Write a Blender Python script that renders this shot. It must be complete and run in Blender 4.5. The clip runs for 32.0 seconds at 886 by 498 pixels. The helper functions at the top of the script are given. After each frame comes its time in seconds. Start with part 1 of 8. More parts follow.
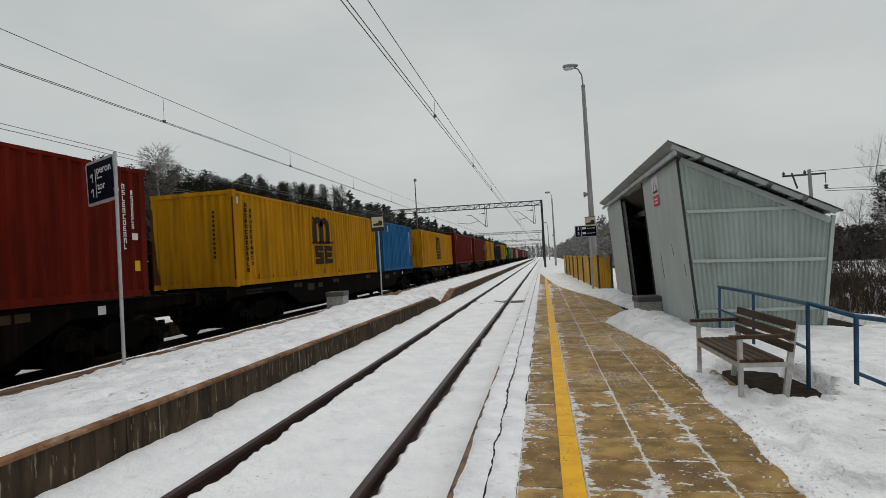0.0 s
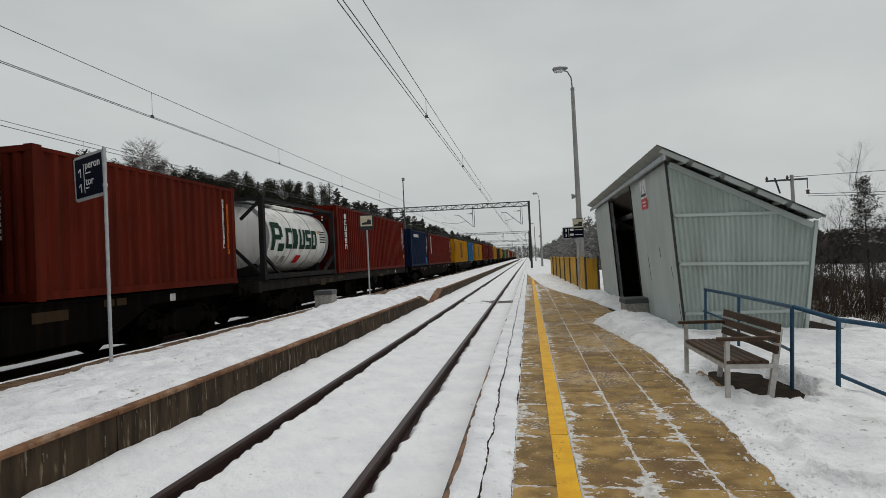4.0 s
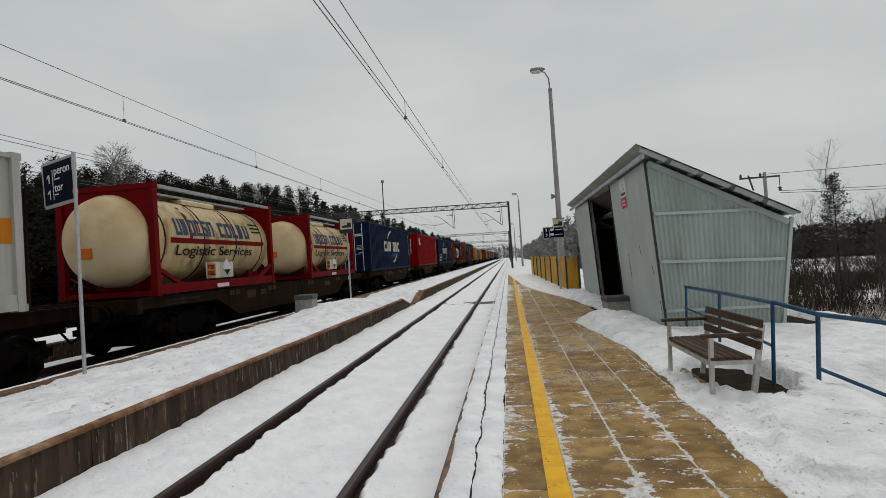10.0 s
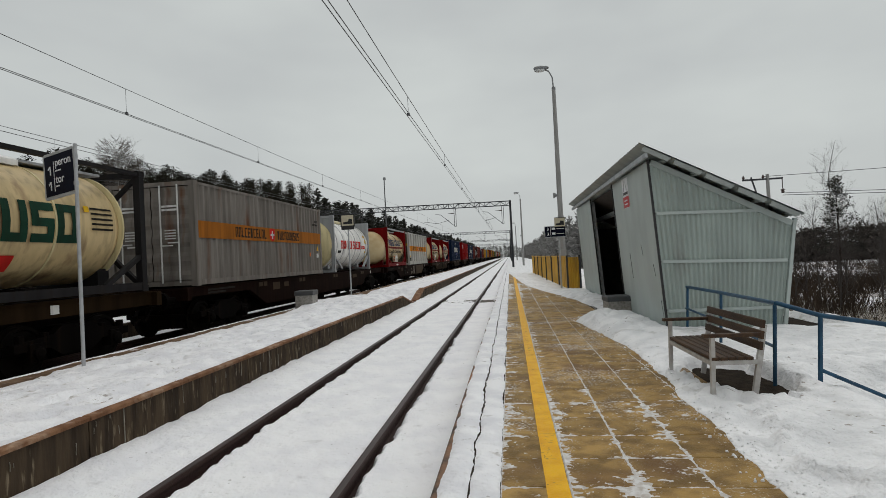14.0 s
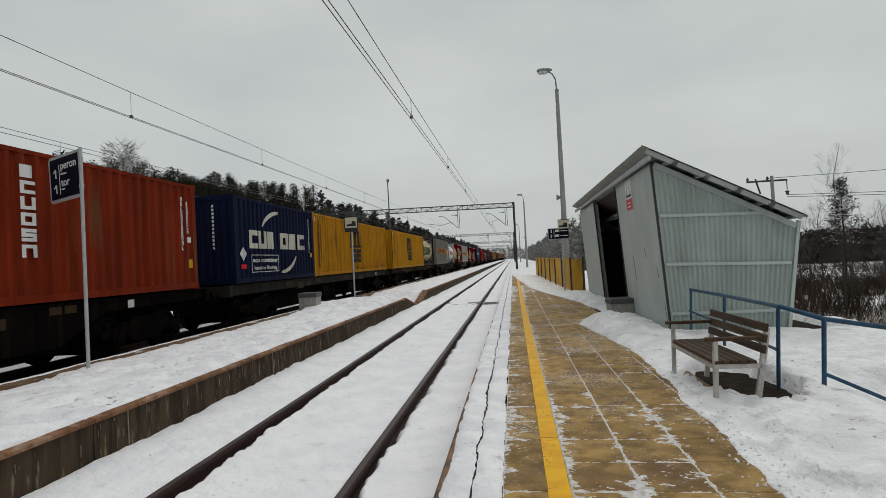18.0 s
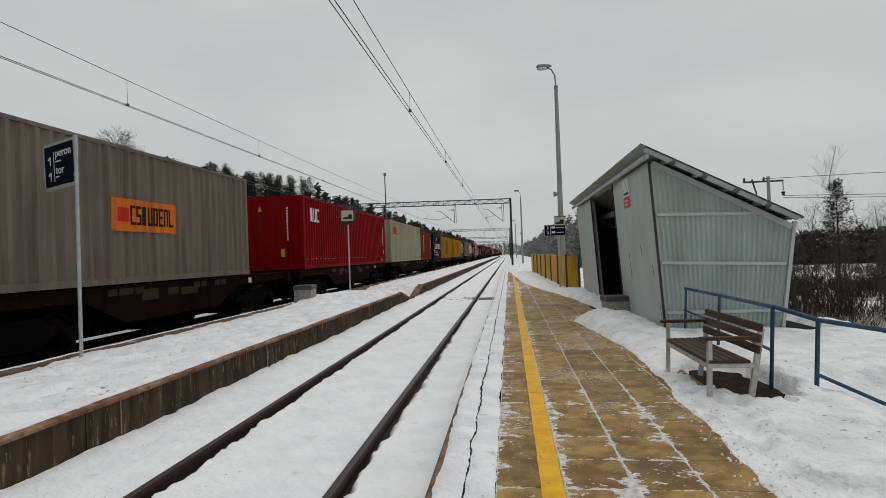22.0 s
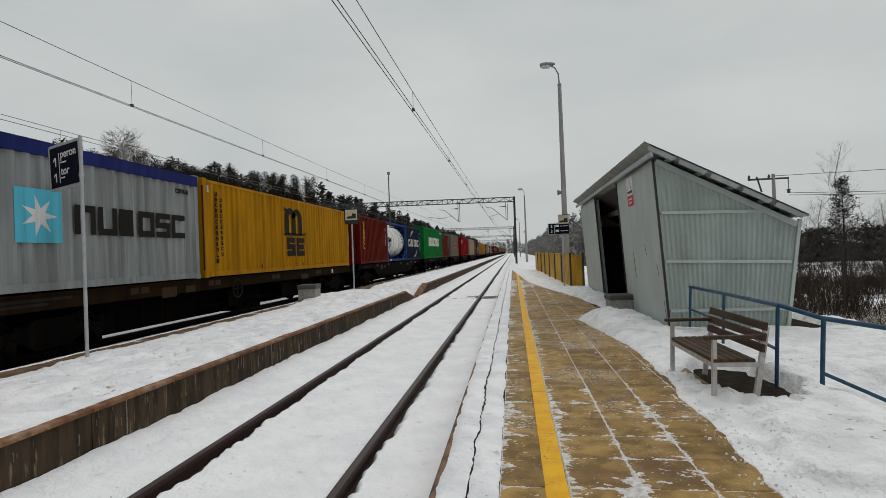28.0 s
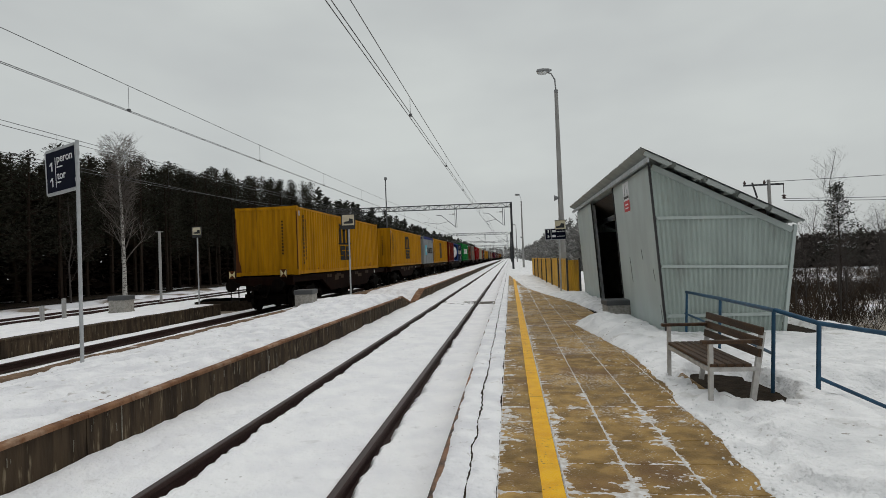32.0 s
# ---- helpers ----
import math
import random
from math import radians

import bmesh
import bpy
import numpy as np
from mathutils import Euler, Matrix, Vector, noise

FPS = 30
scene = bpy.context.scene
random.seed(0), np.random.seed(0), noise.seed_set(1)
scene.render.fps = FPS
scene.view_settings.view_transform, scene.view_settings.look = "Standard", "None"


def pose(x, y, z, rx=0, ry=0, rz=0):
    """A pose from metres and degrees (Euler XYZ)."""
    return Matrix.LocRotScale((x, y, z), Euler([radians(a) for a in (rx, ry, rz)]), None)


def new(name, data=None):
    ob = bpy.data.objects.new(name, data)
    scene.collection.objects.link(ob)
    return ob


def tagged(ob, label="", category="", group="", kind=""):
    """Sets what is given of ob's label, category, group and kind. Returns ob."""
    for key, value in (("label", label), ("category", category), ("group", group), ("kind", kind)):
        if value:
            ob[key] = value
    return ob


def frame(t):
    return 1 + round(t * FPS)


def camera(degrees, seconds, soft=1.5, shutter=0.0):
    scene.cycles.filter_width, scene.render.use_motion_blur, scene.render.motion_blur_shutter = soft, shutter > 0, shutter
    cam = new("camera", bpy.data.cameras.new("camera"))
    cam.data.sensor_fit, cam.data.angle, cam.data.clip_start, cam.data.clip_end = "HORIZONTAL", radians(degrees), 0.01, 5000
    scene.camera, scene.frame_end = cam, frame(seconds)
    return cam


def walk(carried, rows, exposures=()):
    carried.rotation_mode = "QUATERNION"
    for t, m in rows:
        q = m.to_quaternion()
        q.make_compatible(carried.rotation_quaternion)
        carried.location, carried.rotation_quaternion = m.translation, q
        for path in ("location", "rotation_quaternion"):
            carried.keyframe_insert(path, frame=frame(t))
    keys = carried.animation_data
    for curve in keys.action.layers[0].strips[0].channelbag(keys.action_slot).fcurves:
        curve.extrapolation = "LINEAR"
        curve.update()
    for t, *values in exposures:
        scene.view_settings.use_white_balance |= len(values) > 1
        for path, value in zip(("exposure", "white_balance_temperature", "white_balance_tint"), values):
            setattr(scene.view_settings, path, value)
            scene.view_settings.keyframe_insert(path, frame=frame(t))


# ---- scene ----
cam = camera(79.08, 32.0, soft=0.75)

# seconds, yaw, pitch, lean in degrees, and the eye: a camera held by hand, swaying a little on the spot
PATH = [
    (0, 10.54, 1.26, 3.33, 0.096, -0.013, 1.388), (0.5, 10.35, 1.33, 3.36, 0.073, -0.050, 1.390), (1, 10.32, 1.30, 3.06, 0.067, -0.060, 1.393),
    (1.5, 10.10, 1.14, 2.92, 0.050, -0.090, 1.398), (2, 9.76, 1.12, 3.11, 0.048, -0.054, 1.395), (2.5, 9.74, 0.88, 3.06, 0.046, -0.059, 1.400),
    (3, 9.54, 1.08, 3.31, 0.038, -0.077, 1.401), (3.5, 9.46, 1.17, 2.94, 0.036, -0.078, 1.399), (5.5, 7.96, 1.03, 2.78, 0.004, -0.026, 1.413),
    (6, 7.86, 1.18, 3.15, 0.008, -0.016, 1.406), (6.5, 7.86, 1.18, 3.39, 0.008, -0.018, 1.402), (7, 8.07, 1.48, 3.17, 0.019, -0.018, 1.394),
    (7.5, 8.70, 1.43, 3.54, 0.032, -0.050, 1.401), (8, 9.21, 1.49, 3.53, 0.045, -0.071, 1.396), (8.5, 8.69, 1.46, 3.50, 0.029, -0.059, 1.392),
    (9, 7.31, 1.47, 3.51, 0.007, -0.013, 1.400), (9.5, 6.59, 1.23, 3.84, -0.017, -0.012, 1.415), (10, 7.01, 1.19, 3.73, -0.007, -0.016, 1.409),
    (10.5, 7.11, 1.24, 3.81, -0.003, -0.011, 1.410), (11, 6.78, 1.18, 3.38, -0.015, -0.013, 1.409), (11.5, 6.99, 1.08, 3.49, -0.008, -0.009, 1.415),
    (12, 7.14, 0.87, 3.07, -0.008, -0.010, 1.418), (12.5, 6.88, 0.75, 2.51, -0.024, -0.004, 1.418), (13, 7.10, 0.94, 2.98, -0.011, 0.011, 1.406),
    (13.5, 7.22, 1.12, 3.01, -0.007, 0.004, 1.401), (14, 7.11, 1.02, 2.97, -0.012, 0.010, 1.385), (14.5, 7.26, 0.94, 2.90, -0.019, 0.001, 1.389),
    (16.5, 7.37, 1.03, 2.96, -0.009, -0.001, 1.402), (17, 7.27, 0.87, 2.72, -0.012, 0.002, 1.402), (17.5, 7.34, 0.98, 2.80, -0.006, 0.001, 1.403),
    (18, 7.49, 1.22, 2.97, 0.000, 0.000, 1.400), (18.5, 7.63, 0.95, 3.58, 0.007, 0.008, 1.404), (19, 8.88, 1.27, 3.07, 0.058, 0.003, 1.399),
    (19.5, 8.93, 1.15, 3.54, 0.062, 0.001, 1.397), (20, 8.17, 1.07, 3.31, 0.031, 0.003, 1.400), (20.5, 6.59, 0.88, 2.48, -0.021, 0.009, 1.405),
    (21, 6.97, 0.92, 2.10, -0.009, 0.010, 1.402), (21.5, 7.10, 0.72, 1.94, -0.009, 0.016, 1.403), (22, 7.04, 0.63, 1.99, -0.010, 0.012, 1.403),
    (22.5, 7.29, 0.58, 2.01, -0.004, 0.013, 1.409), (23, 7.51, 0.76, 2.46, 0.000, 0.008, 1.405), (23.5, 7.58, 0.65, 2.42, 0.008, 0.010, 1.410),
    (24, 7.59, 0.77, 2.57, 0.011, 0.009, 1.406), (24.5, 7.35, 0.78, 2.58, 0.003, 0.004, 1.404), (25, 7.25, 0.80, 2.67, -0.005, 0.003, 1.403),
    (25.5, 7.42, 0.81, 2.81, 0.005, 0.010, 1.404), (27.5, 7.45, 0.69, 2.38, -0.000, 0.009, 1.405), (28, 7.46, 0.51, 2.18, -0.005, 0.012, 1.409),
    (28.5, 7.38, 0.33, 2.24, -0.006, 0.016, 1.413), (29, 7.25, 0.31, 2.34, -0.010, 0.017, 1.408), (29.5, 7.36, 0.33, 2.32, -0.005, 0.016, 1.408),
    (30, 7.19, 0.22, 2.24, -0.012, 0.019, 1.411), (30.5, 7.18, 0.39, 2.43, -0.008, 0.016, 1.411), (31, 7.23, 0.44, 2.39, -0.007, 0.010, 1.410),
    (31.5, 7.14, 0.70, 2.33, -0.011, 0.005, 1.414), (32, 7.13, 1.07, 2.14, -0.006, 0.007, 1.403),
]
walk(cam, [(t, pose(x, y, z, 90 + p, r, w)) for t, w, p, r, x, y, z in PATH])

# ---- light: an even overcast winter sky and a weak, very wide sun behind it ----
world = bpy.data.worlds.new("overcast_sky")
scene.world = world
world.use_nodes = True
wn, wl = world.node_tree.nodes, world.node_tree.links
wn.clear()
w_out = wn.new("ShaderNodeOutputWorld")
w_bg = wn.new("ShaderNodeBackground")
w_sky = wn.new("ShaderNodeTexSky")
w_sky.sky_type = "NISHITA"
w_sky.sun_disc = False
w_sky.sun_elevation, w_sky.sun_rotation = radians(66), radians(150)
w_sky.dust_density = 4.0
w_gain = wn.new("ShaderNodeMix")
w_gain.data_type, w_gain.blend_type = "RGBA", "MULTIPLY"
w_gain.inputs[0].default_value = 1.0
w_gain.inputs[7].default_value = (0.08, 0.08, 0.08, 1)
w_map = wn.new("ShaderNodeTexCoord")
w_scale = wn.new("ShaderNodeMapping")
w_scale.inputs["Scale"].default_value = (1.0, 1.0, 2.6)
w_noise = wn.new("ShaderNodeTexNoise")
w_noise.inputs["Scale"].default_value = 1.7
w_noise.inputs["Detail"].default_value = 4.0
w_noise.inputs["Roughness"].default_value = 0.5
w_ramp = wn.new("ShaderNodeValToRGB")
w_ramp.color_ramp.elements[0].position, w_ramp.color_ramp.elements[1].position = 0.30, 0.72
w_ramp.color_ramp.elements[0].color = (0.484, 0.505, 0.510, 1)
w_ramp.color_ramp.elements[1].color = (0.642, 0.675, 0.658, 1)
w_mix = wn.new("ShaderNodeMix")
w_mix.data_type = "RGBA"
w_mix.inputs[0].default_value = 0.93
wl.new(w_sky.outputs[0], w_gain.inputs[6])
wl.new(w_map.outputs["Generated"], w_scale.inputs[0])
wl.new(w_scale.outputs[0], w_noise.inputs["Vector"])
wl.new(w_noise.outputs["Fac"], w_ramp.inputs[0])
wl.new(w_gain.outputs[2], w_mix.inputs[6])
wl.new(w_ramp.outputs[0], w_mix.inputs[7])
wl.new(w_mix.outputs[2], w_bg.inputs[0])
w_bg.inputs[1].default_value = 0.965
wl.new(w_bg.outputs[0], w_out.inputs[0])

sun_data = bpy.data.lights.new("sun", "SUN")
sun_data.energy, sun_data.angle, sun_data.color = 0.76, radians(60), (1.0, 0.98, 0.95)
sun = new("sun", sun_data)
sun.rotation_euler = (radians(24), 0, radians(150))


# ---- materials ----
def mat(name, color, rough=0.6, metal=0.0, second=None, scale=6.0, detail=6.0, low=0.4, high=0.62, bump=0.0, bump_scale=60.0,
        stain=None, stain_scale=1.5, stain_low=0.55, stain_high=0.75, stretch=(1, 1, 1), vary=0.0, island=False, spec=0.5, emit=None, still=False, frost=None, relief=0.02,
        fine=None, specks=None, streak=None):
    """A surface with grain (second colour), larger stains, fine relief and a shift of tone from piece to piece."""
    m = bpy.data.materials.new(name)
    m.use_nodes = True
    n, l = m.node_tree.nodes, m.node_tree.links
    bsdf = n["Principled BSDF"]
    bsdf.inputs["Roughness"].default_value = rough
    bsdf.inputs["Metallic"].default_value = metal
    bsdf.inputs["Specular IOR Level"].default_value = spec
    bsdf.inputs["Base Color"].default_value = (*color, 1)
    coord = n.new("ShaderNodeTexCoord")
    mapping = n.new("ShaderNodeMapping")
    mapping.inputs["Scale"].default_value = stretch
    l.new(n.new("ShaderNodeNewGeometry").outputs["Position"] if still else coord.outputs["Object"], mapping.inputs[0])
    out = None

    def noise_ramp(sc, dt, lo, hi, off):
        t = n.new("ShaderNodeTexNoise")
        t.inputs["Scale"].default_value, t.inputs["Detail"].default_value = sc, dt
        shift = n.new("ShaderNodeVectorMath")
        shift.operation = "ADD"
        shift.inputs[1].default_value = (off, off * 0.7, -off)
        l.new(mapping.outputs[0], shift.inputs[0])
        l.new(shift.outputs[0], t.inputs["Vector"])
        r = n.new("ShaderNodeMapRange")
        r.inputs["From Min"].default_value, r.inputs["From Max"].default_value = lo, hi
        l.new(t.outputs["Fac"], r.inputs["Value"])
        return r.outputs[0]

    def blend(a, b, fac):
        x = n.new("ShaderNodeMix")
        x.data_type = "RGBA"
        for sock, v in ((x.inputs[6], a), (x.inputs[7], b)):
            if isinstance(v, tuple):
                sock.default_value = (*v, 1)
            else:
                l.new(v, sock)
        if isinstance(fac, float):
            x.inputs[0].default_value = fac
        else:
            l.new(fac, x.inputs[0])
        return x.outputs[2]

    out = color
    if second:
        out = blend(color, second, noise_ramp(scale, detail, low, high, 0.0))
    if stain:
        out = blend(out, stain, noise_ramp(stain_scale, 5.0, stain_low, stain_high, 7.3))
    if frost:
        a = noise_ramp(38.0, 3.0, 0.52, 0.62, 3.1)
        b = noise_ramp(1.1, 4.0, 0.50, 0.66, 5.7)
        both = n.new("ShaderNodeMath")
        both.operation = "MULTIPLY"
        l.new(a, both.inputs[0])
        l.new(b, both.inputs[1])
        out = blend(out, frost, both.outputs[0])
    if streak:      # dirt that has run down an upright face
        run = n.new("ShaderNodeMapping")
        run.inputs["Scale"].default_value = (7.0, 7.0, 0.30)
        l.new(coord.outputs["Object"], run.inputs[0])
        t = n.new("ShaderNodeTexNoise")
        t.inputs["Scale"].default_value, t.inputs["Detail"].default_value = 1.0, 6.0
        l.new(run.outputs[0], t.inputs["Vector"])
        r = n.new("ShaderNodeMapRange")
        r.inputs["From Min"].default_value, r.inputs["From Max"].default_value = streak[1], streak[2]
        r.inputs["To Max"].default_value = streak[3]
        l.new(t.outputs["Fac"], r.inputs["Value"])
        out = blend(out, streak[0], r.outputs[0])
    if specks:      # small crumbs of dirt, scattered in patches
        a = noise_ramp(specks[1], 3.0, specks[2], specks[2] + 0.05, 11.3)
        b = noise_ramp(specks[1] * 0.09, 3.0, 0.48, 0.62, 15.9)
        both = n.new("ShaderNodeMath")
        both.operation = "MULTIPLY"
        l.new(a, both.inputs[0])
        l.new(b, both.inputs[1])
        out = blend(out, specks[0], both.outputs[0])
    if vary:
        src = n.new("ShaderNodeNewGeometry").outputs["Random Per Island"] if island else n.new("ShaderNodeObjectInfo").outputs["Random"]
        r = n.new("ShaderNodeMapRange")
        r.inputs["To Min"].default_value, r.inputs["To Max"].default_value = 1 - vary, 1 + vary
        l.new(src, r.inputs["Value"])
        h = n.new("ShaderNodeHueSaturation")
        l.new(r.outputs[0], h.inputs["Value"])
        if isinstance(out, tuple):
            h.inputs["Color"].default_value = (*out, 1)
        else:
            l.new(out, h.inputs["Color"])
        out = h.outputs[0]
    if not isinstance(out, tuple):
        l.new(out, bsdf.inputs["Base Color"])
    if bump:
        t = n.new("ShaderNodeTexNoise")
        t.inputs["Scale"].default_value, t.inputs["Detail"].default_value = bump_scale, 5.0
        l.new(mapping.outputs[0], t.inputs["Vector"])
        b = n.new("ShaderNodeBump")
        b.inputs["Strength"].default_value, b.inputs["Distance"].default_value = bump, relief
        l.new(t.outputs["Fac"], b.inputs["Height"])
        if fine:
            t2 = n.new("ShaderNodeTexNoise")
            t2.inputs["Scale"].default_value, t2.inputs["Detail"].default_value = fine[0], 4.0
            l.new(mapping.outputs[0], t2.inputs["Vector"])
            b2 = n.new("ShaderNodeBump")
            b2.inputs["Strength"].default_value, b2.inputs["Distance"].default_value = fine[1], fine[2]
            l.new(t2.outputs["Fac"], b2.inputs["Height"])
            l.new(b.outputs[0], b2.inputs["Normal"])
            b = b2
        l.new(b.outputs[0], bsdf.inputs["Normal"])
    if emit:
        bsdf.inputs["Emission Color"].default_value = (*emit, 1)
        bsdf.inputs["Emission Strength"].default_value = 1.0
    return m


M = {}
M["snow"] = mat("snow", (0.925, 0.92, 0.93), 0.75, second=(0.855, 0.85, 0.875), scale=2.3, bump=0.8, bump_scale=9, relief=0.05, fine=(34, 0.7, 0.014),
                stain=(0.76, 0.75, 0.76), stain_scale=5.0, stain_low=0.64, stain_high=0.76, specks=((0.40, 0.37, 0.35), 17.0, 0.685), spec=0.3)
M["snow_heap"] = mat("crumbled_bank_snow", (0.90, 0.895, 0.90), 0.75, second=(0.76, 0.76, 0.77), scale=3.2, bump=1.0, bump_scale=7, relief=0.06, fine=(30, 0.9, 0.02),
                     stain=(0.50, 0.485, 0.46), stain_scale=2.0, stain_low=0.60, stain_high=0.74, specks=((0.38, 0.35, 0.32), 13.0, 0.65), spec=0.3)
M["snow_trodden"] = mat("snow_trodden", (0.90, 0.895, 0.91), 0.75, second=(0.76, 0.755, 0.785), scale=3.0, bump=0.9, bump_scale=8, relief=0.05, fine=(34, 0.8, 0.016),
                        stain=(0.56, 0.53, 0.51), stain_scale=6.5, stain_low=0.65, stain_high=0.77, specks=((0.40, 0.37, 0.35), 15.0, 0.66), spec=0.3)
M["mud_snow"] = mat("muddy_trodden_snow", (0.74, 0.72, 0.70), 0.8, second=(0.36, 0.29, 0.23), scale=2.4, detail=8, low=0.46, high=0.58, bump=0.9, bump_scale=9, relief=0.05, stain=(0.13, 0.085, 0.055), stain_scale=1.3, stain_low=0.50, stain_high=0.60, spec=0.2)
M["snow_dust"] = mat("frozen_snow_dust", (0.70, 0.69, 0.68), 0.8, second=(0.50, 0.46, 0.42), scale=22.0, bump=0.6, bump_scale=60, relief=0.01, spec=0.3)
M["slab"] = mat("wet_concrete_slab", (0.395, 0.246, 0.080), 0.6, second=(0.205, 0.123, 0.040), still=True, frost=(0.62, 0.60, 0.58), scale=5.5, detail=9.0, spec=0.2, stain=(0.19, 0.105, 0.042), stain_scale=1.7, stain_low=0.54, stain_high=0.72, vary=0.20, bump=0.6, bump_scale=70, fine=(190, 0.6, 0.005), specks=((0.60, 0.58, 0.55), 60.0, 0.61))
M["slab_joined"] = mat("wet_concrete_slabs_far", (0.395, 0.246, 0.080), 0.6, second=(0.205, 0.123, 0.040), still=True, frost=(0.62, 0.60, 0.58), scale=5.5, detail=9.0, spec=0.2, stain=(0.19, 0.105, 0.042), stain_scale=1.7, stain_low=0.54, stain_high=0.72, vary=0.20, island=True, bump=0.5, bump_scale=70)
M["edge_slab"] = mat("rusty_edge_concrete", (0.22, 0.12, 0.07), 0.85, still=True, second=(0.055, 0.042, 0.034), scale=7, bump=0.6, bump_scale=50, stain=(0.36, 0.15, 0.06), stain_scale=1.2)
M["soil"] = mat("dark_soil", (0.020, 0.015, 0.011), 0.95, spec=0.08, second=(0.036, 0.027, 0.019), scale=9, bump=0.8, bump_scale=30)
M["yellow_paint"] = mat("yellow_line_paint", (0.84, 0.46, 0.008), 0.5, still=True, spec=0.2, second=(0.74, 0.36, 0.006), scale=5, stain=(0.42, 0.24, 0.03), stain_scale=24, stain_low=0.66, stain_high=0.76, bump=0.4, bump_scale=80, specks=((0.20, 0.13, 0.05), 34.0, 0.60))
M["wall_concrete"] = mat("stained_platform_concrete", (0.070, 0.049, 0.031), 0.85, spec=0.12, second=(0.032, 0.023, 0.016), scale=9.0, stretch=(1, 1, 0.16), still=True, stain=(0.26, 0.21, 0.14), stain_scale=19.0, stain_low=0.60, stain_high=0.74, bump=0.6, bump_scale=40, vary=0.03)
M["lime"] = mat("lime_streak", (0.30, 0.275, 0.23), 0.8, second=(0.14, 0.12, 0.09), scale=12)
M["coping"] = mat("brown_coping_stone", (0.22, 0.112, 0.058), 0.8, spec=0.2, second=(0.14, 0.065, 0.032), scale=8, stain=(0.42, 0.30, 0.21), stain_scale=4, bump=0.5, bump_scale=50, vary=0.12)
M["mud_kerb"] = mat("muddy_kerb", (0.11, 0.068, 0.040), 0.85, spec=0.15, second=(0.21, 0.135, 0.085), scale=4.5, detail=8, stain=(0.55, 0.50, 0.47), stain_scale=2.2, stain_low=0.60, stain_high=0.68, bump=0.8, bump_scale=22)
M["rail"] = mat("rusty_rail_steel", (0.040, 0.020, 0.018), 0.6, metal=0.2, spec=0.2, second=(0.04, 0.022, 0.017), scale=14, bump=0.3, bump_scale=90)
M["rail_head"] = mat("worn_rail_head", (0.062, 0.040, 0.038), 0.45, metal=0.3, second=(0.03, 0.02, 0.018), scale=10, stretch=(1, 0.1, 1))
M["plank"] = mat("grey_crossing_planks", (0.14, 0.12, 0.10), 0.8, second=(0.07, 0.06, 0.05), scale=8, bump=0.5)
M["ballast"] = mat("dark_ballast", (0.022, 0.018, 0.015), 0.95, spec=0.1, second=(0.09, 0.075, 0.06), scale=16, bump=1.0, bump_scale=25)
M["ground"] = mat("snowy_ground", (0.80, 0.80, 0.84), 0.8, second=(0.70, 0.70, 0.73), scale=0.3, stain=(0.16, 0.12, 0.085), stain_scale=0.35, stain_low=0.50, stain_high=0.60, bump=0.8, bump_scale=8)
M["galv"] = mat("grey_painted_sheet", (0.455, 0.515, 0.495), 0.5, metal=0.0, spec=0.25, second=(0.40, 0.45, 0.435), scale=2.2, stain=(0.45, 0.49, 0.49), stain_scale=1.3, bump=0.1, bump_scale=20, stretch=(1, 1, 0.4))
M["galv_side"] = mat("pale_corrugated_sheet", (0.385, 0.45, 0.42), 0.5, spec=0.25, second=(0.31, 0.36, 0.335), scale=2.0, stain=(0.25, 0.26, 0.24), stain_scale=2.5, stain_low=0.62, stain_high=0.8, stretch=(1, 1, 0.3))
M["roof_sheet"] = mat("grey_roof_sheet", (0.33, 0.36, 0.345), 0.5, metal=0.1, second=(0.27, 0.295, 0.28), scale=3, stain=(0.44, 0.46, 0.45), stain_scale=1.5)
M["steel_grey"] = mat("grey_galvanised_steel", (0.42, 0.44, 0.45), 0.5, metal=0.5, second=(0.33, 0.35, 0.36), scale=6, bump=0.1)
M["black_trim"] = mat("black_rubber_trim", (0.02, 0.02, 0.022), 0.6)
# seat wood, and the shelter's inner shade put into a dark brown
M["dark_inside"] = mat("dark_bench_and_shade_brown", (0.05, 0.04, 0.035), 0.8, second=(0.03, 0.025, 0.02), scale=6)
# white of the bar that stands in for daylight below the roof
M["daylight_white"] = mat("eave_daylight_white", (0.75, 0.77, 0.78), 0.35)
M["bench_wood"] = mat("brown_stained_bench_wood", (0.075, 0.042, 0.022), 0.55, spec=0.2, second=(0.045, 0.027, 0.017), scale=7, stretch=(3, 0.4, 3), bump=0.3, vary=0.18)
M["bench_steel"] = mat("pale_grey_bench_paint", (0.47, 0.46, 0.44), 0.5, second=(0.36, 0.34, 0.32), scale=12, stain=(0.25, 0.18, 0.13), stain_scale=9, stain_low=0.66, stain_high=0.75)
M["rail_blue"] = mat("blue_railing_paint", (0.026, 0.082, 0.145), 0.45, spec=0.25, second=(0.018, 0.055, 0.10), scale=8, stain=(0.10, 0.08, 0.07), stain_scale=12, stain_low=0.68, stain_high=0.74)
M["pole_concrete"] = mat("lamp_pole_concrete", (0.34, 0.335, 0.325), 0.8, second=(0.26, 0.255, 0.245), scale=4, bump=0.3, stretch=(1, 1, 0.2))
M["lamp_grey"] = mat("lamp_housing_grey", (0.20, 0.205, 0.21), 0.5)
M["lamp_glass"] = mat("lamp_cover_glass", (0.55, 0.56, 0.55), 0.25)
M["mast_dark"] = mat("dark_mast_steel", (0.035, 0.037, 0.042), 0.6, metal=0.2, second=(0.055, 0.055, 0.058), scale=6)
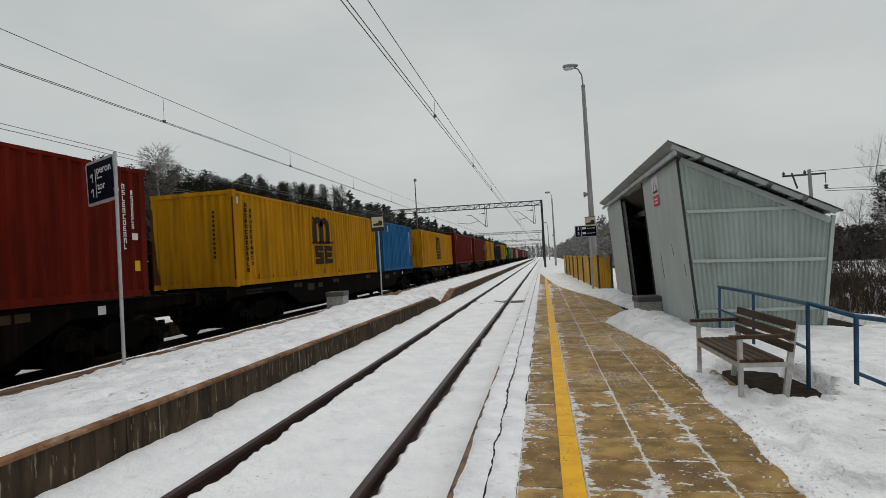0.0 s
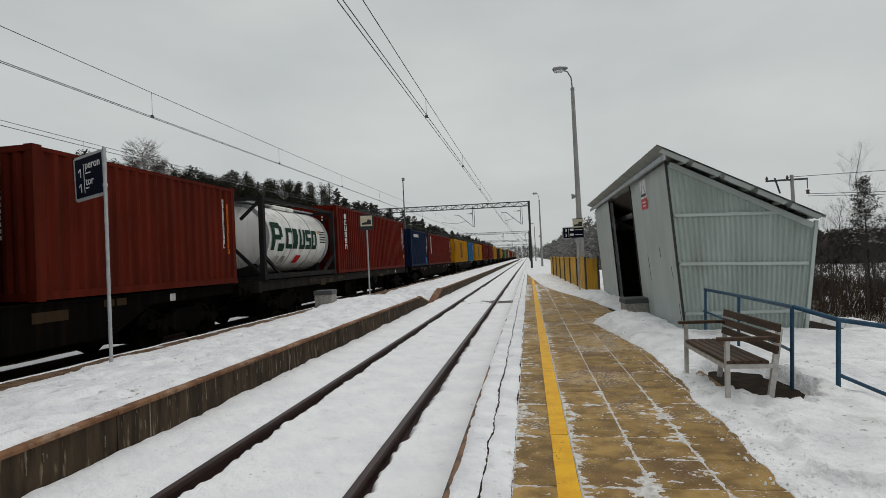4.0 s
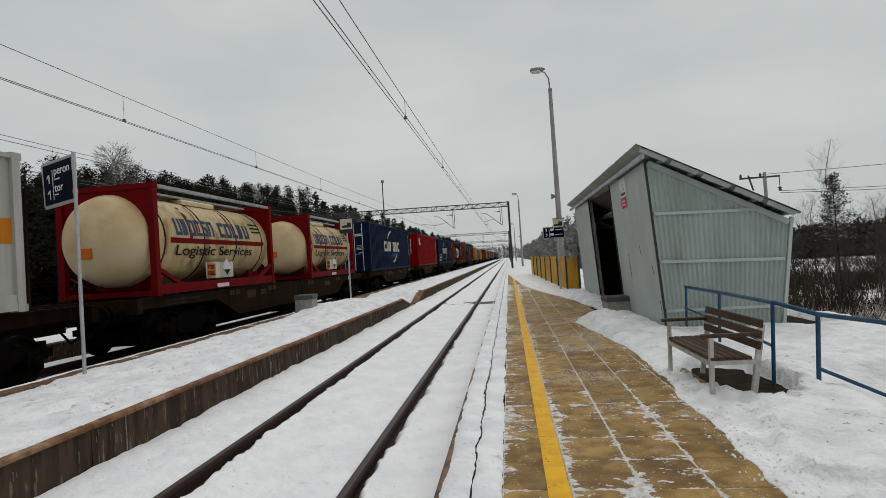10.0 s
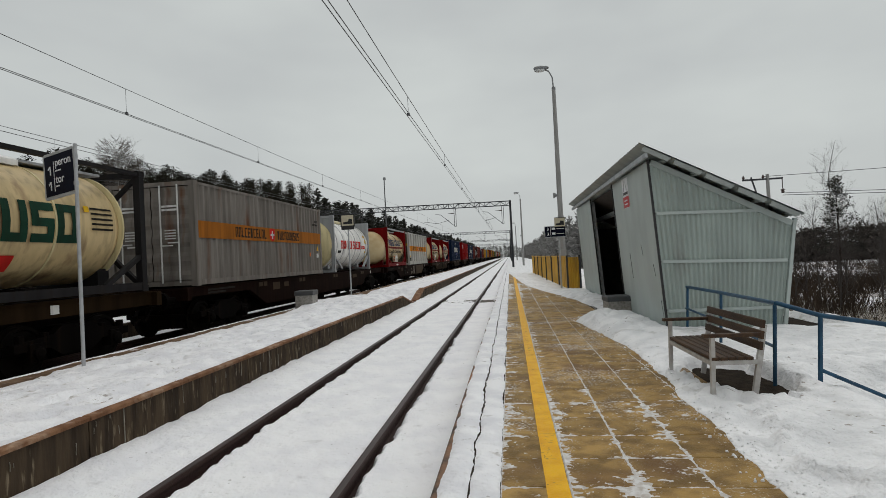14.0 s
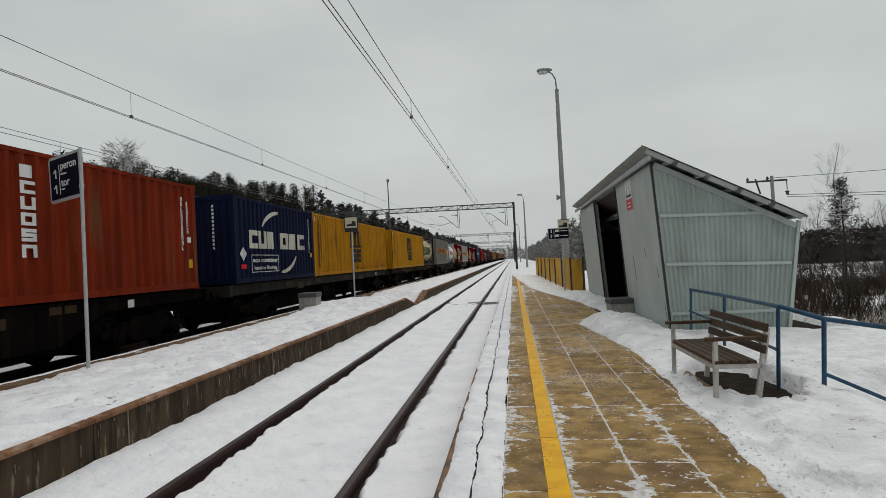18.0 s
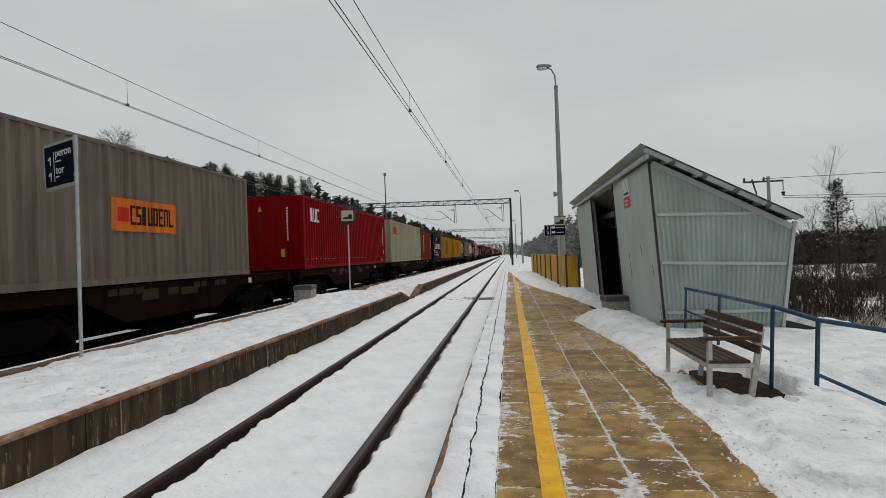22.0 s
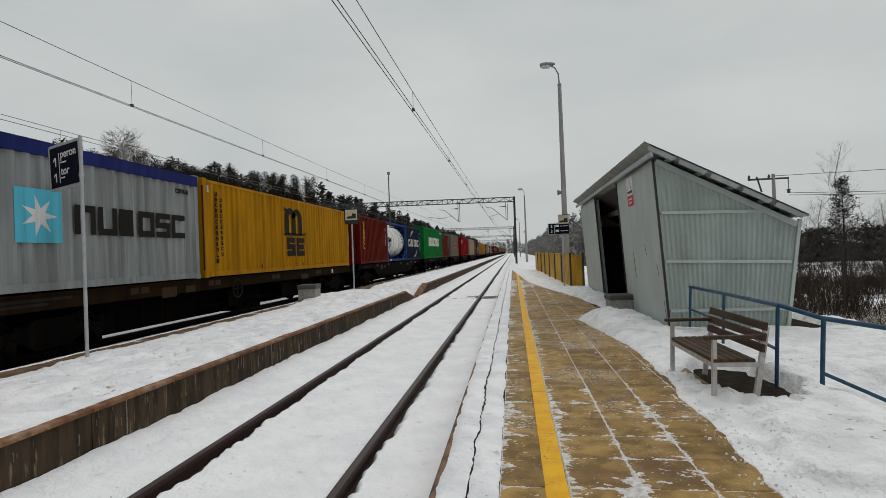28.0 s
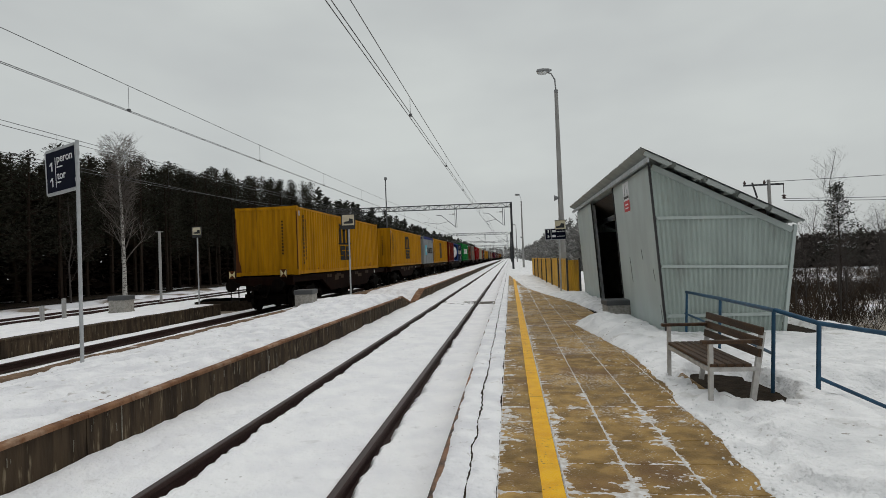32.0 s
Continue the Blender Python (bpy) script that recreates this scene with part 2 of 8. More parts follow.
M["mast_grey"] = mat("grey_mast_steel", (0.12, 0.125, 0.13), 0.6, metal=0.3, second=(0.09, 0.09, 0.095), scale=6)
M["wire"] = mat("dark_copper_wire", (0.06, 0.06, 0.065), 0.5)
M["insulator"] = mat("brown_insulator", (0.06, 0.035, 0.03), 0.3)
M["sign_navy"] = mat("navy_sign_panel", (0.0035, 0.0045, 0.014), 0.6, second=(0.005, 0.007, 0.018), scale=3, spec=0.08)
M["sign_white"] = mat("white_sign_paint", (0.72, 0.73, 0.75), 0.4)
M["sign_frame"] = mat("grey_sign_frame", (0.42, 0.43, 0.44), 0.45, second=(0.35, 0.36, 0.37), scale=8)
M["sign_cream"] = mat("cream_sign_plate", (0.62, 0.56, 0.42), 0.5, second=(0.52, 0.46, 0.33), scale=6)
M["sign_black"] = mat("black_sign_paint", (0.015, 0.015, 0.017), 0.5)
M["sign_red"] = mat("red_sign_paint", (0.55, 0.03, 0.035), 0.45)
M["fence_yellow"] = mat("yellow_fence_sheet", (0.62, 0.36, 0.035), 0.55, second=(0.50, 0.28, 0.03), scale=3, stain=(0.32, 0.19, 0.05), stain_scale=4, stretch=(1, 1, 0.3), vary=0.1)
M["bin_concrete"] = mat("exposed_concrete_bin", (0.36, 0.34, 0.31), 0.85, second=(0.25, 0.235, 0.21), scale=20, bump=0.8, bump_scale=45)
M["bin_lid"] = mat("dark_bin_rim", (0.06, 0.062, 0.065), 0.6)
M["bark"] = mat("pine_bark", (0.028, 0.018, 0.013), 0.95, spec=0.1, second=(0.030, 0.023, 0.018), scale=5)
M["bark_grey"] = mat("grey_twig_bark", (0.060, 0.049, 0.043), 0.9, second=(0.038, 0.031, 0.028), scale=5)
M["twig_brown"] = mat("brown_shrub_twigs", (0.060, 0.043, 0.030), 0.95, spec=0.1, second=(0.030, 0.022, 0.017), scale=0.6, low=0.42, high=0.6)
M["birch_limb"] = mat("pale_birch_limbs", (0.14, 0.12, 0.105), 0.85, second=(0.075, 0.062, 0.054), scale=3)
M["birch"] = mat("birch_bark", (0.42, 0.40, 0.37), 0.8, second=(0.09, 0.08, 0.075), scale=7, low=0.5, high=0.58, stretch=(1, 1, 2.5))
M["needles"] = mat("dark_pine_needles", (0.032, 0.032, 0.021), 0.9, spec=0.1, second=(0.044, 0.043, 0.032), scale=0.9, vary=0.25, island=True, stain=(0.060, 0.060, 0.052), stain_scale=1.6, stain_low=0.62, stain_high=0.74)
# paler, greyer foliage for the far woods: distance haze put into the colour
M["needles_far"] = mat("hazed_far_wood_needles", (0.080, 0.070, 0.062), 0.95, spec=0.1, second=(0.125, 0.110, 0.100), scale=0.25, vary=0.35, island=True)
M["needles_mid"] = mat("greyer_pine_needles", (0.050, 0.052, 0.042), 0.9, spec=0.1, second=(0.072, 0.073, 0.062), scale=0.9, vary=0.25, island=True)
M["twigs_hazy"] = mat("haze_pale_twigs", (0.27, 0.265, 0.255), 0.95, spec=0.1, second=(0.35, 0.345, 0.335), scale=0.25, vary=0.3, island=True)
M["reed"] = mat("dry_grass", (0.42, 0.37, 0.29), 0.9, second=(0.66, 0.63, 0.58), scale=1.5, vary=0.3, island=True)

# train paints
def paint(name, c, dirt=0.4, rust=0.0, rough=0.55):
    dark = tuple(v * (1 - dirt) for v in c)
    st = (0.13, 0.055, 0.025) if rust else tuple(v * 0.55 + w for v, w in zip(c, (0.006, 0.004, 0.003)))
    return mat(name, c, rough, second=dark, scale=3.2, detail=8, low=0.40, high=0.70, stretch=(1, 1, 0.16), stain=st, stain_scale=2.6 if rust else 1.4,
               stain_low=0.58 - 0.02 * rust, stain_high=0.76, bump=0.08, bump_scale=30,
               streak=(tuple(v * 0.30 + w for v, w in zip(c, (0.012, 0.007, 0.004))), 0.50, 0.68, 0.35 + 0.35 * dirt), spec=0.16 if rough < 0.4 else 0.04)

P = {
    "red_dark": paint("dull_red_paint", (0.116, 0.0095, 0.0045), 0.5), "red_brown": paint("red_brown_paint", (0.108, 0.014, 0.007)),
    "red_bright": paint("bright_red_paint", (0.21, 0.0025, 0.0035), 0.3), "orange_red": paint("orange_red_paint", (0.185, 0.022, 0.007), rust=0.4),
    "yellow": paint("ochre_yellow_paint", (0.44, 0.205, 0.006), 0.3), "yellow_rust": paint("rusty_yellow_paint", (0.41, 0.185, 0.007), 0.3, rust=1.0),
    "navy": paint("navy_blue_paint", (0.008, 0.018, 0.048), 0.6), "navy_dark": paint("dark_navy_paint", (0.006, 0.011, 0.036)),
    "blue_mid": paint("mid_blue_paint", (0.018, 0.115, 0.27)), "beige": paint("grey_beige_paint", (0.33, 0.315, 0.22), 0.18),
    "green": paint("bright_green_paint", (0.003, 0.165, 0.028), 0.3), "grey_warm": paint("warm_grey_paint", (0.175, 0.15, 0.12), 0.25),
    "silver_dirty": paint("dirty_silver_paint", (0.205, 0.185, 0.165), 0.38, rust=0.5), "orange_dull": paint("dull_orange_band", (0.34, 0.115, 0.014), 0.3), "bulk_end": paint("grimy_silver_paint", (0.13, 0.105, 0.075), 0.6), "silver_pale": paint("pale_silver_paint", (0.43, 0.42, 0.385), 0.2),
    "silver": paint("silver_grey_paint", (0.27, 0.26, 0.245), 0.22), "grey_blue": paint("pale_grey_paint", (0.27, 0.285, 0.285), 0.3),
    "tarp_blue": paint("dark_blue_tarpaulin", (0.018, 0.028, 0.14)), "frame_red": paint("red_tank_frame", (0.155, 0.004, 0.005), 0.3),
    "frame_black": paint("black_tank_frame", (0.022, 0.021, 0.022)), "frame_grey": paint("grey_tank_frame", (0.36, 0.37, 0.38), 0.2),
    "frame_blue": paint("blue_tank_frame", (0.02, 0.055, 0.20)), "cream": paint("stained_cream_tank", (0.58, 0.44, 0.23), 0.25, rust=0.6, rough=0.35),
    "white_tank": paint("white_tank_cladding", (0.80, 0.79, 0.76), 0.12, rough=0.3), "ivory": paint("ivory_tank_end", (0.64, 0.55, 0.31), 0.15, rough=0.35),
    # under: dirty, and near black with the wagons' underside shade in the colour
    "orange": paint("orange_band", (0.55, 0.19, 0.02), 0.15), "under": paint("dirty_shade_dark_underframe", (0.004, 0.0030, 0.0026), 0.5, rough=0.85),
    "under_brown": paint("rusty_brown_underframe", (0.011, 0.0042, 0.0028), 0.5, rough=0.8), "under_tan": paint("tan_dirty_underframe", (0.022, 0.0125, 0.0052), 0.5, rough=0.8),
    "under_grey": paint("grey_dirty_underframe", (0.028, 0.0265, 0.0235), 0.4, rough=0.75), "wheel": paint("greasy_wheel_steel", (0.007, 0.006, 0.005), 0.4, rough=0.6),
    "mark_white": paint("white_marking", (0.66, 0.66, 0.64), 0.15), "mark_black": paint("black_marking", (0.020, 0.018, 0.014), 0.2),
    "mark_yellow": paint("yellow_label", (0.60, 0.36, 0.02), 0.15), "mark_red": paint("red_label", (0.55, 0.025, 0.02), 0.15),
    "mark_cream": paint("weathered_white_marking", (0.56, 0.54, 0.46), 0.3, rust=0.4), "mark_blue": paint("slate_blue_lettering", (0.055, 0.075, 0.13), 0.2),
    "mark_green": paint("dark_green_lettering", (0.012, 0.045, 0.028), 0.2), "mark_cyan": paint("light_blue_square", (0.10, 0.46, 0.60), 0.1),
    "rust": paint("rust_brown", (0.10, 0.036, 0.013), 0.5), "tan_plate": paint("tan_plate", (0.065, 0.042, 0.023), 0.5),
    "mark_orange": paint("orange_plate", (0.62, 0.15, 0.02), 0.1),
}

P["cream_end"] = mat("rust_tinted_tank_end", (0.66, 0.53, 0.32), 0.4, second=(0.60, 0.45, 0.25), scale=1.6, stain=(0.42, 0.19, 0.055), stain_scale=0.8, stain_low=0.50, stain_high=0.78, spec=0.2, bump=0.05, bump_scale=30)


# ---- mesh building ----
class Shape:
    """Vertices and faces gathered for one mesh."""

    def __init__(self):
        self.v, self.f = [], []

    def add(self, verts, faces):
        k = len(self.v)
        self.v += [tuple(p) for p in verts]
        self.f += [tuple(i + k for i in q) for q in faces]
        return self

    def box(self, x0, x1, y0, y1, z0, z1, bev=0.0):
        if bev <= 0:
            return self.add([(x, y, z) for z in (z0, z1) for y in (y0, y1) for x in (x0, x1)],
                            [(0, 2, 3, 1), (4, 5, 7, 6), (0, 1, 5, 4), (2, 6, 7, 3), (0, 4, 6, 2), (1, 3, 7, 5)])
        b = bev
        v = [(x0, y0, z0), (x1, y0, z0), (x1, y1, z0), (x0, y1, z0), (x0, y0, z1 - b), (x1, y0, z1 - b), (x1, y1, z1 - b), (x0, y1, z1 - b),
             (x0 + b, y0 + b, z1), (x1 - b, y0 + b, z1), (x1 - b, y1 - b, z1), (x0 + b, y1 - b, z1)]
        return self.add(v, [(3, 2, 1, 0), (0, 1, 5, 4), (1, 2, 6, 5), (2, 3, 7, 6), (3, 0, 4, 7), (4, 5, 9, 8), (5, 6, 10, 9), (6, 7, 11, 10), (7, 4, 8, 11), (8, 9, 10, 11)])

    def beam(self, a, b, w, h, up=(0, 0, 1)):
        """A bar of w by h from a to b."""
        a, b = Vector(a), Vector(b)
        d = (b - a).normalized()
        u = Vector(up)
        if abs(d.dot(u)) > 0.99:
            u = Vector((0, 1, 0))
        s = d.cross(u).normalized() * (w / 2)
        u = s.cross(d).normalized() * (h / 2)
        return self.add([p + i * s + j * u for p in (a, b) for i, j in ((-1, -1), (1, -1), (1, 1), (-1, 1))],
                        [(3, 2, 1, 0), (4, 5, 6, 7), (0, 1, 5, 4), (1, 2, 6, 5), (2, 3, 7, 6), (3, 0, 4, 7)])

    def tube(self, pts, r, n=8, r2=None, cap=True):
        pts = [Vector(p) for p in pts]
        m = len(pts)
        base = len(self.v)
        ref = Vector((0.31, 0.17, 0.93)) if abs((pts[-1] - pts[0]).normalized().z) < 0.8 else Vector((1, 0.1, 0))
        for i, p in enumerate(pts):
            d = (pts[min(i + 1, m - 1)] - pts[max(i - 1, 0)]).normalized()
            s = d.cross(ref).normalized()
            u = s.cross(d)
            rad = r if r2 is None else r + (r2 - r) * i / max(1, m - 1)
            self.v += [tuple(p + rad * (math.cos(2 * math.pi * k / n) * s + math.sin(2 * math.pi * k / n) * u)) for k in range(n)]
        for i in range(m - 1):
            for k in range(n):
                a, b = base + i * n + k, base + i * n + (k + 1) % n
                self.f.append((a, b, b + n, a + n))
        if cap:
            self.f.append(tuple(base + k for k in reversed(range(n))))
            self.f.append(tuple(base + (m - 1) * n + k for k in range(n)))
        return self

    def lathe(self, prof, n, centre=(0, 0, 0), axis="y"):
        """Turns rows of (along, radius) round an axis."""
        base = len(self.v)
        cx, cy, cz = centre
        for a, r in prof:
            for k in range(n):
                c, s = r * math.cos(2 * math.pi * k / n), r * math.sin(2 * math.pi * k / n)
                self.v.append({"y": (cx + c, cy + a, cz + s), "x": (cx + a, cy + c, cz + s), "z": (cx + c, cy + s, cz + a)}[axis])
        for i in range(len(prof) - 1):
            for k in range(n):
                a, b = base + i * n + k, base + i * n + (k + 1) % n
                self.f.append((a, b, b + n, a + n))
        self.f.append(tuple(base + k for k in range(n)))
        self.f.append(tuple(base + (len(prof) - 1) * n + k for k in range(n)))
        return self

    def prism(self, poly, axis, a0, a1):
        """A polygon in the two other axes, drawn out from a0 to a1 along an axis."""
        n = len(poly)
        put = {"x": lambda a, p: (a, p[0], p[1]), "y": lambda a, p: (p[0], a, p[1]), "z": lambda a, p: (p[0], p[1], a)}[axis]
        return self.add([put(a0, p) for p in poly] + [put(a1, p) for p in poly],
                        [tuple(range(n - 1, -1, -1)), tuple(range(n, 2 * n))] + [(i, (i + 1) % n, n + (i + 1) % n, n + i) for i in range(n)])

    def sheet(self, rows):
        """A grid of points, row by row."""
        base, m = len(self.v), len(rows[0])
        for r in rows:
            self.v += [tuple(p) for p in r]
        self.f += [(base + i * m + j, base + i * m + j + 1, base + (i + 1) * m + j + 1, base + (i + 1) * m + j)
                   for i in range(len(rows) - 1) for j in range(m - 1)]
        return self

    def mesh(self, name, material, smooth=False):
        me = bpy.data.meshes.new(name)
        me.from_pydata(self.v, [], self.f)
        bm = bmesh.new()
        bm.from_mesh(me)
        bmesh.ops.recalc_face_normals(bm, faces=bm.faces)
        bm.to_mesh(me)
        bm.free()
        me.materials.append(material)
        if smooth:
            me.polygons.foreach_set("use_smooth", [True] * len(me.polygons))
            if smooth != "all":
                me.set_sharp_from_angle(angle=radians(38))
        me.update()
        return me


def thing(name, m, label, category, group="", kind=""):
    ob = new(name)
    ob.matrix_basis = m
    return tagged(ob, label, category, group, kind)


def part(name, shape, material, parent, label="", smooth=False, at=None):
    me = shape if isinstance(shape, bpy.types.Mesh) else shape.mesh(name, material, smooth)
    ob = new(name, me)
    ob.parent = parent
    if at is not None:
        ob.matrix_basis = at
    return tagged(ob, label) if label else ob


def setting(name, shape, material, label, category, smooth=False, kind="structure", m=None):
    ob = new(name, shape.mesh(name, material, smooth))
    if m is not None:
        ob.matrix_basis = m
    return tagged(ob, label, category, kind=kind)


def letter_mesh(words, size, material, m, slant=0.0, bold=0.0):
    """Words in the built-in font as a mesh, laid by m (x along the line, y up, z out)."""
    cu = bpy.data.curves.new("words", "FONT")
    cu.body, cu.size, cu.extrude, cu.shear, cu.offset = words, size, 0.002, slant, bold
    ob = bpy.data.objects.new("words", cu)
    scene.collection.objects.link(ob)
    dg = bpy.context.evaluated_depsgraph_get()
    me = bpy.data.meshes.new_from_object(ob.evaluated_get(dg))
    bpy.data.objects.remove(ob)
    me.transform(m)
    me.materials.clear()
    me.materials.append(material)
    return me


def lerp(a, b, t):
    return a + (b - a) * t


def rough_noise(x, y, s=1.0):
    return noise.noise((x * s, y * s, 0.37)) + 0.5 * noise.noise((x * s * 2.3, y * s * 2.3, 4.1)) + 0.25 * noise.noise((x * s * 5.1, y * s * 5.1, 9.2))


# ---- ground and tracks ----
RAIL_Z = -0.31
TRACK_NEAR, TRACK_TRAIN, TRACK_FAR = -2.126, -9.076, -19.1


def land(x, y):
    if x < 4.6:
        z = -0.62
        if x < -21:
            z += 0.35 * min(1.0, (-21 - x) / 3) + 0.12 * rough_noise(x, y, 0.3)
    else:
        k = min(1.0, (x - 4.6) / 5.0)
        z = -0.62 - 1.9 * k * k * (3 - 2 * k) + 0.16 * rough_noise(x, y, 0.35) * k
    return z


def spaced(near, far, n, k):
    return [near + (far - near) * (i / n) ** k for i in range(1, n + 1)]


xs = [-v for v in reversed(spaced(24, 2500, 16, 2.6))] + [-24 + 0.75 * i for i in range(93)] + spaced(45, 2500, 16, 2.6)
ys = [-v for v in reversed(spaced(12, 2500, 12, 2.6))] + [-12 + 0.9 * i for i in range(100)] + spaced(77.1, 3000, 24, 2.4)
setting("ground", Shape().sheet([[(x, y, land(x, y)) for x in xs] for y in ys]), M["ground"], "snow-covered open ground with dark grass patches", "ground", "all")


def rail_line(name, x, y0, y1):
    prof = [(-0.036, 0.0), (0.036, 0.0), (0.036, -0.036), (0.009, -0.052), (0.009, -0.13), (0.07, -0.15), (0.07, -0.17), (-0.07, -0.17), (-0.07, -0.15), (-0.009, -0.13),
            (-0.009, -0.052), (-0.036, -0.036)]
    ob = setting(name, Shape().prism([(x + a, RAIL_Z + b) for a, b in prof], "y", y0, y1), M["rail"], "dark rusty steel railway rail half sunk in snow", "rail")
    part("rail_head", Shape().prism([(x - 0.030, RAIL_Z - 0.006), (x + 0.030, RAIL_Z - 0.006), (x + 0.024, RAIL_Z + 0.003), (x - 0.024, RAIL_Z + 0.003)], "y", y0, y1), M["rail_head"], ob, "worn running surface")
    return ob


for tr in (TRACK_NEAR, TRACK_TRAIN, TRACK_FAR):
    for s in (-0.7535, 0.7535):
        rail_line("rail", tr + s, -14, 900)

# snow on the near track bed, melted back along the rails
RAILS = (TRACK_NEAR - 0.7535, TRACK_NEAR + 0.7535)


def bed(x, y):
    z = -0.362 + 0.016 * rough_noise(x, y, 1.1) + 0.008 * rough_noise(x, y, 5.0) - 0.09 * max(0.0, noise.noise((x * 7.0, y * 7.0, 1.3)) - 0.42)
    for r in RAILS:
        d = x - r
        w = 0.088 * (1 + 0.35 * rough_noise(r * 3, y, 1.3) + 0.40 * noise.noise((r, y * 5.3, 0.4)) + 0.42 * noise.noise((r, y * 13.0, 3.3)))
        if d > 0:
            z -= 0.12 * math.exp(-(d / w) ** 4)
        else:
            z -= 0.035 * math.exp(-((d + 0.03) / 0.05) ** 2)
    z += 0.05 * max(0.0, 1 - (x + 3.95) / 0.35) + 0.03 * rough_noise(0, y, 1.5) * max(0.0, 1 - (x + 3.95) / 0.4)
    z += 0.04 * max(0.0, 1 - (-0.56 - x) / 0.25) * (0.6 + rough_noise(3, y, 1.8))
    return z


bx = sorted({round(-3.96 + i * 0.05, 3) for i in range(69)} | {round(r + d, 3) for r in RAILS for d in (-0.14, -0.1, -0.07, -0.04, -0.02, 0.0, 0.03, 0.045, 0.055, 0.065, 0.075, 0.085, 0.095, 0.105, 0.115, 0.13, 0.15, 0.17)} | {-0.565})
by = [-4 + i * 0.2 for i in range(25)] + [1.0 + i * 0.035 for i in range(400)] + [15.0 + i * 0.1 for i in range(140)] + spaced(28.9, 900, 160, 2.3)
setting("track_snow", Shape().sheet([[(x, y, bed(x, y)) for x in bx] for y in by]), M["snow"], "clean snow filling the near track bed", "snow", "all", kind="stuff")

# the bed of the train's track: dark, with thin strips of snow
setting("track_bed", Shape().sheet([[(x, y, -0.47 + 0.02 * rough_noise(x, y, 2.0)) for x in [-11.35 + i * 0.12 for i in range(33)]] for y in [-12 + i * 0.5 for i in range(140)] + spaced(58, 900, 40, 2.2)]),
        M["ballast"], "dark oily ballast of the train's track", "track bed", "all", kind="stuff")
for a, b in ((-9.58, -8.60), (-11.28, -10.25)):
    rows = []
    for y in [-12 + i * 0.3 for i in range(230)] + spaced(57, 900, 50, 2.2):
        e0, e1 = a + 0.10 * rough_noise(a, y, 1.4), b + 0.10 * rough_noise(b, y, 1.4)
        rows.append([(lerp(e0, e1, k / 5), y, -0.455 + (0.06 + 0.02 * rough_noise(k, y, 1.2)) * math.sin(math.pi * k / 5)) for k in range(6)])
    setting("bed_snow", Shape().sheet(rows), M["snow"], "thin strip of snow along the train's track", "snow", "all", kind="stuff")
setting("far_bed_snow", Shape().sheet([[(x, y, -0.41 + 0.03 * rough_noise(x, y, 1.2)) for x in [-24.5 + i * 0.3 for i in range(34)]] for y in [-12 + i * 0.6 for i in range(150)] + spaced(78, 900, 40, 2.2)]),
        M["snow"], "snow over the far track bed", "snow", "all", kind="stuff")


# ---- the platforms across the near track ----
def platform_top(x, y, kind):
    """Height of the snowy top: kind 2 between the near and the train's track, kind 3 beyond."""
    if kind == 2:
        z = 0.112 if x > -5.6 else lerp(0.112, -0.055, min(1, (-5.6 - x) / 1.5))
        edge = min(1.0, max(0.0, (-3.96 - x) / 0.30))
        path = math.exp(-((x + 5.0) / 0.7) ** 2)
        z += edge * (0.034 * rough_noise(x, y, 0.9) + 0.022 * rough_noise(x + 5, y, 2.6) + 0.012 * noise.noise((x * 8, y * 8, 2.0)) - (0.07 + 0.30 * path) * max(0.0, noise.noise((x * 5.0, y * 4.2, 5.5)) - 0.12))
        z += 0.05 * edge - 0.012
        if 14.4 < y < 20.4:
            z += 0.15 * math.sin(math.pi * (y - 14.4) / 6.0) ** 2 * edge
        k = min(1.0, max(0.0, (y - 18.9) / 2.3)) if y < 21.8 else min(1.0, max(0.0, (24.6 - y) / 2.2))
        return lerp(z, -0.37 + 0.05 * rough_noise(x, y, 1.6), k * k * (3 - 2 * k))
    return -0.045 + 0.03 * rough_noise(x, y, 0.8) + 0.02 * min(1.0, (-11.32 - x) / 0.3) - 0.30 * max(0.0, (-14.2 - x) / 0.8)


def platform(name, label, kind, x_face, x_back, spans, wall_label):
    base = Shape()
    for y0, y1 in spans:
        base.box(x_back, x_face - 0.14, y0, y1, -0.62, -0.16 if kind == 2 else -0.18)
    ob = setting(name, base, M["soil"], label, "platform")
    top = -0.0 if kind == 2 else -0.13
    L = 1.52
    panel = Shape().box(-0.12, 0.0, 0.003, L - 0.003, -0.62, 0.05 + top, 0.006).mesh("wall_panel", M["wall_concrete"])
    cope = Shape().box(-0.30, 0.024, 0.004, L - 0.004, 0.052 + top, 0.094 + top, 0.012).mesh("coping_stone", M["coping"])
    cope3 = Shape().box(-0.30, 0.01, 0.004, L - 0.004, 0.052 + top, 0.100 + top, 0.012).mesh("coping_stone", M["wall_concrete"])
    rest = Shape()
    for y0, y1 in spans:
        y = y0
        while y < y1 - 0.1:
            if y < 62:
                m = pose(x_face + 0.006 * rough_noise(y, kind), y, 0.004 * rough_noise(y, 3))
                part("wall_panel", panel, None, ob, at=m)
                part("coping_stone", cope if kind == 2 else cope3, None, ob, at=m)
            else:
                rest.box(x_face - 0.12, x_face, y + 0.008, y + L - 0.008, -0.62, 0.05 + top)
                rest.box(x_face - 0.30, x_face + 0.035, y, y + L, 0.052 + top, 0.106 + top)
            y += L
    if rest.v:
        tagged(part("far_wall_panels", rest, M["wall_concrete"], ob), kind="stuff")
    return ob


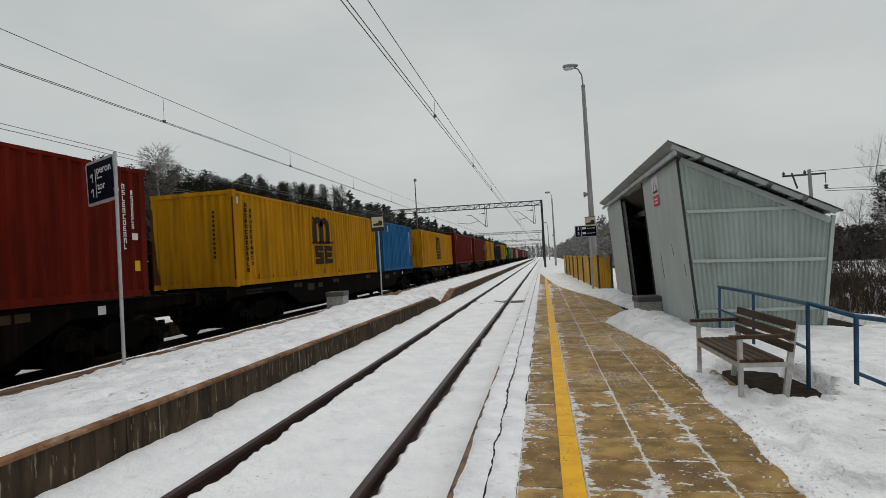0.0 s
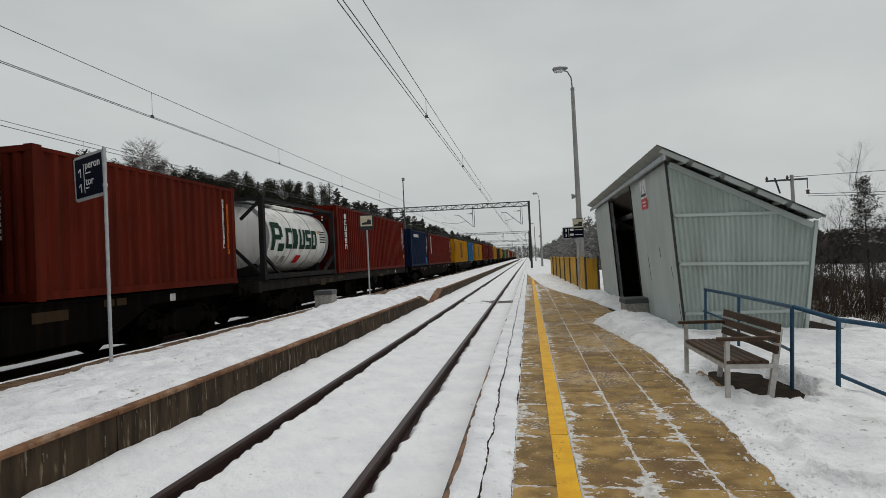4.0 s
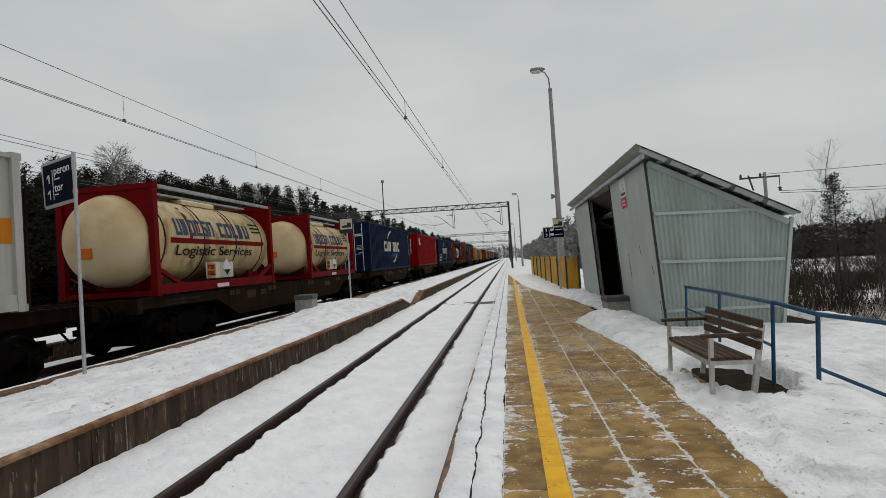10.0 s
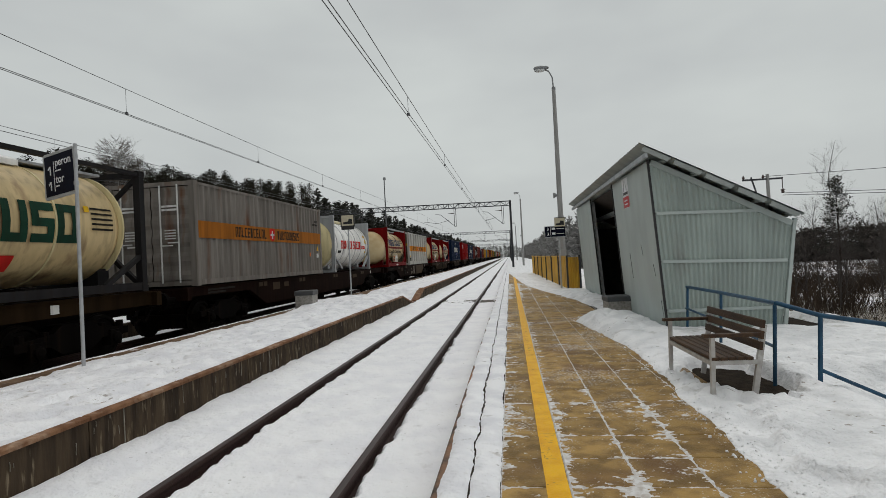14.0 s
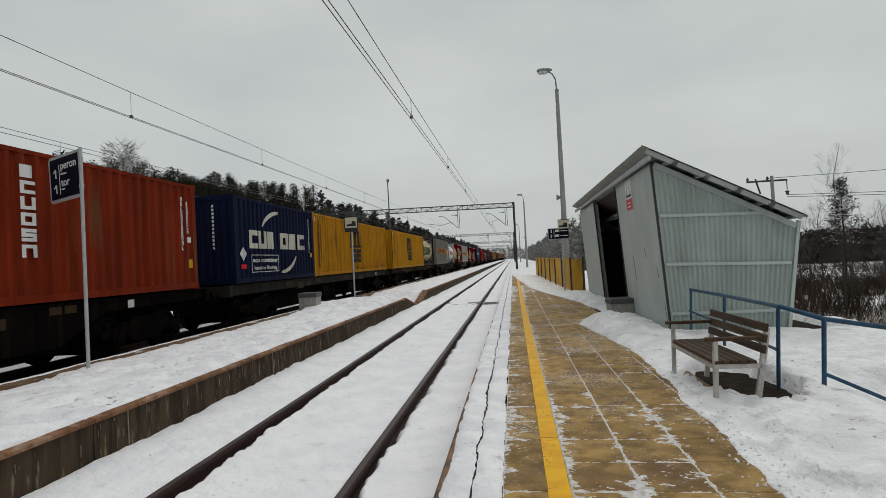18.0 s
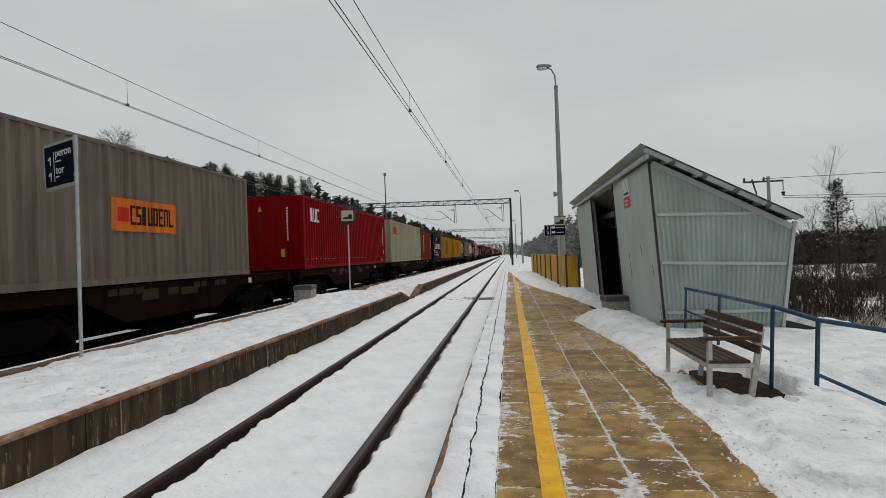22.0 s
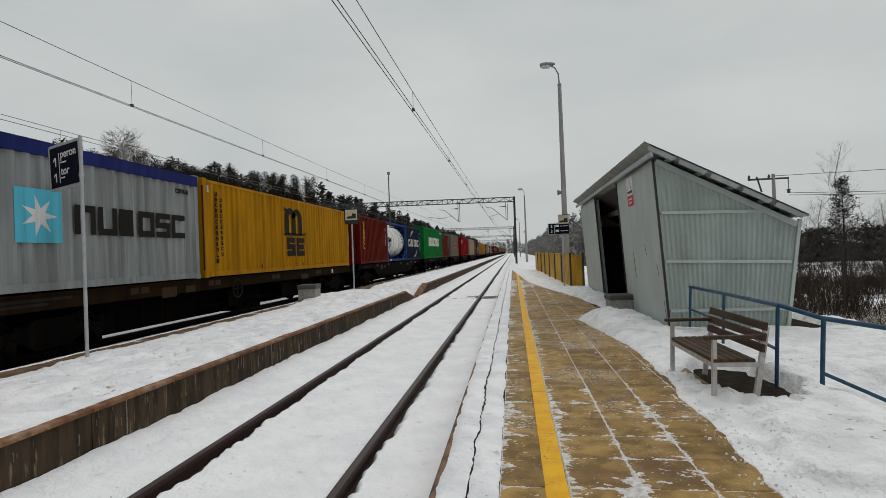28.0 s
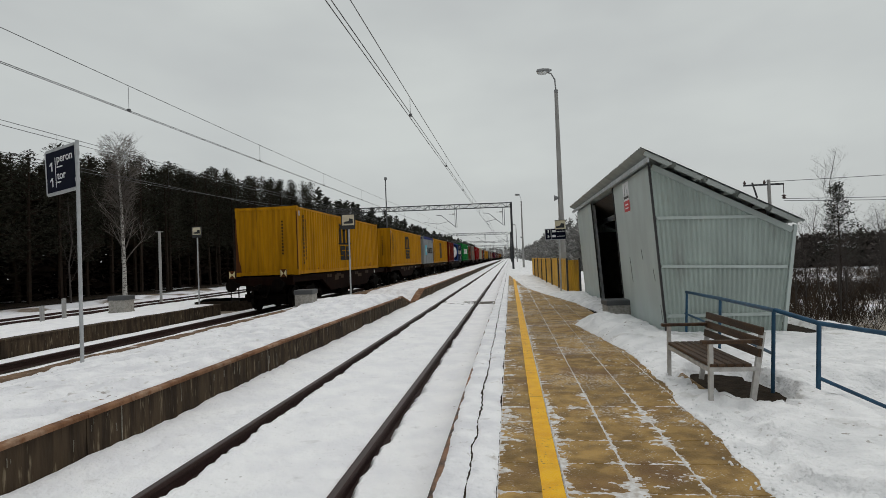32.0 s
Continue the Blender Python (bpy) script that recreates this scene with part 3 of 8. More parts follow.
p2 = platform("platform_2", "low platform with a dark stained concrete face under snow", 2, -3.966, -7.2, [(-6.08, 18.3), (24.45, 240.0)], "")
platform("platform_3", "low snow-covered platform with a dark face", 3, -11.30, -14.6, [(-6.08, 19.7), (23.3, 220.0)], "")
# wing walls that run down to the dip at both ends
for pts in ([(18.24, -0.62), (21.5, -0.62), (21.3, -0.37), (19.25, 0.05), (18.24, 0.05)], [(24.44, -0.62), (22.2, -0.62), (22.35, -0.36), (24.3, 0.05), (24.44, 0.05)]):
    part("wing_wall", Shape().prism(pts, "x", -4.086, -3.966), M["wall_concrete"], p2, "sloping concrete wing wall")
    part("coping_stone", Shape().beam((-4.10, pts[2][0], pts[2][1] + 0.03), (-4.10, pts[3][0], pts[3][1] + 0.03), 0.30, 0.05).box(-4.26, -3.93, min(pts[3][0], pts[4][0]), max(pts[3][0], pts[4][0]), 0.052, 0.094), M["coping"], p2)
rng = random.Random(17)
for k in range(30):
    y, z1, w = 3.2 + 12 * rng.random() ** 1.3, 0.045 - 0.16 * rng.random() ** 1.5, rng.uniform(0.0025, 0.006)
    s = Shape()
    for q in range(rng.randint(1, 4)):
        h = rng.uniform(0.015, 0.06)
        s.box(-3.963, -3.957, y, y + w, z1 - h, z1)
        y, z1 = y + rng.uniform(-0.006, 0.006), z1 - h
    part("lime_streak", s, M["lime"], p2, "short pale lime drip")
for yj, zl in ((5.0, -0.40), (8.3, -0.30)):
    s = Shape()
    for k in range(5):
        z0, z1 = lerp(0.05, zl, k / 5), lerp(0.05, zl, (k + 1) / 5)
        s.box(-3.962, -3.956, yj + 0.006 * rough_noise(yj, k), yj + 0.011 + 0.006 * rough_noise(yj, k), z1, z0)
    part("lime_streak", s, M["lime"], p2, "pale lime streak below a joint")


def snow_top(name, kind, x0, x1, spans, label):
    s = Shape()
    for y0, y1 in spans:
        st = 0.07 if y1 < 22 else 0.14
        near = [y0 + i * st for i in range(int((min(y1, 34) - y0) / st) + 1)]
        yy = near + (spaced(near[-1], y1, 60, 2.0) if y1 > 35 else [])
        rows = []
        for y in yy:
            e1 = x1 + 0.014 * rough_noise(8, y, 1.7) + 0.012 * noise.noise((3.1, y * 4.0, 0.7))
            e0 = x0 + 0.16 * rough_noise(2, y, 0.9) + 0.07 * rough_noise(6, y, 3.7)
            rows.append([(x, y, platform_top(x, y, kind) - (0.09 if i in (0, 44) else 0.0)) for i, x in enumerate(lerp(e0, e1, k / 44) for k in range(45))])
        s.sheet(rows)
    setting(name, s, M["snow_trodden"] if kind == 2 else M["snow"], label, "snow", "all", kind="stuff")


snow_top("platform_snow", 2, -6.64, -3.992, [(-6, 21.5), (22.2, 240)], "trodden snow on the middle platform with a brown edge showing")
snow_top("far_platform_snow", 3, -14.9, -11.36, [(-6, 19.7), (23.5, 220)], "snow on the far platform")
# bare brown strip along the train side of the middle platform
for y0, y1 in ((-6, 19.6), (24.2, 240)):
    setting("platform_kerb", Shape().box(-7.48, -6.35, y0, y1, -0.62, -0.062, 0.02), M["mud_kerb"], "bare brown kerb along the train's track", "kerb")
rows = []
for y in [-5 + i * 0.06 for i in range(410)]:
    e = -7.455 + 0.02 * rough_noise(4, y, 1.3)
    w = max(0.004, 0.045 + 0.07 * rough_noise(9, y, 1.7) + 0.03 * rough_noise(2, y, 7.0))
    rows.append([(lerp(e, e + w, k / 4), y, -0.068 + 0.024 * math.sin(math.pi * k / 4)) for k in range(5)])
setting("kerb_snow", Shape().sheet(rows), M["snow"], "thin line of snow along the kerb", "snow", "all", kind="stuff")
# the dip between the two halves: a snowy path across the tracks with planks
s = Shape()
rows = []
for i in range(40):
    y = 18.6 + i * 0.152
    k = min(1.0, max(0.0, (y - 18.6) / 2.3)) * min(1.0, max(0.0, (24.5 - y) / 2.0))
    rows.append([(x, y, lerp(-0.10, -0.385, k * k * (3 - 2 * k)) + 0.05 * rough_noise(x, y, 1.6)) for x in [-7.4 + j * 0.17 for j in range(21)]])
setting("crossing_path", s.sheet(rows), M["mud_snow"], "trodden snowy path dipping between the platforms", "path", "all", kind="stuff")
cross = setting("track_crossing", Shape().box(-2.75, -1.5, 20.4, 22.2, -0.42, -0.385), M["soil"], "plank crossing over the near track, mostly under snow", "crossing")
for i in range(5):
    part("plank", Shape().box(-2.80, -1.46, 20.45 + i * 0.34, 20.73 + i * 0.34, -0.385, -0.361 + 0.004 * (i % 2), 0.008), M["plank"], cross)
for i in range(3):
    part("plank", Shape().box(-1.26, -0.62, 20.5 + i * 0.35, 20.78 + i * 0.35, -0.38, -0.352, 0.008), M["plank"], cross)

# ---- the near platform ----
PITCH, ROW = 0.41, 0.455
near = setting("platform_1", Shape().box(-0.50, 2.62, -6, 300, -0.62, -0.062), M["soil"], "paved near platform of brown wet slabs partly under snow", "platform")
setting("platform_edge", Shape().box(-0.556, -0.16, -6, 300, -0.62, -0.004, 0.02), M["edge_slab"], "rusty brown concrete edge beam of the near platform", "kerb")


def bank_edge(y):
    """Where the cleared slabs end and the snow bank begins."""
    pts = [(-6, 1.38), (2, 1.42), (3.3, 1.43), (4.1, 1.46), (5.2, 1.45), (5.9, 1.60), (6.6, 1.57), (8.0, 1.55), (9.1, 1.45), (10.2, 1.30), (10.9, 1.23), (11.5, 1.42), (12.2, 1.95), (13.1, 2.02),
           (14.5, 1.92), (17.2, 1.60), (20, 1.15), (23.8, 0.69), (28, 0.42), (33, 0.2), (40, -0.1), (49, -0.5), (400, -0.55)]
    for (a, u), (b, v) in zip(pts, pts[1:]):
        if a <= y <= b:
            return lerp(u, v, (y - a) / (b - a)) + 0.05 * rough_noise(1.5, y, 1.1) + 0.03 * rough_noise(7, y, 4.0)
    return pts[-1][1]


def bank(x, y, x0):
    d = x - x0
    rise = 1 - math.exp(-max(0.0, d) / 0.22)
    h = 0.085 * rise + 0.05 * rise * rough_noise(x, y, 1.0) + 0.03 * rise * rough_noise(x + 9, y, 3.1) + 0.016 * rise * noise.noise((x * 11, y * 11, 6.0)) - 0.05 * rise * max(0.0, noise.noise((x * 3.2, y * 2.6, 1.7)) - 0.18) * 2
    mound = math.exp(-((x - 1.75) / 0.5) ** 2 - ((y - 10.3) / 1.45) ** 2)
    h += 0.17 * mound * (1 - math.exp(-max(0.0, d) / 0.10)) * (1 + 0.45 * noise.noise((x * 5.0, y * 4.0, 2.0)) + 0.30 * noise.noise((x * 12, y * 9, 4.0)))
    h += 0.12 * math.exp(-((x - 2.0) / 0.55) ** 2 - ((y - 15.7) / 2.1) ** 2) * rise * (1 + 0.5 * noise.noise((x * 6, y * 5, 7.0)))
    h += 0.03 * math.exp(-((x - 3.4) / 0.9) ** 2 - ((y - 4.9) / 2.4) ** 2) * rise
    if 2.42 < x < 5.05 and 8.98 < y < 18.9:
        h = min(h, -0.06)
    hole = ((x - 2.22) / 0.38) ** 2 + ((y - 5.85) / 0.80) ** 2 + 0.5 * noise.noise((x * 5, y * 5, 9.0))
    if hole < 1.35:
        h = min(h, -0.12 + 0.22 * max(0.0, hole - 0.8))
    if y < 6.0 and x > 2.75:
        h -= min(1.3, 0.52 * (x - 2.75)) * min(1.0, (6.0 - y) / 0.5)
    # a trodden, crumbled strip beside the slabs
    tread = math.exp(-((x - 1.76) / 0.22) ** 2) * (1.0 if y < 4.6 else max(0.0, 1 - (y - 4.6) / 1.2))
    tread = max(tread, 0.7 * math.exp(-((x - 1.72) / 0.16) ** 2 - ((y - 6.1) / 0.6) ** 2))
    h -= rise * tread * 0.16 * max(0.0, noise.noise((x * 10.0, y * 8.5, 7.7)) - 0.05)
    h += rise * tread * (0.10 * noise.noise((x * 6.0, y * 5.0, 3.0)) + 0.06 * noise.noise((x * 14, y * 13, 5.0)) - 0.02)
    if d < 0.6 and x < 2.1 and hole >= 1.35:
        h = max(h, 0.012 * rise)
    k = min(1.0, max(0.0, (x - lerp(4.55, 5.2, 0.5 + 0.5 * math.sin(y * 0.8))) / 3.6))
    return h - 2.25 * k * k * (3 - 2 * k)


rows = []
for y in [-5 + i * 0.15 for i in range(46)] + [1.9 + i * 0.033 for i in range(155)] + [7.02 + i * 0.065 for i in range(153)] + spaced(16.9, 300, 130, 2.0):
    x0 = bank_edge(y)
    us = [(k / 120) ** 1.6 for k in range(121)]
    rows.append([(lerp(x0, 8.9, u), y, bank(lerp(x0, 8.9, u), y, x0) - (0.012 if u == 0 else 0)) for u in us])
setting("snow_bank", Shape().sheet(rows), M["snow_heap"], "bank of cleared snow along the platform", "snow", "all", kind="stuff")

# lumps of snow shed along the foot of the bank and on the trodden path
rng = random.Random(41)
s = Shape()
for _ in range(700):
    y = 2.2 + 16 * rng.random() ** 1.5
    x = bank_edge(y) + rng.gauss(0.05, 0.09)
    if 2.3 < x and y > 9:
        continue
    r = rng.uniform(0.004, 0.012) * (2.0 if rng.random() < 0.06 else 1)
    z = max(0.0, bank(x, y, bank_edge(y))) + r * 0.35
    n = 6
    ring = [(x + r * math.cos(1.047 * k) * rng.uniform(0.7, 1.3), y + r * math.sin(1.047 * k) * rng.uniform(0.7, 1.3), z - r * 0.5) for k in range(n)]
    mid = [(x + r * 0.8 * math.cos(1.047 * k + 0.3) * rng.uniform(0.7, 1.2), y + r * 0.8 * math.sin(1.047 * k + 0.3) * rng.uniform(0.7, 1.2), z + r * rng.uniform(0.1, 0.5)) for k in range(n)]
    s.add(ring + mid + [(x, y, z + r * 0.75)], [(k, (k + 1) % n, n + (k + 1) % n, n + k) for k in range(n)] + [(n + k, n + (k + 1) % n, 2 * n) for k in range(n)])
setting("snow_lumps", s, M["snow_heap"], "crumbled lumps of snow along the bank", "snow", kind="stuff")

# thin snow on the edge beam, split by a long melted crack
def edge_snow(name, a, b, phase):
    rows = []
    for y in [-4 + i * 0.11 for i in range(50)] + [1.5 + i * 0.018 for i in range(500)] + [10.5 + i * 0.06 for i in range(150)] + spaced(19.5, 300, 110, 2.0):
        e0 = a + (0.055 * max(0.0, 1 - (y - 1.5) / 4.0) if a < -0.5 else 0) + 0.022 * rough_noise(phase if a < -0.5 else 16, y, 2.2) + 0.007 * rough_noise(phase + 3, y, 11.0)
        e1 = b + (0.018 * rough_noise(phase + 5, y, 2.4) if b > -0.2 else 0.022 * rough_noise(16, y, 2.2)) + 0.009 * rough_noise(phase + 8, y, 13.0)
        rows.append([(lerp(e0, e1, k / 6), y, -0.006 + 0.022 * math.sin(math.pi * min(1, max(0, k / 6))) ** 0.4 + 0.004 * rough_noise(k * 0.2, y, 3.0)) for k in range(7)])
    setting(name, Shape().sheet(rows), M["snow_trodden"], "thin snow along the platform edge", "snow", "all", kind="stuff")


edge_snow("edge_snow", -0.545, -0.337, 11)
edge_snow("edge_snow", -0.335, -0.145, 23)
# dark strip below the split in the edge snow
setting("edge_crack", Shape().box(-0.385, -0.285, -5, 60, -0.02, -0.0030), M["soil"], "dark strip in the crack along the edge beam", "crack")

# thin remnants of snow on the slabs, thickest along the joints, the edge and the yellow line
rng = random.Random(5)
def remnant(x, y):
    streak = noise.noise((x * 7.0, y * 15.0, 2.2)) + 0.7 * noise.noise((x * 19, y * 34, 8.1)) + 0.75 * noise.noise((x * 47, y * 66, 4.4))
    broad = noise.noise((x * 1.6, y * 0.9, 6.6))
    lay = 0.55 * broad - 1.02 - 0.035 * min(7.0, max(0.0, y - 5.5)) + 0.09 * max(0.0, y - 13.0)
    lay += 0.62 * math.exp(-((x + 0.14) / 0.16) ** 2) + 0.55 * math.exp(-((x - 0.30) / 0.07) ** 2)
    for xj, g in ((0.27, 0.6), (0.68, 1.0), (1.09, 0.75), (1.50, 0.5)):
        lay += g * (max(0.0, 0.80 - 0.16 * max(0, y - 3.6)) * math.exp(-((x - xj) / 0.012) ** 2) + 0.36 * math.exp(-((x - xj) / 0.07) ** 2))
    r = ((y - 1.9) / ROW) % 1.0
    lay += 0.52 * math.exp(-(min(r, 1 - r) * ROW / 0.016) ** 2)
    lay += 0.75 * math.exp(-((x - 0.72) / 0.10) ** 2 - ((y - 2.75) / 0.55) ** 2) + 0.45 * math.exp(-((x - 0.48) / 0.16) ** 2 - ((y - 3.1) / 0.35) ** 2)
    lay += 0.40 * math.exp(-((x - 1.0) / 0.16) ** 2 - ((y - 4.3) / 1.0) ** 2)
    if 0.118 < x < 0.272:
        lay -= 0.75
    if 0.70 < x < 1.06 and 5.0 < y < 6.6:
        lay -= 0.4
    v = lay + 0.85 * streak
    return max(-0.010, min(0.0065, 0.012 * v - 0.001))


gx = sorted({round(-0.14 + i * 0.013, 4) for i in range(128)} | {round(xj + d, 4) for xj in (0.27, 0.68, 1.09) for d in (-0.016, -0.009, -0.004, 0.0, 0.004, 0.009, 0.016)})
for y0, y1, st in ((1.9, 4.4, 0.009), (4.4, 8.0, 0.018), (8.0, 15.0, 0.035), (15.0, 26.0, 0.09)):
    setting("slab_snow", Shape().sheet([[(x, y0 + i * st, remnant(x, y0 + i * st)) for x in gx] for i in range(int((y1 - y0) / st) + 2)]), M["snow_dust"], "thin broken remnants of snow on the slabs", "snow", "all", kind="stuff")

# the painted warning line, with a break at some joints and worn edges
s = Shape()
y = -4.0
while y < 40:
    y1 = y + rng.choice((0.82, 1.64, 1.23))
    n = max(3, int((y1 - y) / 0.08))
    s.sheet([[(0.128 + 0.003 * rough_noise(1, lerp(y, y1, k / n), 9), lerp(y + 0.004, y1 - 0.004, k / n), 0.004), (0.195, lerp(y + 0.004, y1 - 0.004, k / n), 0.0045),
              (0.262 + 0.004 * rough_noise(5, lerp(y, y1, k / n), 9), lerp(y + 0.004, y1 - 0.004, k / n), 0.004)] for k in range(n + 1)])
    y = y1
setting("warning_line", s, M["yellow_paint"], "worn yellow warning line painted on the slabs", "line marking")


# ---- the waiting shelter ----
def shelter():
    ob = thing("platform_shelter", pose(2.49, 9.15, 0.0), "grey corrugated sheet waiting shelter with leaning walls", "shelter")
    LEN, Z0, HF, HR, DB, DT, LEAN = 9.5, -0.05, 2.88, 1.74, 1.72, 1.97, 0.17
    DOOR0, DOOR1 = 3.10, 6.30
    front = lambda z: -LEAN * z / HF
    rear = lambda z: DB + (DT - DB) * z / HR
    top = lambda x: lerp(HF, HR, (x - front(HF)) / (rear(HR) - front(HF)))

    # corrugated end walls, each in three bands split by flat rails
    def end_wall(y, name):
        def band(z0f, z1f, nm):
            sh = Shape()
            pitch, n = 0.075, 52
            rows_lo, rows_hi = [], []
            for i in range(n * 2 + 1):
                u = i / (n * 2)
                d = 0.010 if (i // 2) % 2 else -0.010
                z0, z1 = z0f(u), z1f(u)
                xa = lerp(front(z0), rear(min(z0, HR)), u)
                xb = lerp(front(z1), rear(min(z1, HR)), u)
                rows_lo.append((xa, y + d, z0))
                rows_hi.append((xb, y + d, z1))
            sh.sheet([rows_lo, rows_hi])
            return part(nm, sh, M["galv_side"], wall)
        wall = part(name, Shape().box(0.02, DB - 0.02, y - 0.03 if y < 1 else y + 0.02, y - 0.025 if y < 1 else y + 0.03, Z0, 0.02), M["steel_grey"], ob, "corrugated end wall")
        band(lambda u: Z0, lambda u: 0.34, "lower_sheet")
        band(lambda u: 0.36, lambda u: lerp(1.14, 1.07, u), "middle_sheet")
        def gable_top(u):
            return top(lerp(front(HF), rear(HR), u)) - 0.10
        band(lambda u: lerp(1.16, 1.09, u), lambda u: min(lerp(1.93, 1.87, u), gable_top(u)), "upper_sheet")
        band(lambda u: min(lerp(1.95, 1.89, u), gable_top(u) - 0.002), gable_top, "gable_sheet")
        for za, zb, u in ((0.34, 0.34, 1.0), (1.15, 1.08, 1.0), (1.94, 1.894, 0.77)):
            part("wall_rail", Shape().beam((front(za) + 0.02, y - 0.016, za), (lerp(front(zb), rear(min(zb, HR)), u) - 0.02, y - 0.016, zb), 0.04, 0.05), M["galv"], wall)
        part("gable_trim", Shape().beam((front(HF) + 0.03, y - 0.018, HF - 0.10), (rear(HR) - 0.02, y - 0.018, HR - 0.08), 0.05, 0.09), M["galv"], wall)
        return wall

    end_wall(0.0, "near_end_wall")
    end_wall(LEN, "far_end_wall")
    # front: two flat panels beside an open doorway; edges trimmed in black
    def slab_wall(y0, y1, xf, name, lab, h=HF - 0.06):
        sh = Shape()
        n = 9
        rows = [[(xf(z) - 0.012, lerp(y0, y1, k / n), z) for k in range(n + 1)] for z in (Z0, 0.7, 1.4, 2.1, h)]
        sh.sheet(rows)
        sh.sheet([[(x + 0.03, yy, z) for x, yy, z in r] for r in rows])
        sh.sheet([[(xf(z) - 0.012, y0, z) for z in (Z0, h)], [(xf(z) + 0.018, y0, z) for z in (Z0, h)]])
        sh.sheet([[(xf(z) - 0.012, y1, z) for z in (Z0, h)], [(xf(z) + 0.018, y1, z) for z in (Z0, h)]])
        return part(name, sh, M["galv"], ob, lab)
    slab_wall(0.02, DOOR0, front, "front_panel", "smooth grey sheet panel")
    slab_wall(DOOR1, LEN - 0.02, front, "front_panel", "smooth grey sheet panel")
    part("rear_wall", Shape().sheet([[(rear(z) + (0.012 if (i // 2) % 2 else -0.012), 0.05 + i * 0.0415, z) for i in range(227)] for z in (Z0, HR)]), M["galv_side"], ob)
    for y, nm in ((-0.01, "corner_trim"), (DOOR0 + 0.01, "door_trim"), (DOOR1 - 0.01, "door_trim")):
        part(nm, Shape().beam((front(Z0) - 0.016, y, Z0), (front(HF - 0.05) - 0.016, y, HF - 0.05), 0.035, 0.03), M["black_trim"], ob, "black edge trim")
    for xa, xb, h in ((0.07, front(HF) + 0.07, HF - 0.12), (rear(0) - 0.08, rear(HR) - 0.08, HR)):
        for y in (0.06, DOOR0 - 0.08, DOOR1 + 0.07, LEN - 0.06):
            part("post", Shape().beam((xa, y, Z0), (xb, y, h), 0.06, 0.06), M["steel_grey"], ob)
    part("rear_corner_post", Shape().beam((rear(0) + 0.03, -0.02, Z0), (rear(HR) + 0.03, -0.02, HR), 0.05, 0.05), M["galv"], ob)
    # roof: corrugated sheets that overhang at the front and the ends, in overlapping steps
    slope = (HR - HF) / (rear(HR) - front(HF))
    rx = lambda x: HF + 0.02 + slope * (x - front(HF))
    n = 88
    sh = Shape()
    for dz in (0.0, 0.014):
        rows = []
        for i in range(n * 2 + 1):
            y = lerp(-0.34, LEN + 0.45, i / (n * 2))
            d = 0.018 if (i // 1) % 2 else 0.0
            rows.append([(x, y, rx(x) + 0.035 + d + dz) for x in (front(HF) - 0.20, 0.4, 1.2, rear(HR) + 0.05)])
        sh.sheet(rows)
    part("roof_sheet", sh, M["roof_sheet"], ob, "corrugated grey roof sheet")
    for i in range(5):
        x0, x1 = lerp(front(HF) - 0.15, rear(HR) + 0.02, i / 5), lerp(front(HF) - 0.15, rear(HR) + 0.02, (i + 0.82) / 5)
        part("eave_board", Shape().beam((x0, -0.30, rx(x0) - 0.015), (x1, -0.30, rx(x1) - 0.015), 0.05, 0.07), M["roof_sheet"], ob)
        part("purlin", Shape().beam((lerp(x0, x1, 1.0), -0.31, rx(x1) + 0.005), (lerp(x0, x1, 1.0), LEN + 0.35, rx(x1) + 0.005), 0.07, 0.05), M["roof_sheet"], ob)
    part("front_fascia", Shape().beam((front(HF) - 0.10, -0.30, HF - 0.02), (front(HF) - 0.10, LEN + 0.38, HF - 0.02), 0.04, 0.08), M["steel_grey"], ob)
    part("ceiling_beam", Shape().beam((0.35, 0.1, 2.35), (0.35, LEN - 0.1, 2.35), 0.10, 0.12), M["steel_grey"], ob)
    part("seat_bench", Shape().box(0.9, 1.3, 0.5, LEN - 0.5, 0.38, 0.44).box(0.95, 1.0, 0.7, 0.75, Z0, 0.38).box(0.95, 1.0, LEN - 0.75, LEN - 0.7, Z0, 0.38), M["dark_inside"], ob, "dark wooden seat inside")
    part("floor_slab", Shape().box(0.02, DB - 0.03, 0.04, LEN - 0.04, Z0, 0.03), M["soil"], ob)
    # dark sheets over the inner faces carry the interior's shade in their colour
    rear_shade = Shape().box(rear(0.8) - 0.10, rear(0.8) - 0.07, 0.10, LEN - 0.10, Z0, 2.0)
    part("rear_lining", rear_shade, M["dark_inside"], ob, "dark sheet giving the shelter's inner shade")
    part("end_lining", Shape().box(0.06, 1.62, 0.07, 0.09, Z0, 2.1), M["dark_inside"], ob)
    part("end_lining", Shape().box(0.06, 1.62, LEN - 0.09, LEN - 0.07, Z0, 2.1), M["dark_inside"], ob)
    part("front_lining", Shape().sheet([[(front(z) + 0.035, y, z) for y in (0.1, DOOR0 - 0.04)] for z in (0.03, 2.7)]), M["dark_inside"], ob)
    part("plinth", Shape().box(DB - 0.02, DB + 0.80, -0.14, LEN, -0.12, -0.012, 0.02), M["soil"], ob, "dark concrete plinth")
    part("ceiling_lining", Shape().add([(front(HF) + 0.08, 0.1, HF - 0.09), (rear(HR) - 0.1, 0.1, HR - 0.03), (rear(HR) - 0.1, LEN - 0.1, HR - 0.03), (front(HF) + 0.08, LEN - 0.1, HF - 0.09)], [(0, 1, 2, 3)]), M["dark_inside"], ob)
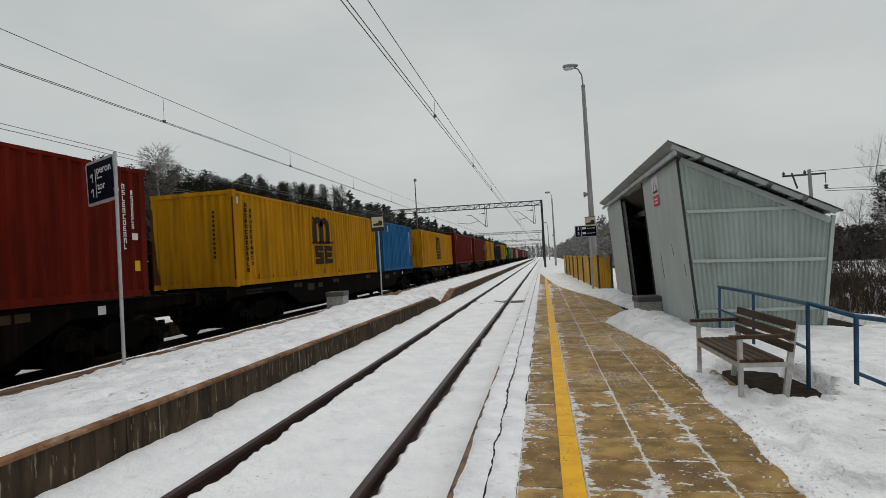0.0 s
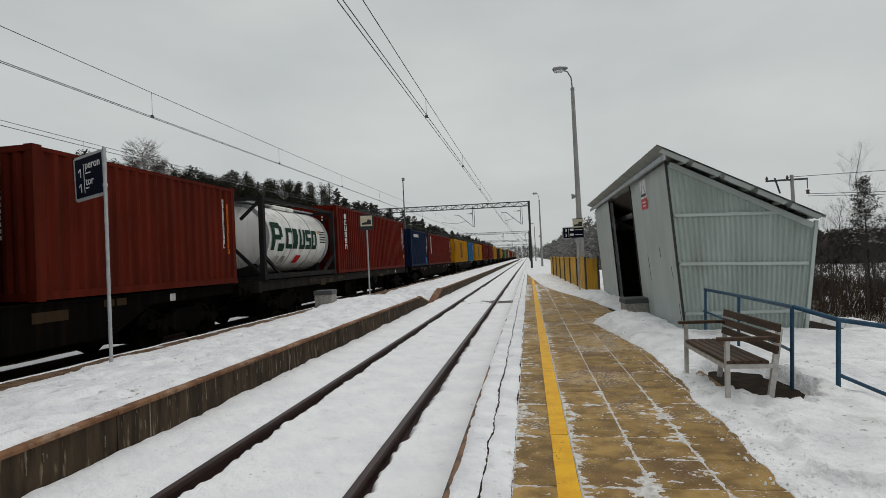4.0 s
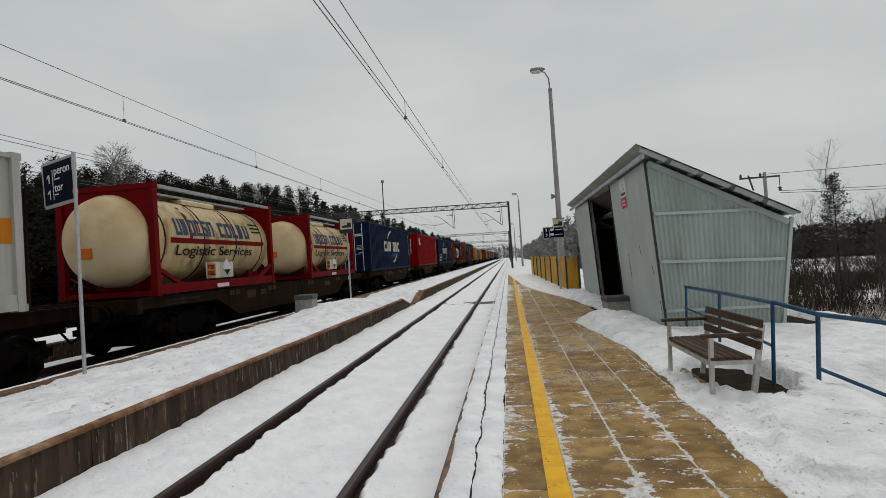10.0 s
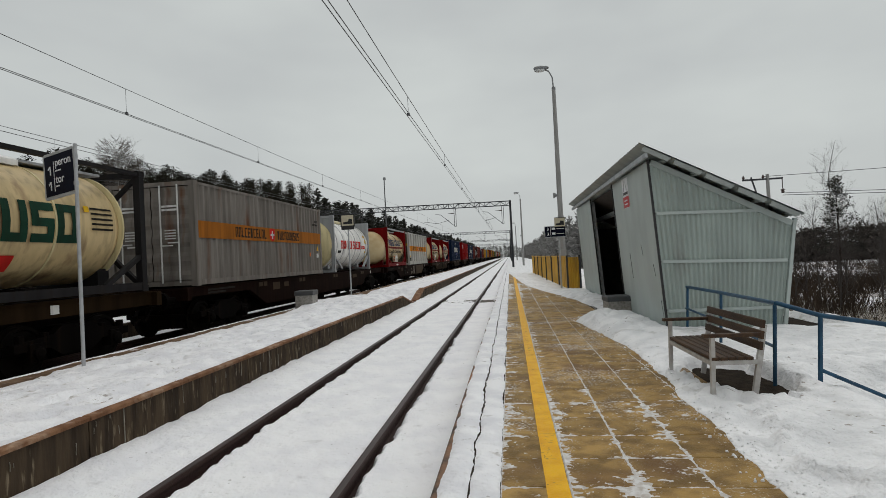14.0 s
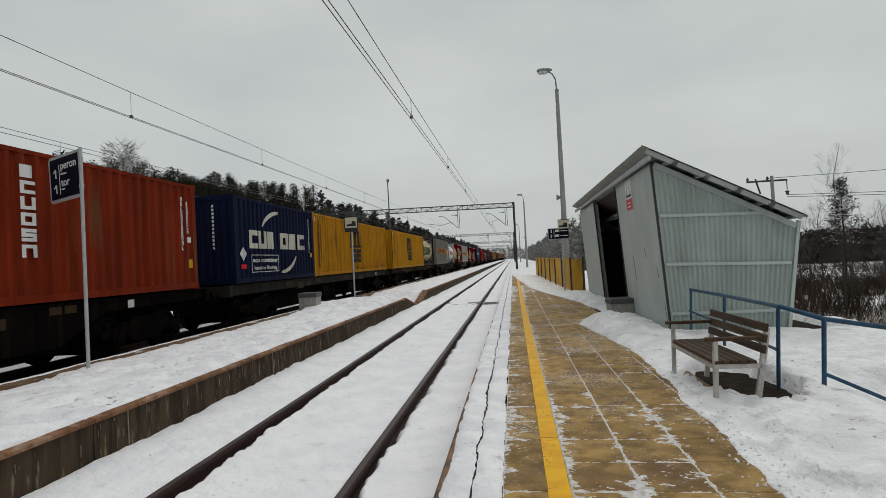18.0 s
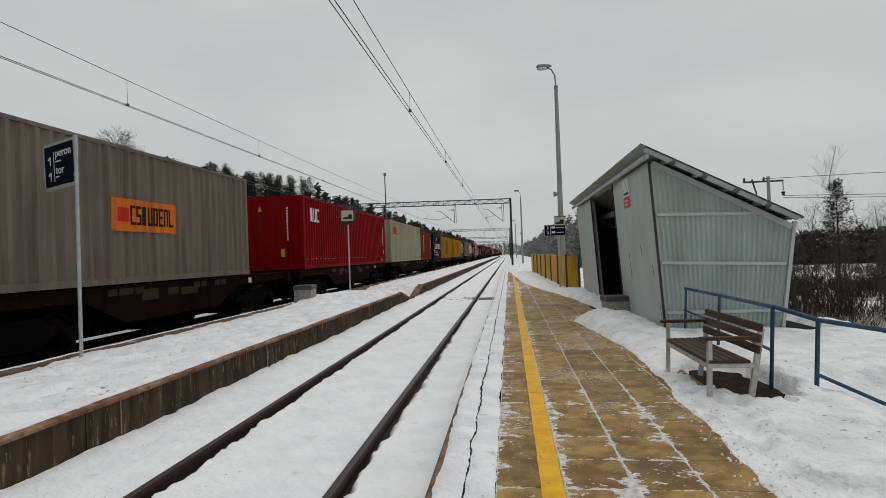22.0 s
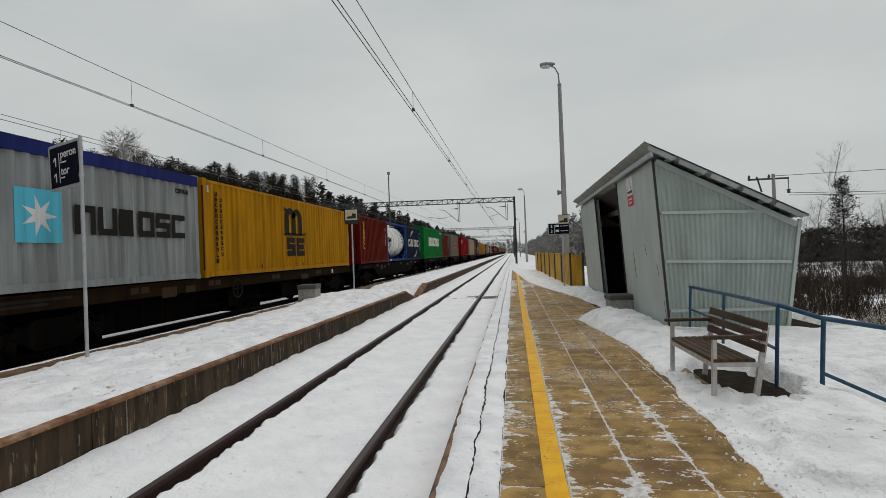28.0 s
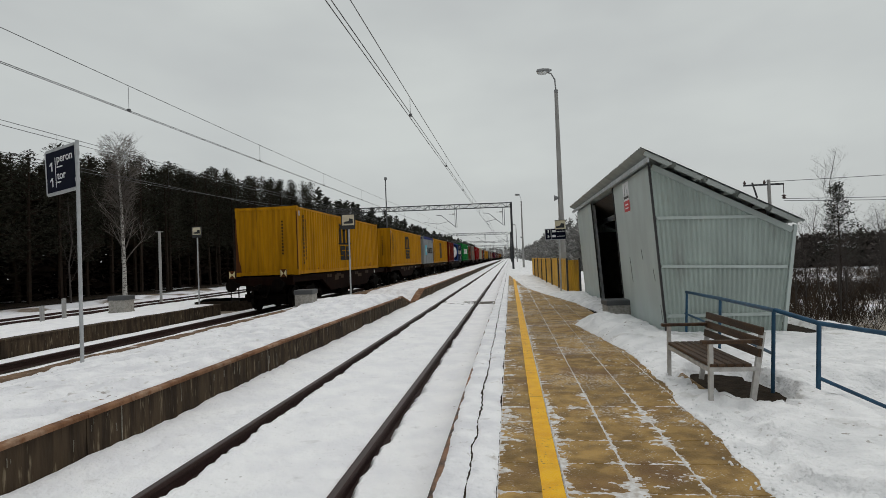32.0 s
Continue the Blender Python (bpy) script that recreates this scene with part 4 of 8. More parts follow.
    # added white bar: daylight through the eave gap, given as a solid
    lamp = part("strip_light", Shape().box(0.30, 0.40, 3.4, 6.0, 2.28, 2.36, 0.01), M["daylight_white"], ob, "white bar standing in for daylight under the eave")
    # dark seams and dents on the front panel
    for y, z0, z1 in ((2.05, 0.80, 1.30), (1.05, 1.25, 1.45), (0.35, 0.9, 1.1), (0.12, 0.1, 0.5)):
        part("sheet_seam", Shape().beam((front(z0) - 0.0135, y, z0), (front(z1) - 0.0135, y + 0.06, z1), 0.008, 0.004), M["black_trim"], ob, "dark gap between sheets")
    # no-smoking style plate: white with a red lower part
    sg = part("notice_plate", Shape().sheet([[(front(z) - 0.016, y, z) for y in (1.60, 2.12)] for z in (2.20, 2.78)]), M["sign_white"], ob, "white notice plate with a red field")
    part("red_field", Shape().sheet([[(front(z) - 0.021, y, z) for y in (1.605, 2.115)] for z in (2.205, 2.42)]), M["sign_red"], sg)
    part("dark_bar", Shape().sheet([[(front(z) - 0.021, y, z) for y in (1.65, 2.07)] for z in (2.46, 2.51)]), M["sign_black"], sg)
    for z in (2.26, 2.33):
        part("plain_bar", Shape().sheet([[(front(zz) - 0.025, y, zz) for y in (1.72, 2.00)] for zz in (z, z + 0.025)]), M["sign_white"], sg)
    for a, b in (((1.72, 2.53), (1.84, 2.76)), ((2.00, 2.53), (1.88, 2.76))):
        part("thin_line", Shape().prism([a, (a[0] + 0.02, a[1]), (b[0] + 0.02, b[1]), b], "x", front(2.6) - 0.024, front(2.6) - 0.014), M["sign_frame"], sg)
    return ob


shelter()


# ---- bench, railing, bins ----
def bench():
    ob = thing("platform_bench", pose(1.69, 5.02, 0.0, 0, 0, 0.5), "brown slatted bench on pale grey steel legs in snow", "bench")
    L, D, S, A, T = 1.28, 0.38, 0.37, 0.56, 0.66
    for y in (0.03, L - 0.03):
        fr = part("end_frame", Shape().beam((0.02, y, -0.03), (0.04, y, A), 0.035, 0.045), M["bench_steel"], ob, "pale painted steel end frame")
        part("back_leg", Shape().beam((D - 0.02, y, -0.03), (D + 0.10, y, T), 0.035, 0.045), M["bench_steel"], fr)
        part("seat_bearer", Shape().beam((0.02, y, S - 0.035), (D + 0.04, y, S - 0.035), 0.035, 0.04), M["bench_steel"], fr)
        part("armrest", Shape().box(-0.04, D + 0.07, y - 0.028, y + 0.028, A, A + 0.032, 0.006), M["bench_wood"], fr, "brown wooden armrest")
    part("front_bearer", Shape().beam((0.03, 0.03, S - 0.04), (0.03, L - 0.03, S - 0.04), 0.03, 0.04), M["bench_steel"], ob)
    slat = Shape().box(0, 0.060, 0, L, 0, 0.028, 0.005).mesh("seat_slat", M["bench_wood"])
    for i in range(5):
        part("seat_slat", slat, None, ob, at=pose(0.02 + i * 0.072, 0, S - 0.012))
    for i in range(3):
        z = S + 0.075 + i * 0.095
        x = D + 0.10 * (z / T) - 0.03
        part("back_slat", Shape().box(0, 0.025, -0.01, L + 0.01, 0, 0.072, 0.005), M["bench_wood"], ob, at=pose(x, 0, z, 0, 9, 0))
    return ob


bench()


def blue_railing():
    pts = [((2.70, 8.93, 0.05), 0.735), ((2.67, 7.49, 0.05), 0.745), ((2.55, 5.78, 0.0), 0.765)]
    ob = thing("platform_railing", pose(0, 0, 0), "blue painted tubular railing at the platform edge", "railing")
    for (x, y, z), t in pts:
        part("post", Shape().tube([(x, y, z - 0.15), (x + 0.05, y, t)], 0.019, 10), M["rail_blue"], ob, smooth=True)
    part("top_rail", Shape().tube([(2.75, 8.96, 0.735), (2.72, 7.49, 0.745), (2.60, 5.75, 0.765)], 0.023, 10), M["rail_blue"], ob, smooth=True)
    part("lower_rail", Shape().tube([(2.71, 8.93, 0.40), (2.69, 7.49, 0.36), (2.57, 5.78, 0.33)], 0.016, 8), M["rail_blue"], ob, smooth=True)
    ob = thing("stair_railing", pose(0, 0, 0), "blue tubular railing running down beside snowy steps", "railing")
    part("top_rail", Shape().tube([(2.60, 5.75, 0.770), (2.86, 5.48, 0.665), (3.36, 5.40, 0.575), (4.4, 5.2, 0.22)], 0.023, 10), M["rail_blue"], ob, smooth=True)
    part("lower_rail", Shape().tube([(2.84, 5.48, 0.15), (3.33, 5.40, -0.09), (4.4, 5.2, -0.55)], 0.018, 8), M["rail_blue"], ob, smooth=True)
    part("post", Shape().tube([(2.81, 5.48, -0.2), (2.86, 5.48, 0.665)], 0.021, 10), M["rail_blue"], ob, smooth=True)
    part("post", Shape().tube([(4.36, 5.22, -0.9), (4.4, 5.22, 0.22)], 0.021, 10), M["rail_blue"], ob, smooth=True)


blue_railing()


def litter_bin(x, y, z, w, h, label):
    ob = thing("litter_bin", pose(x, y, z, 0, 0, 4), label, "bin", "concrete bins")
    part("body", Shape().prism([(-w / 2, -w / 2), (w / 2, -w / 2), (w / 2, w / 2), (-w / 2, w / 2)], "z", 0, h * 0.74), M["bin_concrete"], ob)
    part("base_rim", Shape().box(-w / 2 - 0.015, w / 2 + 0.015, -w / 2 - 0.015, w / 2 + 0.015, -0.05, h * 0.10, 0.01), M["bin_concrete"], ob)
    part("top_rim", Shape().box(-w / 2 - 0.02, w / 2 + 0.02, -w / 2 - 0.02, w / 2 + 0.02, h * 0.74, h, 0.02), M["bin_lid"], ob, "dark bin rim")
    return ob


litter_bin(2.22, 11.95, -0.02, 0.48, 0.42, "grey concrete litter bin with a black rim by the shelter")
litter_bin(-6.48, 16.4, 0.05, 0.55, 0.55, "grey concrete litter bin on the snowy middle platform")
litter_bin(-13.5, 17.2, -0.03, 0.55, 0.58, "grey concrete litter bin on the far platform")


# ---- lamps, signs ----
def street_lamp(x, y, z, h, head, label, old=True):
    ob = thing("platform_lamp", pose(x, y, z), label, "lamp", "platform lamps")
    part("pole", Shape().tube([(0, 0, -0.3), (0, 0, h * 0.33)], 0.13 if old else 0.05, 12, 0.115 if old else 0.045).tube([(0, 0, h * 0.33), (0, 0, h - 0.75)], 0.105 if old else 0.045, 12, 0.07 if old else 0.035), M["pole_concrete"] if old else M["mast_grey"], ob, smooth=True)
    part("arm", Shape().tube([(0, 0, h - 0.8), (-0.03, 0, h - 0.3), (-0.16, 0, h - 0.05), (-0.42, 0, h + 0.06)], 0.028, 8), M["lamp_grey"], ob, smooth=True)
    hd = part("lamp_head", Shape().lathe([(-0.31, 0.02), (-0.26, 0.085), (-0.05, 0.10), (0.18, 0.075), (0.28, 0.03)], 12, (-0.42 - head * 0.3, 0, h + 0.09), "x"), M["lamp_grey"], ob, "grey lamp housing", smooth=True)
    part("glass_cover", Shape().lathe([(-0.26, 0.02), (-0.18, 0.085), (0.08, 0.085), (0.16, 0.02)], 10, (-0.45 - head * 0.3, 0, h + 0.02), "x"), M["lamp_glass"], hd, smooth=True)
    part("collar", Shape().tube([(0, 0, h - 0.82), (0, 0, h - 0.70)], 0.075 if old else 0.05, 10), M["lamp_grey"], ob)
    if old:
        part("loudspeaker", Shape().lathe([(-0.22, 0.11), (-0.20, 0.11), (-0.08, 0.05), (0.0, 0.04)], 12, (-0.02, 0, 3.62), "x"), M["lamp_grey"], ob, "grey horn loudspeaker", smooth=True)
        part("cable_box", Shape().box(-0.12, 0.12, -0.18, -0.12, 1.0, 1.5, 0.01), M["pole_concrete"], ob)
    return ob


street_lamp(2.03, 21.3, 0, 8.55, 0, "tall grey concrete platform lamp with an arm and loudspeakers")
street_lamp(1.55, 64.0, 0, 8.6, 0, "tall grey platform lamp farther along the platform", True)
street_lamp(1.6, 124.0, 0, 8.6, 0, "tall grey platform lamp far along the platform", True)
ob = thing("lamp_mast", pose(-12.2, 53.0, -0.1), "slim grey mast with a small floodlight", "lamp")
part("pole", Shape().tube([(0, 0, -0.3), (0, 0, 9.75)], 0.075, 10, 0.05), M["mast_grey"], ob, smooth=True)
part("floodlight", Shape().box(-0.10, 0.16, -0.10, 0.10, 9.70, 9.98, 0.03), M["lamp_grey"], ob)
part("bracket", Shape().beam((0, 0, 9.6), (0.1, 0, 9.8), 0.04, 0.04), M["lamp_grey"], ob)

UP_X = Matrix(((1, 0, 0, 0), (0, 0, -1, 0), (0, 1, 0, 0), (0, 0, 0, 1)))   # line along x, up z, out towards -y


def station_sign():
    ob = thing("platform_number_sign", pose(-6.32, 7.22, 0.06, 0, 0, -20), "navy platform number sign on a grey steel post", "sign")
    part("post", Shape().tube([(0.0, 0, -0.1), (0, 0, 3.31)], 0.026, 10), M["sign_frame"], ob, smooth=True)
    TILT = Matrix.Translation((0.012, 0, 2.935)) @ Matrix.Rotation(radians(-3.5), 4, "Y") @ Matrix.Translation((0, 0, -2.85))
    pan = part("panel", Shape().box(-0.80, -0.045, -0.02, 0.02, 2.54, 3.16), M["sign_navy"], ob, "navy panel with white words", at=TILT)
    fr = Shape()
    for a, b in (((-0.82, 0, 2.52), (-0.04, 0, 2.52)), ((-0.82, 0, 3.18), (-0.04, 0, 3.18)), ((-0.82, 0, 2.52), (-0.82, 0, 3.18)), ((-0.04, 0, 2.52), (-0.04, 0, 3.18))):
        fr.beam(a, b, 0.05, 0.03, (0, 1, 0))
    part("frame", fr, M["sign_frame"], ob, at=TILT)
    for z in (2.70, 3.10):
        part("clamp", Shape().tube([(0, 0, z), (0, 0, z + 0.05)], 0.034, 10), M["sign_frame"], ob)
    W = lambda words, size, x, z, b=0.0: part("lettering", letter_mesh(words, size, M["sign_white"], Matrix.Translation((x, -0.024, z)) @ UP_X, 0, b), None, pan)
    W("1", 0.19, -0.69, 2.865, 0.003)
    W("1", 0.19, -0.69, 2.625, 0.003)
    W("peron", 0.175, -0.51, 2.975, 0.001)
    W("tor", 0.175, -0.51, 2.715, 0.001)
    for z in (2.865, 2.625):
        part("numeral_flag", Shape().prism([(-0.668, z + 0.098), (-0.700, z + 0.075), (-0.700, z + 0.096), (-0.655, z + 0.134), (-0.650, z + 0.108)], "y", -0.028, -0.022), M["sign_white"], pan)
    part("divider", Shape().box(-0.552, -0.542, -0.026, -0.021, 2.60, 3.06), M["sign_white"], pan)
    for z, w in ((2.895, 0.15), (2.660, 0.09)):
        part("plain_bar", Shape().box(-0.51, -0.51 + w, -0.026, -0.021, z, z + 0.020), M["sign_white"], pan)


station_sign()


def stop_sign(x, y, z, h, label, lean=0.0, plate=0.5):
    ob = thing("stop_sign", pose(x, y, z, 0, lean, 0), label, "sign", "stop signs")
    part("post", Shape().tube([(0, 0, -0.1), (0, 0, h - 0.15)], 0.03, 8), M["sign_frame"], ob, smooth=True)
    p = part("plate", Shape().box(-plate / 2, plate / 2, -0.05, -0.03, h - plate * 0.86, h), M["sign_cream"], ob, "pale plate with a black train picture")
    f = Shape()
    z0, z1, w = h - plate * 0.86, h, plate / 2
    for a, b in (((-w, z0), (w, z0)), ((-w, z1), (w, z1)), ((-w, z0), (-w, z1)), ((w, z0), (w, z1))):
        f.beam((a[0], -0.04, a[1]), (b[0], -0.04, b[1]), 0.04, 0.04, (0, 1, 0))
    part("frame", f, M["sign_black"], ob)
    k = plate
    part("train_picture", Shape().prism([(-0.34 * k, z0 + 0.16 * k), (0.36 * k, z0 + 0.16 * k), (0.36 * k, z0 + 0.50 * k), (0.10 * k, z0 + 0.55 * k), (0.05 * k, z0 + 0.36 * k), (-0.34 * k, z0 + 0.30 * k)], "y", -0.056, -0.050), M["sign_black"], p)
    part("lower_plate", Shape().box(-w, w, -0.05, -0.03, z0 - plate * 0.26, z0 - 0.02), M["sign_black"], ob, "narrow dark plate")
    return ob


stop_sign(-6.2, 20.3, 0.08, 3.2, "cream stop sign with a train picture on a grey post", plate=0.52)
stop_sign(-13.5, 21.9, -0.05, 3.25, "cream stop sign on the far platform", plate=0.42)
ob = thing("number_post", pose(-19.4, 27.8, -0.25), "plain pale post with a short crossbar", "post")
part("post", Shape().tube([(0, 0, -0.2), (0, 0, 3.80)], 0.075, 8), M["pole_concrete"], ob, smooth=True)
part("crossbar", Shape().beam((-0.22, 0, 3.77), (0.22, 0, 3.77), 0.06, 0.05), M["pole_concrete"], ob)
for x, y, h in ((-16.2, 16.8, 0.7), (-15.9, 14.4, 0.8), (-15.9, 17.4, 0.9)):
    ob = thing("marker_stake", pose(x, y, -0.4), "short pale marker stake in the snow", "post", "marker stakes")
    part("stake", Shape().box(-0.05, 0.05, -0.05, 0.05, -0.1, h, 0.02), M["pole_concrete"], ob)

ob = thing("platform_number_sign", pose(1.83, 20.35, 0.0), "navy platform number sign under a cream train plate", "sign")
part("post", Shape().tube([(0, 0, -0.1), (0, 0, 2.65)], 0.035, 8), M["sign_frame"], ob, smooth=True)
pan = part("panel", Shape().box(-0.50, 0.24, -0.06, -0.04, 1.98, 2.36), M["sign_navy"], ob, "navy panel with white bars")
part("panel_rim", Shape().beam((-0.51, -0.05, 1.97), (0.25, -0.05, 1.97), 0.04, 0.02).beam((-0.51, -0.05, 2.37), (0.25, -0.05, 2.37), 0.04, 0.02).beam((-0.51, -0.05, 1.97), (-0.51, -0.05, 2.37), 0.02, 0.04), M["sign_frame"], ob)
part("divider", Shape().box(-0.30, -0.285, -0.066, -0.061, 2.01, 2.33), M["sign_white"], pan)
for z in (2.22, 2.04):
    part("lettering", letter_mesh("3", 0.15, M["sign_white"], Matrix.Translation((-0.43, -0.065, z)) @ UP_X, 0, 0.003), None, pan)
    part("plain_bar", Shape().box(-0.25, -0.12, -0.066, -0.061, z + 0.02, z + 0.10), M["sign_white"], pan)
    part("plain_bar", Shape().box(-0.08, 0.20, -0.066, -0.061, z + 0.04, z + 0.06), M["sign_white"], pan)
pl = part("train_plate", Shape().box(-0.14, 0.24, -0.08, -0.065, 2.34, 2.68), M["sign_cream"], ob, "cream plate with a dark train picture")
for z in (2.34, 2.68):
    part("plate_rim", Shape().beam((-0.14, -0.07, z), (0.24, -0.07, z), 0.04, 0.02), M["sign_black"], pl)
part("train_picture", Shape().prism([(-0.10, 2.40), (0.20, 2.40), (0.20, 2.55), (0.08, 2.57), (0.05, 2.48), (-0.10, 2.46)], "y", -0.086, -0.080), M["sign_black"], pl)


# ---- yellow sheet fence along the platform ----
def fence():
    ob = thing("platform_fence", pose(0, 0, 0), "yellow sheet fence with dark posts along the platform", "fence")
    a, b, n = Vector((2.0, 19.3, 0)), Vector((1.52, 38.0, 0)), 7
    for i in range(n):
        p, q = a.lerp(b, i / n), a.lerp(b, (i + 1) / n)
        s = Shape()
        rows = [[(lerp(p.x, q.x, k / 24) + (0.016 if (k // 2) % 2 else -0.016), lerp(p.y + 0.05, q.y - 0.05, k / 24), z) for k in range(25)] for z in (0.08, 1.22)]
        s.sheet(rows).sheet([[(x + 0.006, y, z) for x, y, z in r] for r in rows])
        part("panel", s, M["fence_yellow"], ob)
        part("post", Shape().beam((p.x - 0.035, p.y, -0.2), (p.x - 0.035, p.y, 1.27), 0.06, 0.09), M["mast_dark"], ob, "dark steel post")
        part("cross_rail", Shape().beam((p.x - 0.03, p.y, 1.23), (q.x - 0.03, q.y, 1.23), 0.04, 0.05), M["fence_yellow"], ob)
    rows = [[(1.99 + k * 0.0155, 19.22 + (0.016 if (k // 2) % 2 else -0.016), z) for k in range(25)] for z in (0.05, 1.20)]
    part("end_panel", Shape().sheet(rows).sheet([[(x, y + 0.006, z) for x, y, z in r] for r in rows]), M["fence_yellow"], ob)
    part("end_post", Shape().beam((2.39, 19.22, -0.2), (2.39, 19.22, 1.27), 0.07, 0.07), M["mast_dark"], ob, "dark steel post")


fence()


# ---- overhead line: portals, droppers, wires ----
def lattice(sh, a, b, h, d, n, w):
    """A box truss from a to b, of height h and depth d (along y)."""
    a, b = Vector(a), Vector(b)
    for dy in (-d / 2, d / 2):
        for z in (0, h):
            sh.beam(a + Vector((0, dy, z)), b + Vector((0, dy, z)), w, w)
        for i in range(n):
            p, q = a.lerp(b, i / n), a.lerp(b, (i + 1) / n)
            z0, z1 = (0, h) if i % 2 else (h, 0)
            sh.beam(p + Vector((0, dy, z0)), q + Vector((0, dy, z1)), w * 0.7, w * 0.7)
            sh.beam(q + Vector((0, dy, 0)), q + Vector((0, dy, h)), w * 0.6, w * 0.6)


PORTALS = [-12.2, 56.9, 125.0, 193.0, 261.0, 329.0, 397.0]
WIRES = [(TRACK_NEAR, 4.68, 5.50), (TRACK_TRAIN, 5.29, 6.22), (-17.4, 5.70, 7.15)]


def portal(y, big):
    ob = thing("overhead_portal", pose(0, y, 0), "dark steel lattice portal carrying the overhead wires", "gantry", "overhead portals")
    for x in (0.30, -22.6):
        mast = part("mast", Shape().box(x - 0.11, x - 0.09, -0.12, 0.12, -0.6, 7.15).box(x + 0.09, x + 0.11, -0.12, 0.12, -0.6, 7.15).box(x - 0.09, x + 0.09, -0.01, 0.01, -0.6, 7.15), M["mast_dark"], ob, "dark steel mast")
        part("foot", Shape().box(x - 0.2, x + 0.2, -0.22, 0.22, -0.6, 0.06, 0.03), M["bin_lid"], mast)
    tr = Shape()
    lattice(tr, (0.38, 0, 6.62), (-22.7, 0, 6.86), 0.46, 0.42, 42 if big else 24, 0.055 if big else 0.075)
    part("truss", tr, M["mast_dark"], ob, "dark lattice truss")
    for (tx, cz, mz), dx in zip(WIRES, (1.6, 3.5, 1.6)):
        x = tx + dx
        zt = lerp(6.62, 6.86, (0.38 - x) / 23)
        dr = Shape()
        for o in (-0.09, 0.09):
            dr.beam((x + o, 0, zt + 0.05), (x + o, 0, 4.75), 0.05, 0.05)
        dr.beam((x - 0.12, 0, 4.75), (x + 0.12, 0, 4.75), 0.05, 0.05)
        dr.beam((x - 0.3, 0, zt - 0.02), (x + 0.3, 0, zt - 0.02), 0.08, 0.06)
        d = part("drop_post", dr, M["mast_dark"], ob, "dark drop post")
        part("cantilever", Shape().tube([(x - 0.1, 0, 4.80), (x - 1.55, 0, 6.05), (x - 2.1, 0, 6.12)], 0.028, 6), M["mast_dark"], d)
        part("steady_arm", Shape().tube([(x - 0.7, 0, 5.42), (x - 1.9, 0, 5.15), (tx + 0.1, 0, cz + 0.1)], 0.02, 6), M["mast_dark"], d)
        part("tie_rod", Shape().tube([(x - 0.1, 0, 6.15), (x - 0.75, 0, 6.15)], 0.018, 6), M["mast_dark"], d)
        part("insulator", Shape().lathe([(0, 0.03), (0.05, 0.07), (0.1, 0.04), (0.15, 0.07), (0.2, 0.04), (0.25, 0.07), (0.3, 0.03)], 8, (x - 0.42, 0, 6.15), "x"), M["insulator"], d)


for i, y in enumerate(PORTALS):
    portal(y, i < 3)


def overhead_wires():
    for i, (tx, cz, mz) in enumerate(WIRES):
        ob = thing("overhead_line", pose(0, 0, 0), "dark contact wires hung from a messenger wire above a track", "cable", "overhead lines")
        sag = 0.95 if i == 0 else 0.75
        for y0, y1 in zip(PORTALS, PORTALS[1:]):
            n = 22
            pts = [(tx, lerp(y0, y1, k / n), mz - 4 * sag * (k / n) * (1 - k / n) * 0.45) for k in range(n + 1)]
            r = (0.0075 if i < 2 else 0.011) if y0 < 66 else 0.014
            mw = part("messenger_wire", Shape().tube(pts, r, 5), M["wire"], ob)
            for o in ((-0.035, 0.035) if i != 2 else (0.0,)):
                part("contact_wire", Shape().tube([(tx + o, y0, cz), (tx + o, y1, cz)], r, 5), M["wire"], ob)
            if y0 < 66:
                for k in range(1, 11):
                    u = (k - 0.5) / 10
                    y = lerp(y0, y1, u)
                    dr = part("dropper", Shape().tube([(tx, y, mz - 4 * sag * u * (1 - u) * 0.45), (tx, y, cz)], 0.005, 4), M["wire"], ob)
                    part("clip", Shape().box(tx - 0.03, tx + 0.03, y - 0.03, y + 0.03, cz - 0.01, cz + 0.05), M["wire"], dr)


overhead_wires()

# single wires on the left, higher up
for x, z, sag in ((-20.5, 7.4, 1.1), (-17.45, 6.98, 0.33)):
    ob = thing("feeder_wire", pose(0, 0, 0), "single dark feeder wire", "cable")
    for y0, y1 in zip(PORTALS[:4], PORTALS[1:5]):
        part("span", Shape().tube([(x, lerp(y0, y1, k / 16), z - sag * 4 * (k / 16) * (1 - k / 16)) for k in range(17)], 0.012, 5), M["wire"], ob)

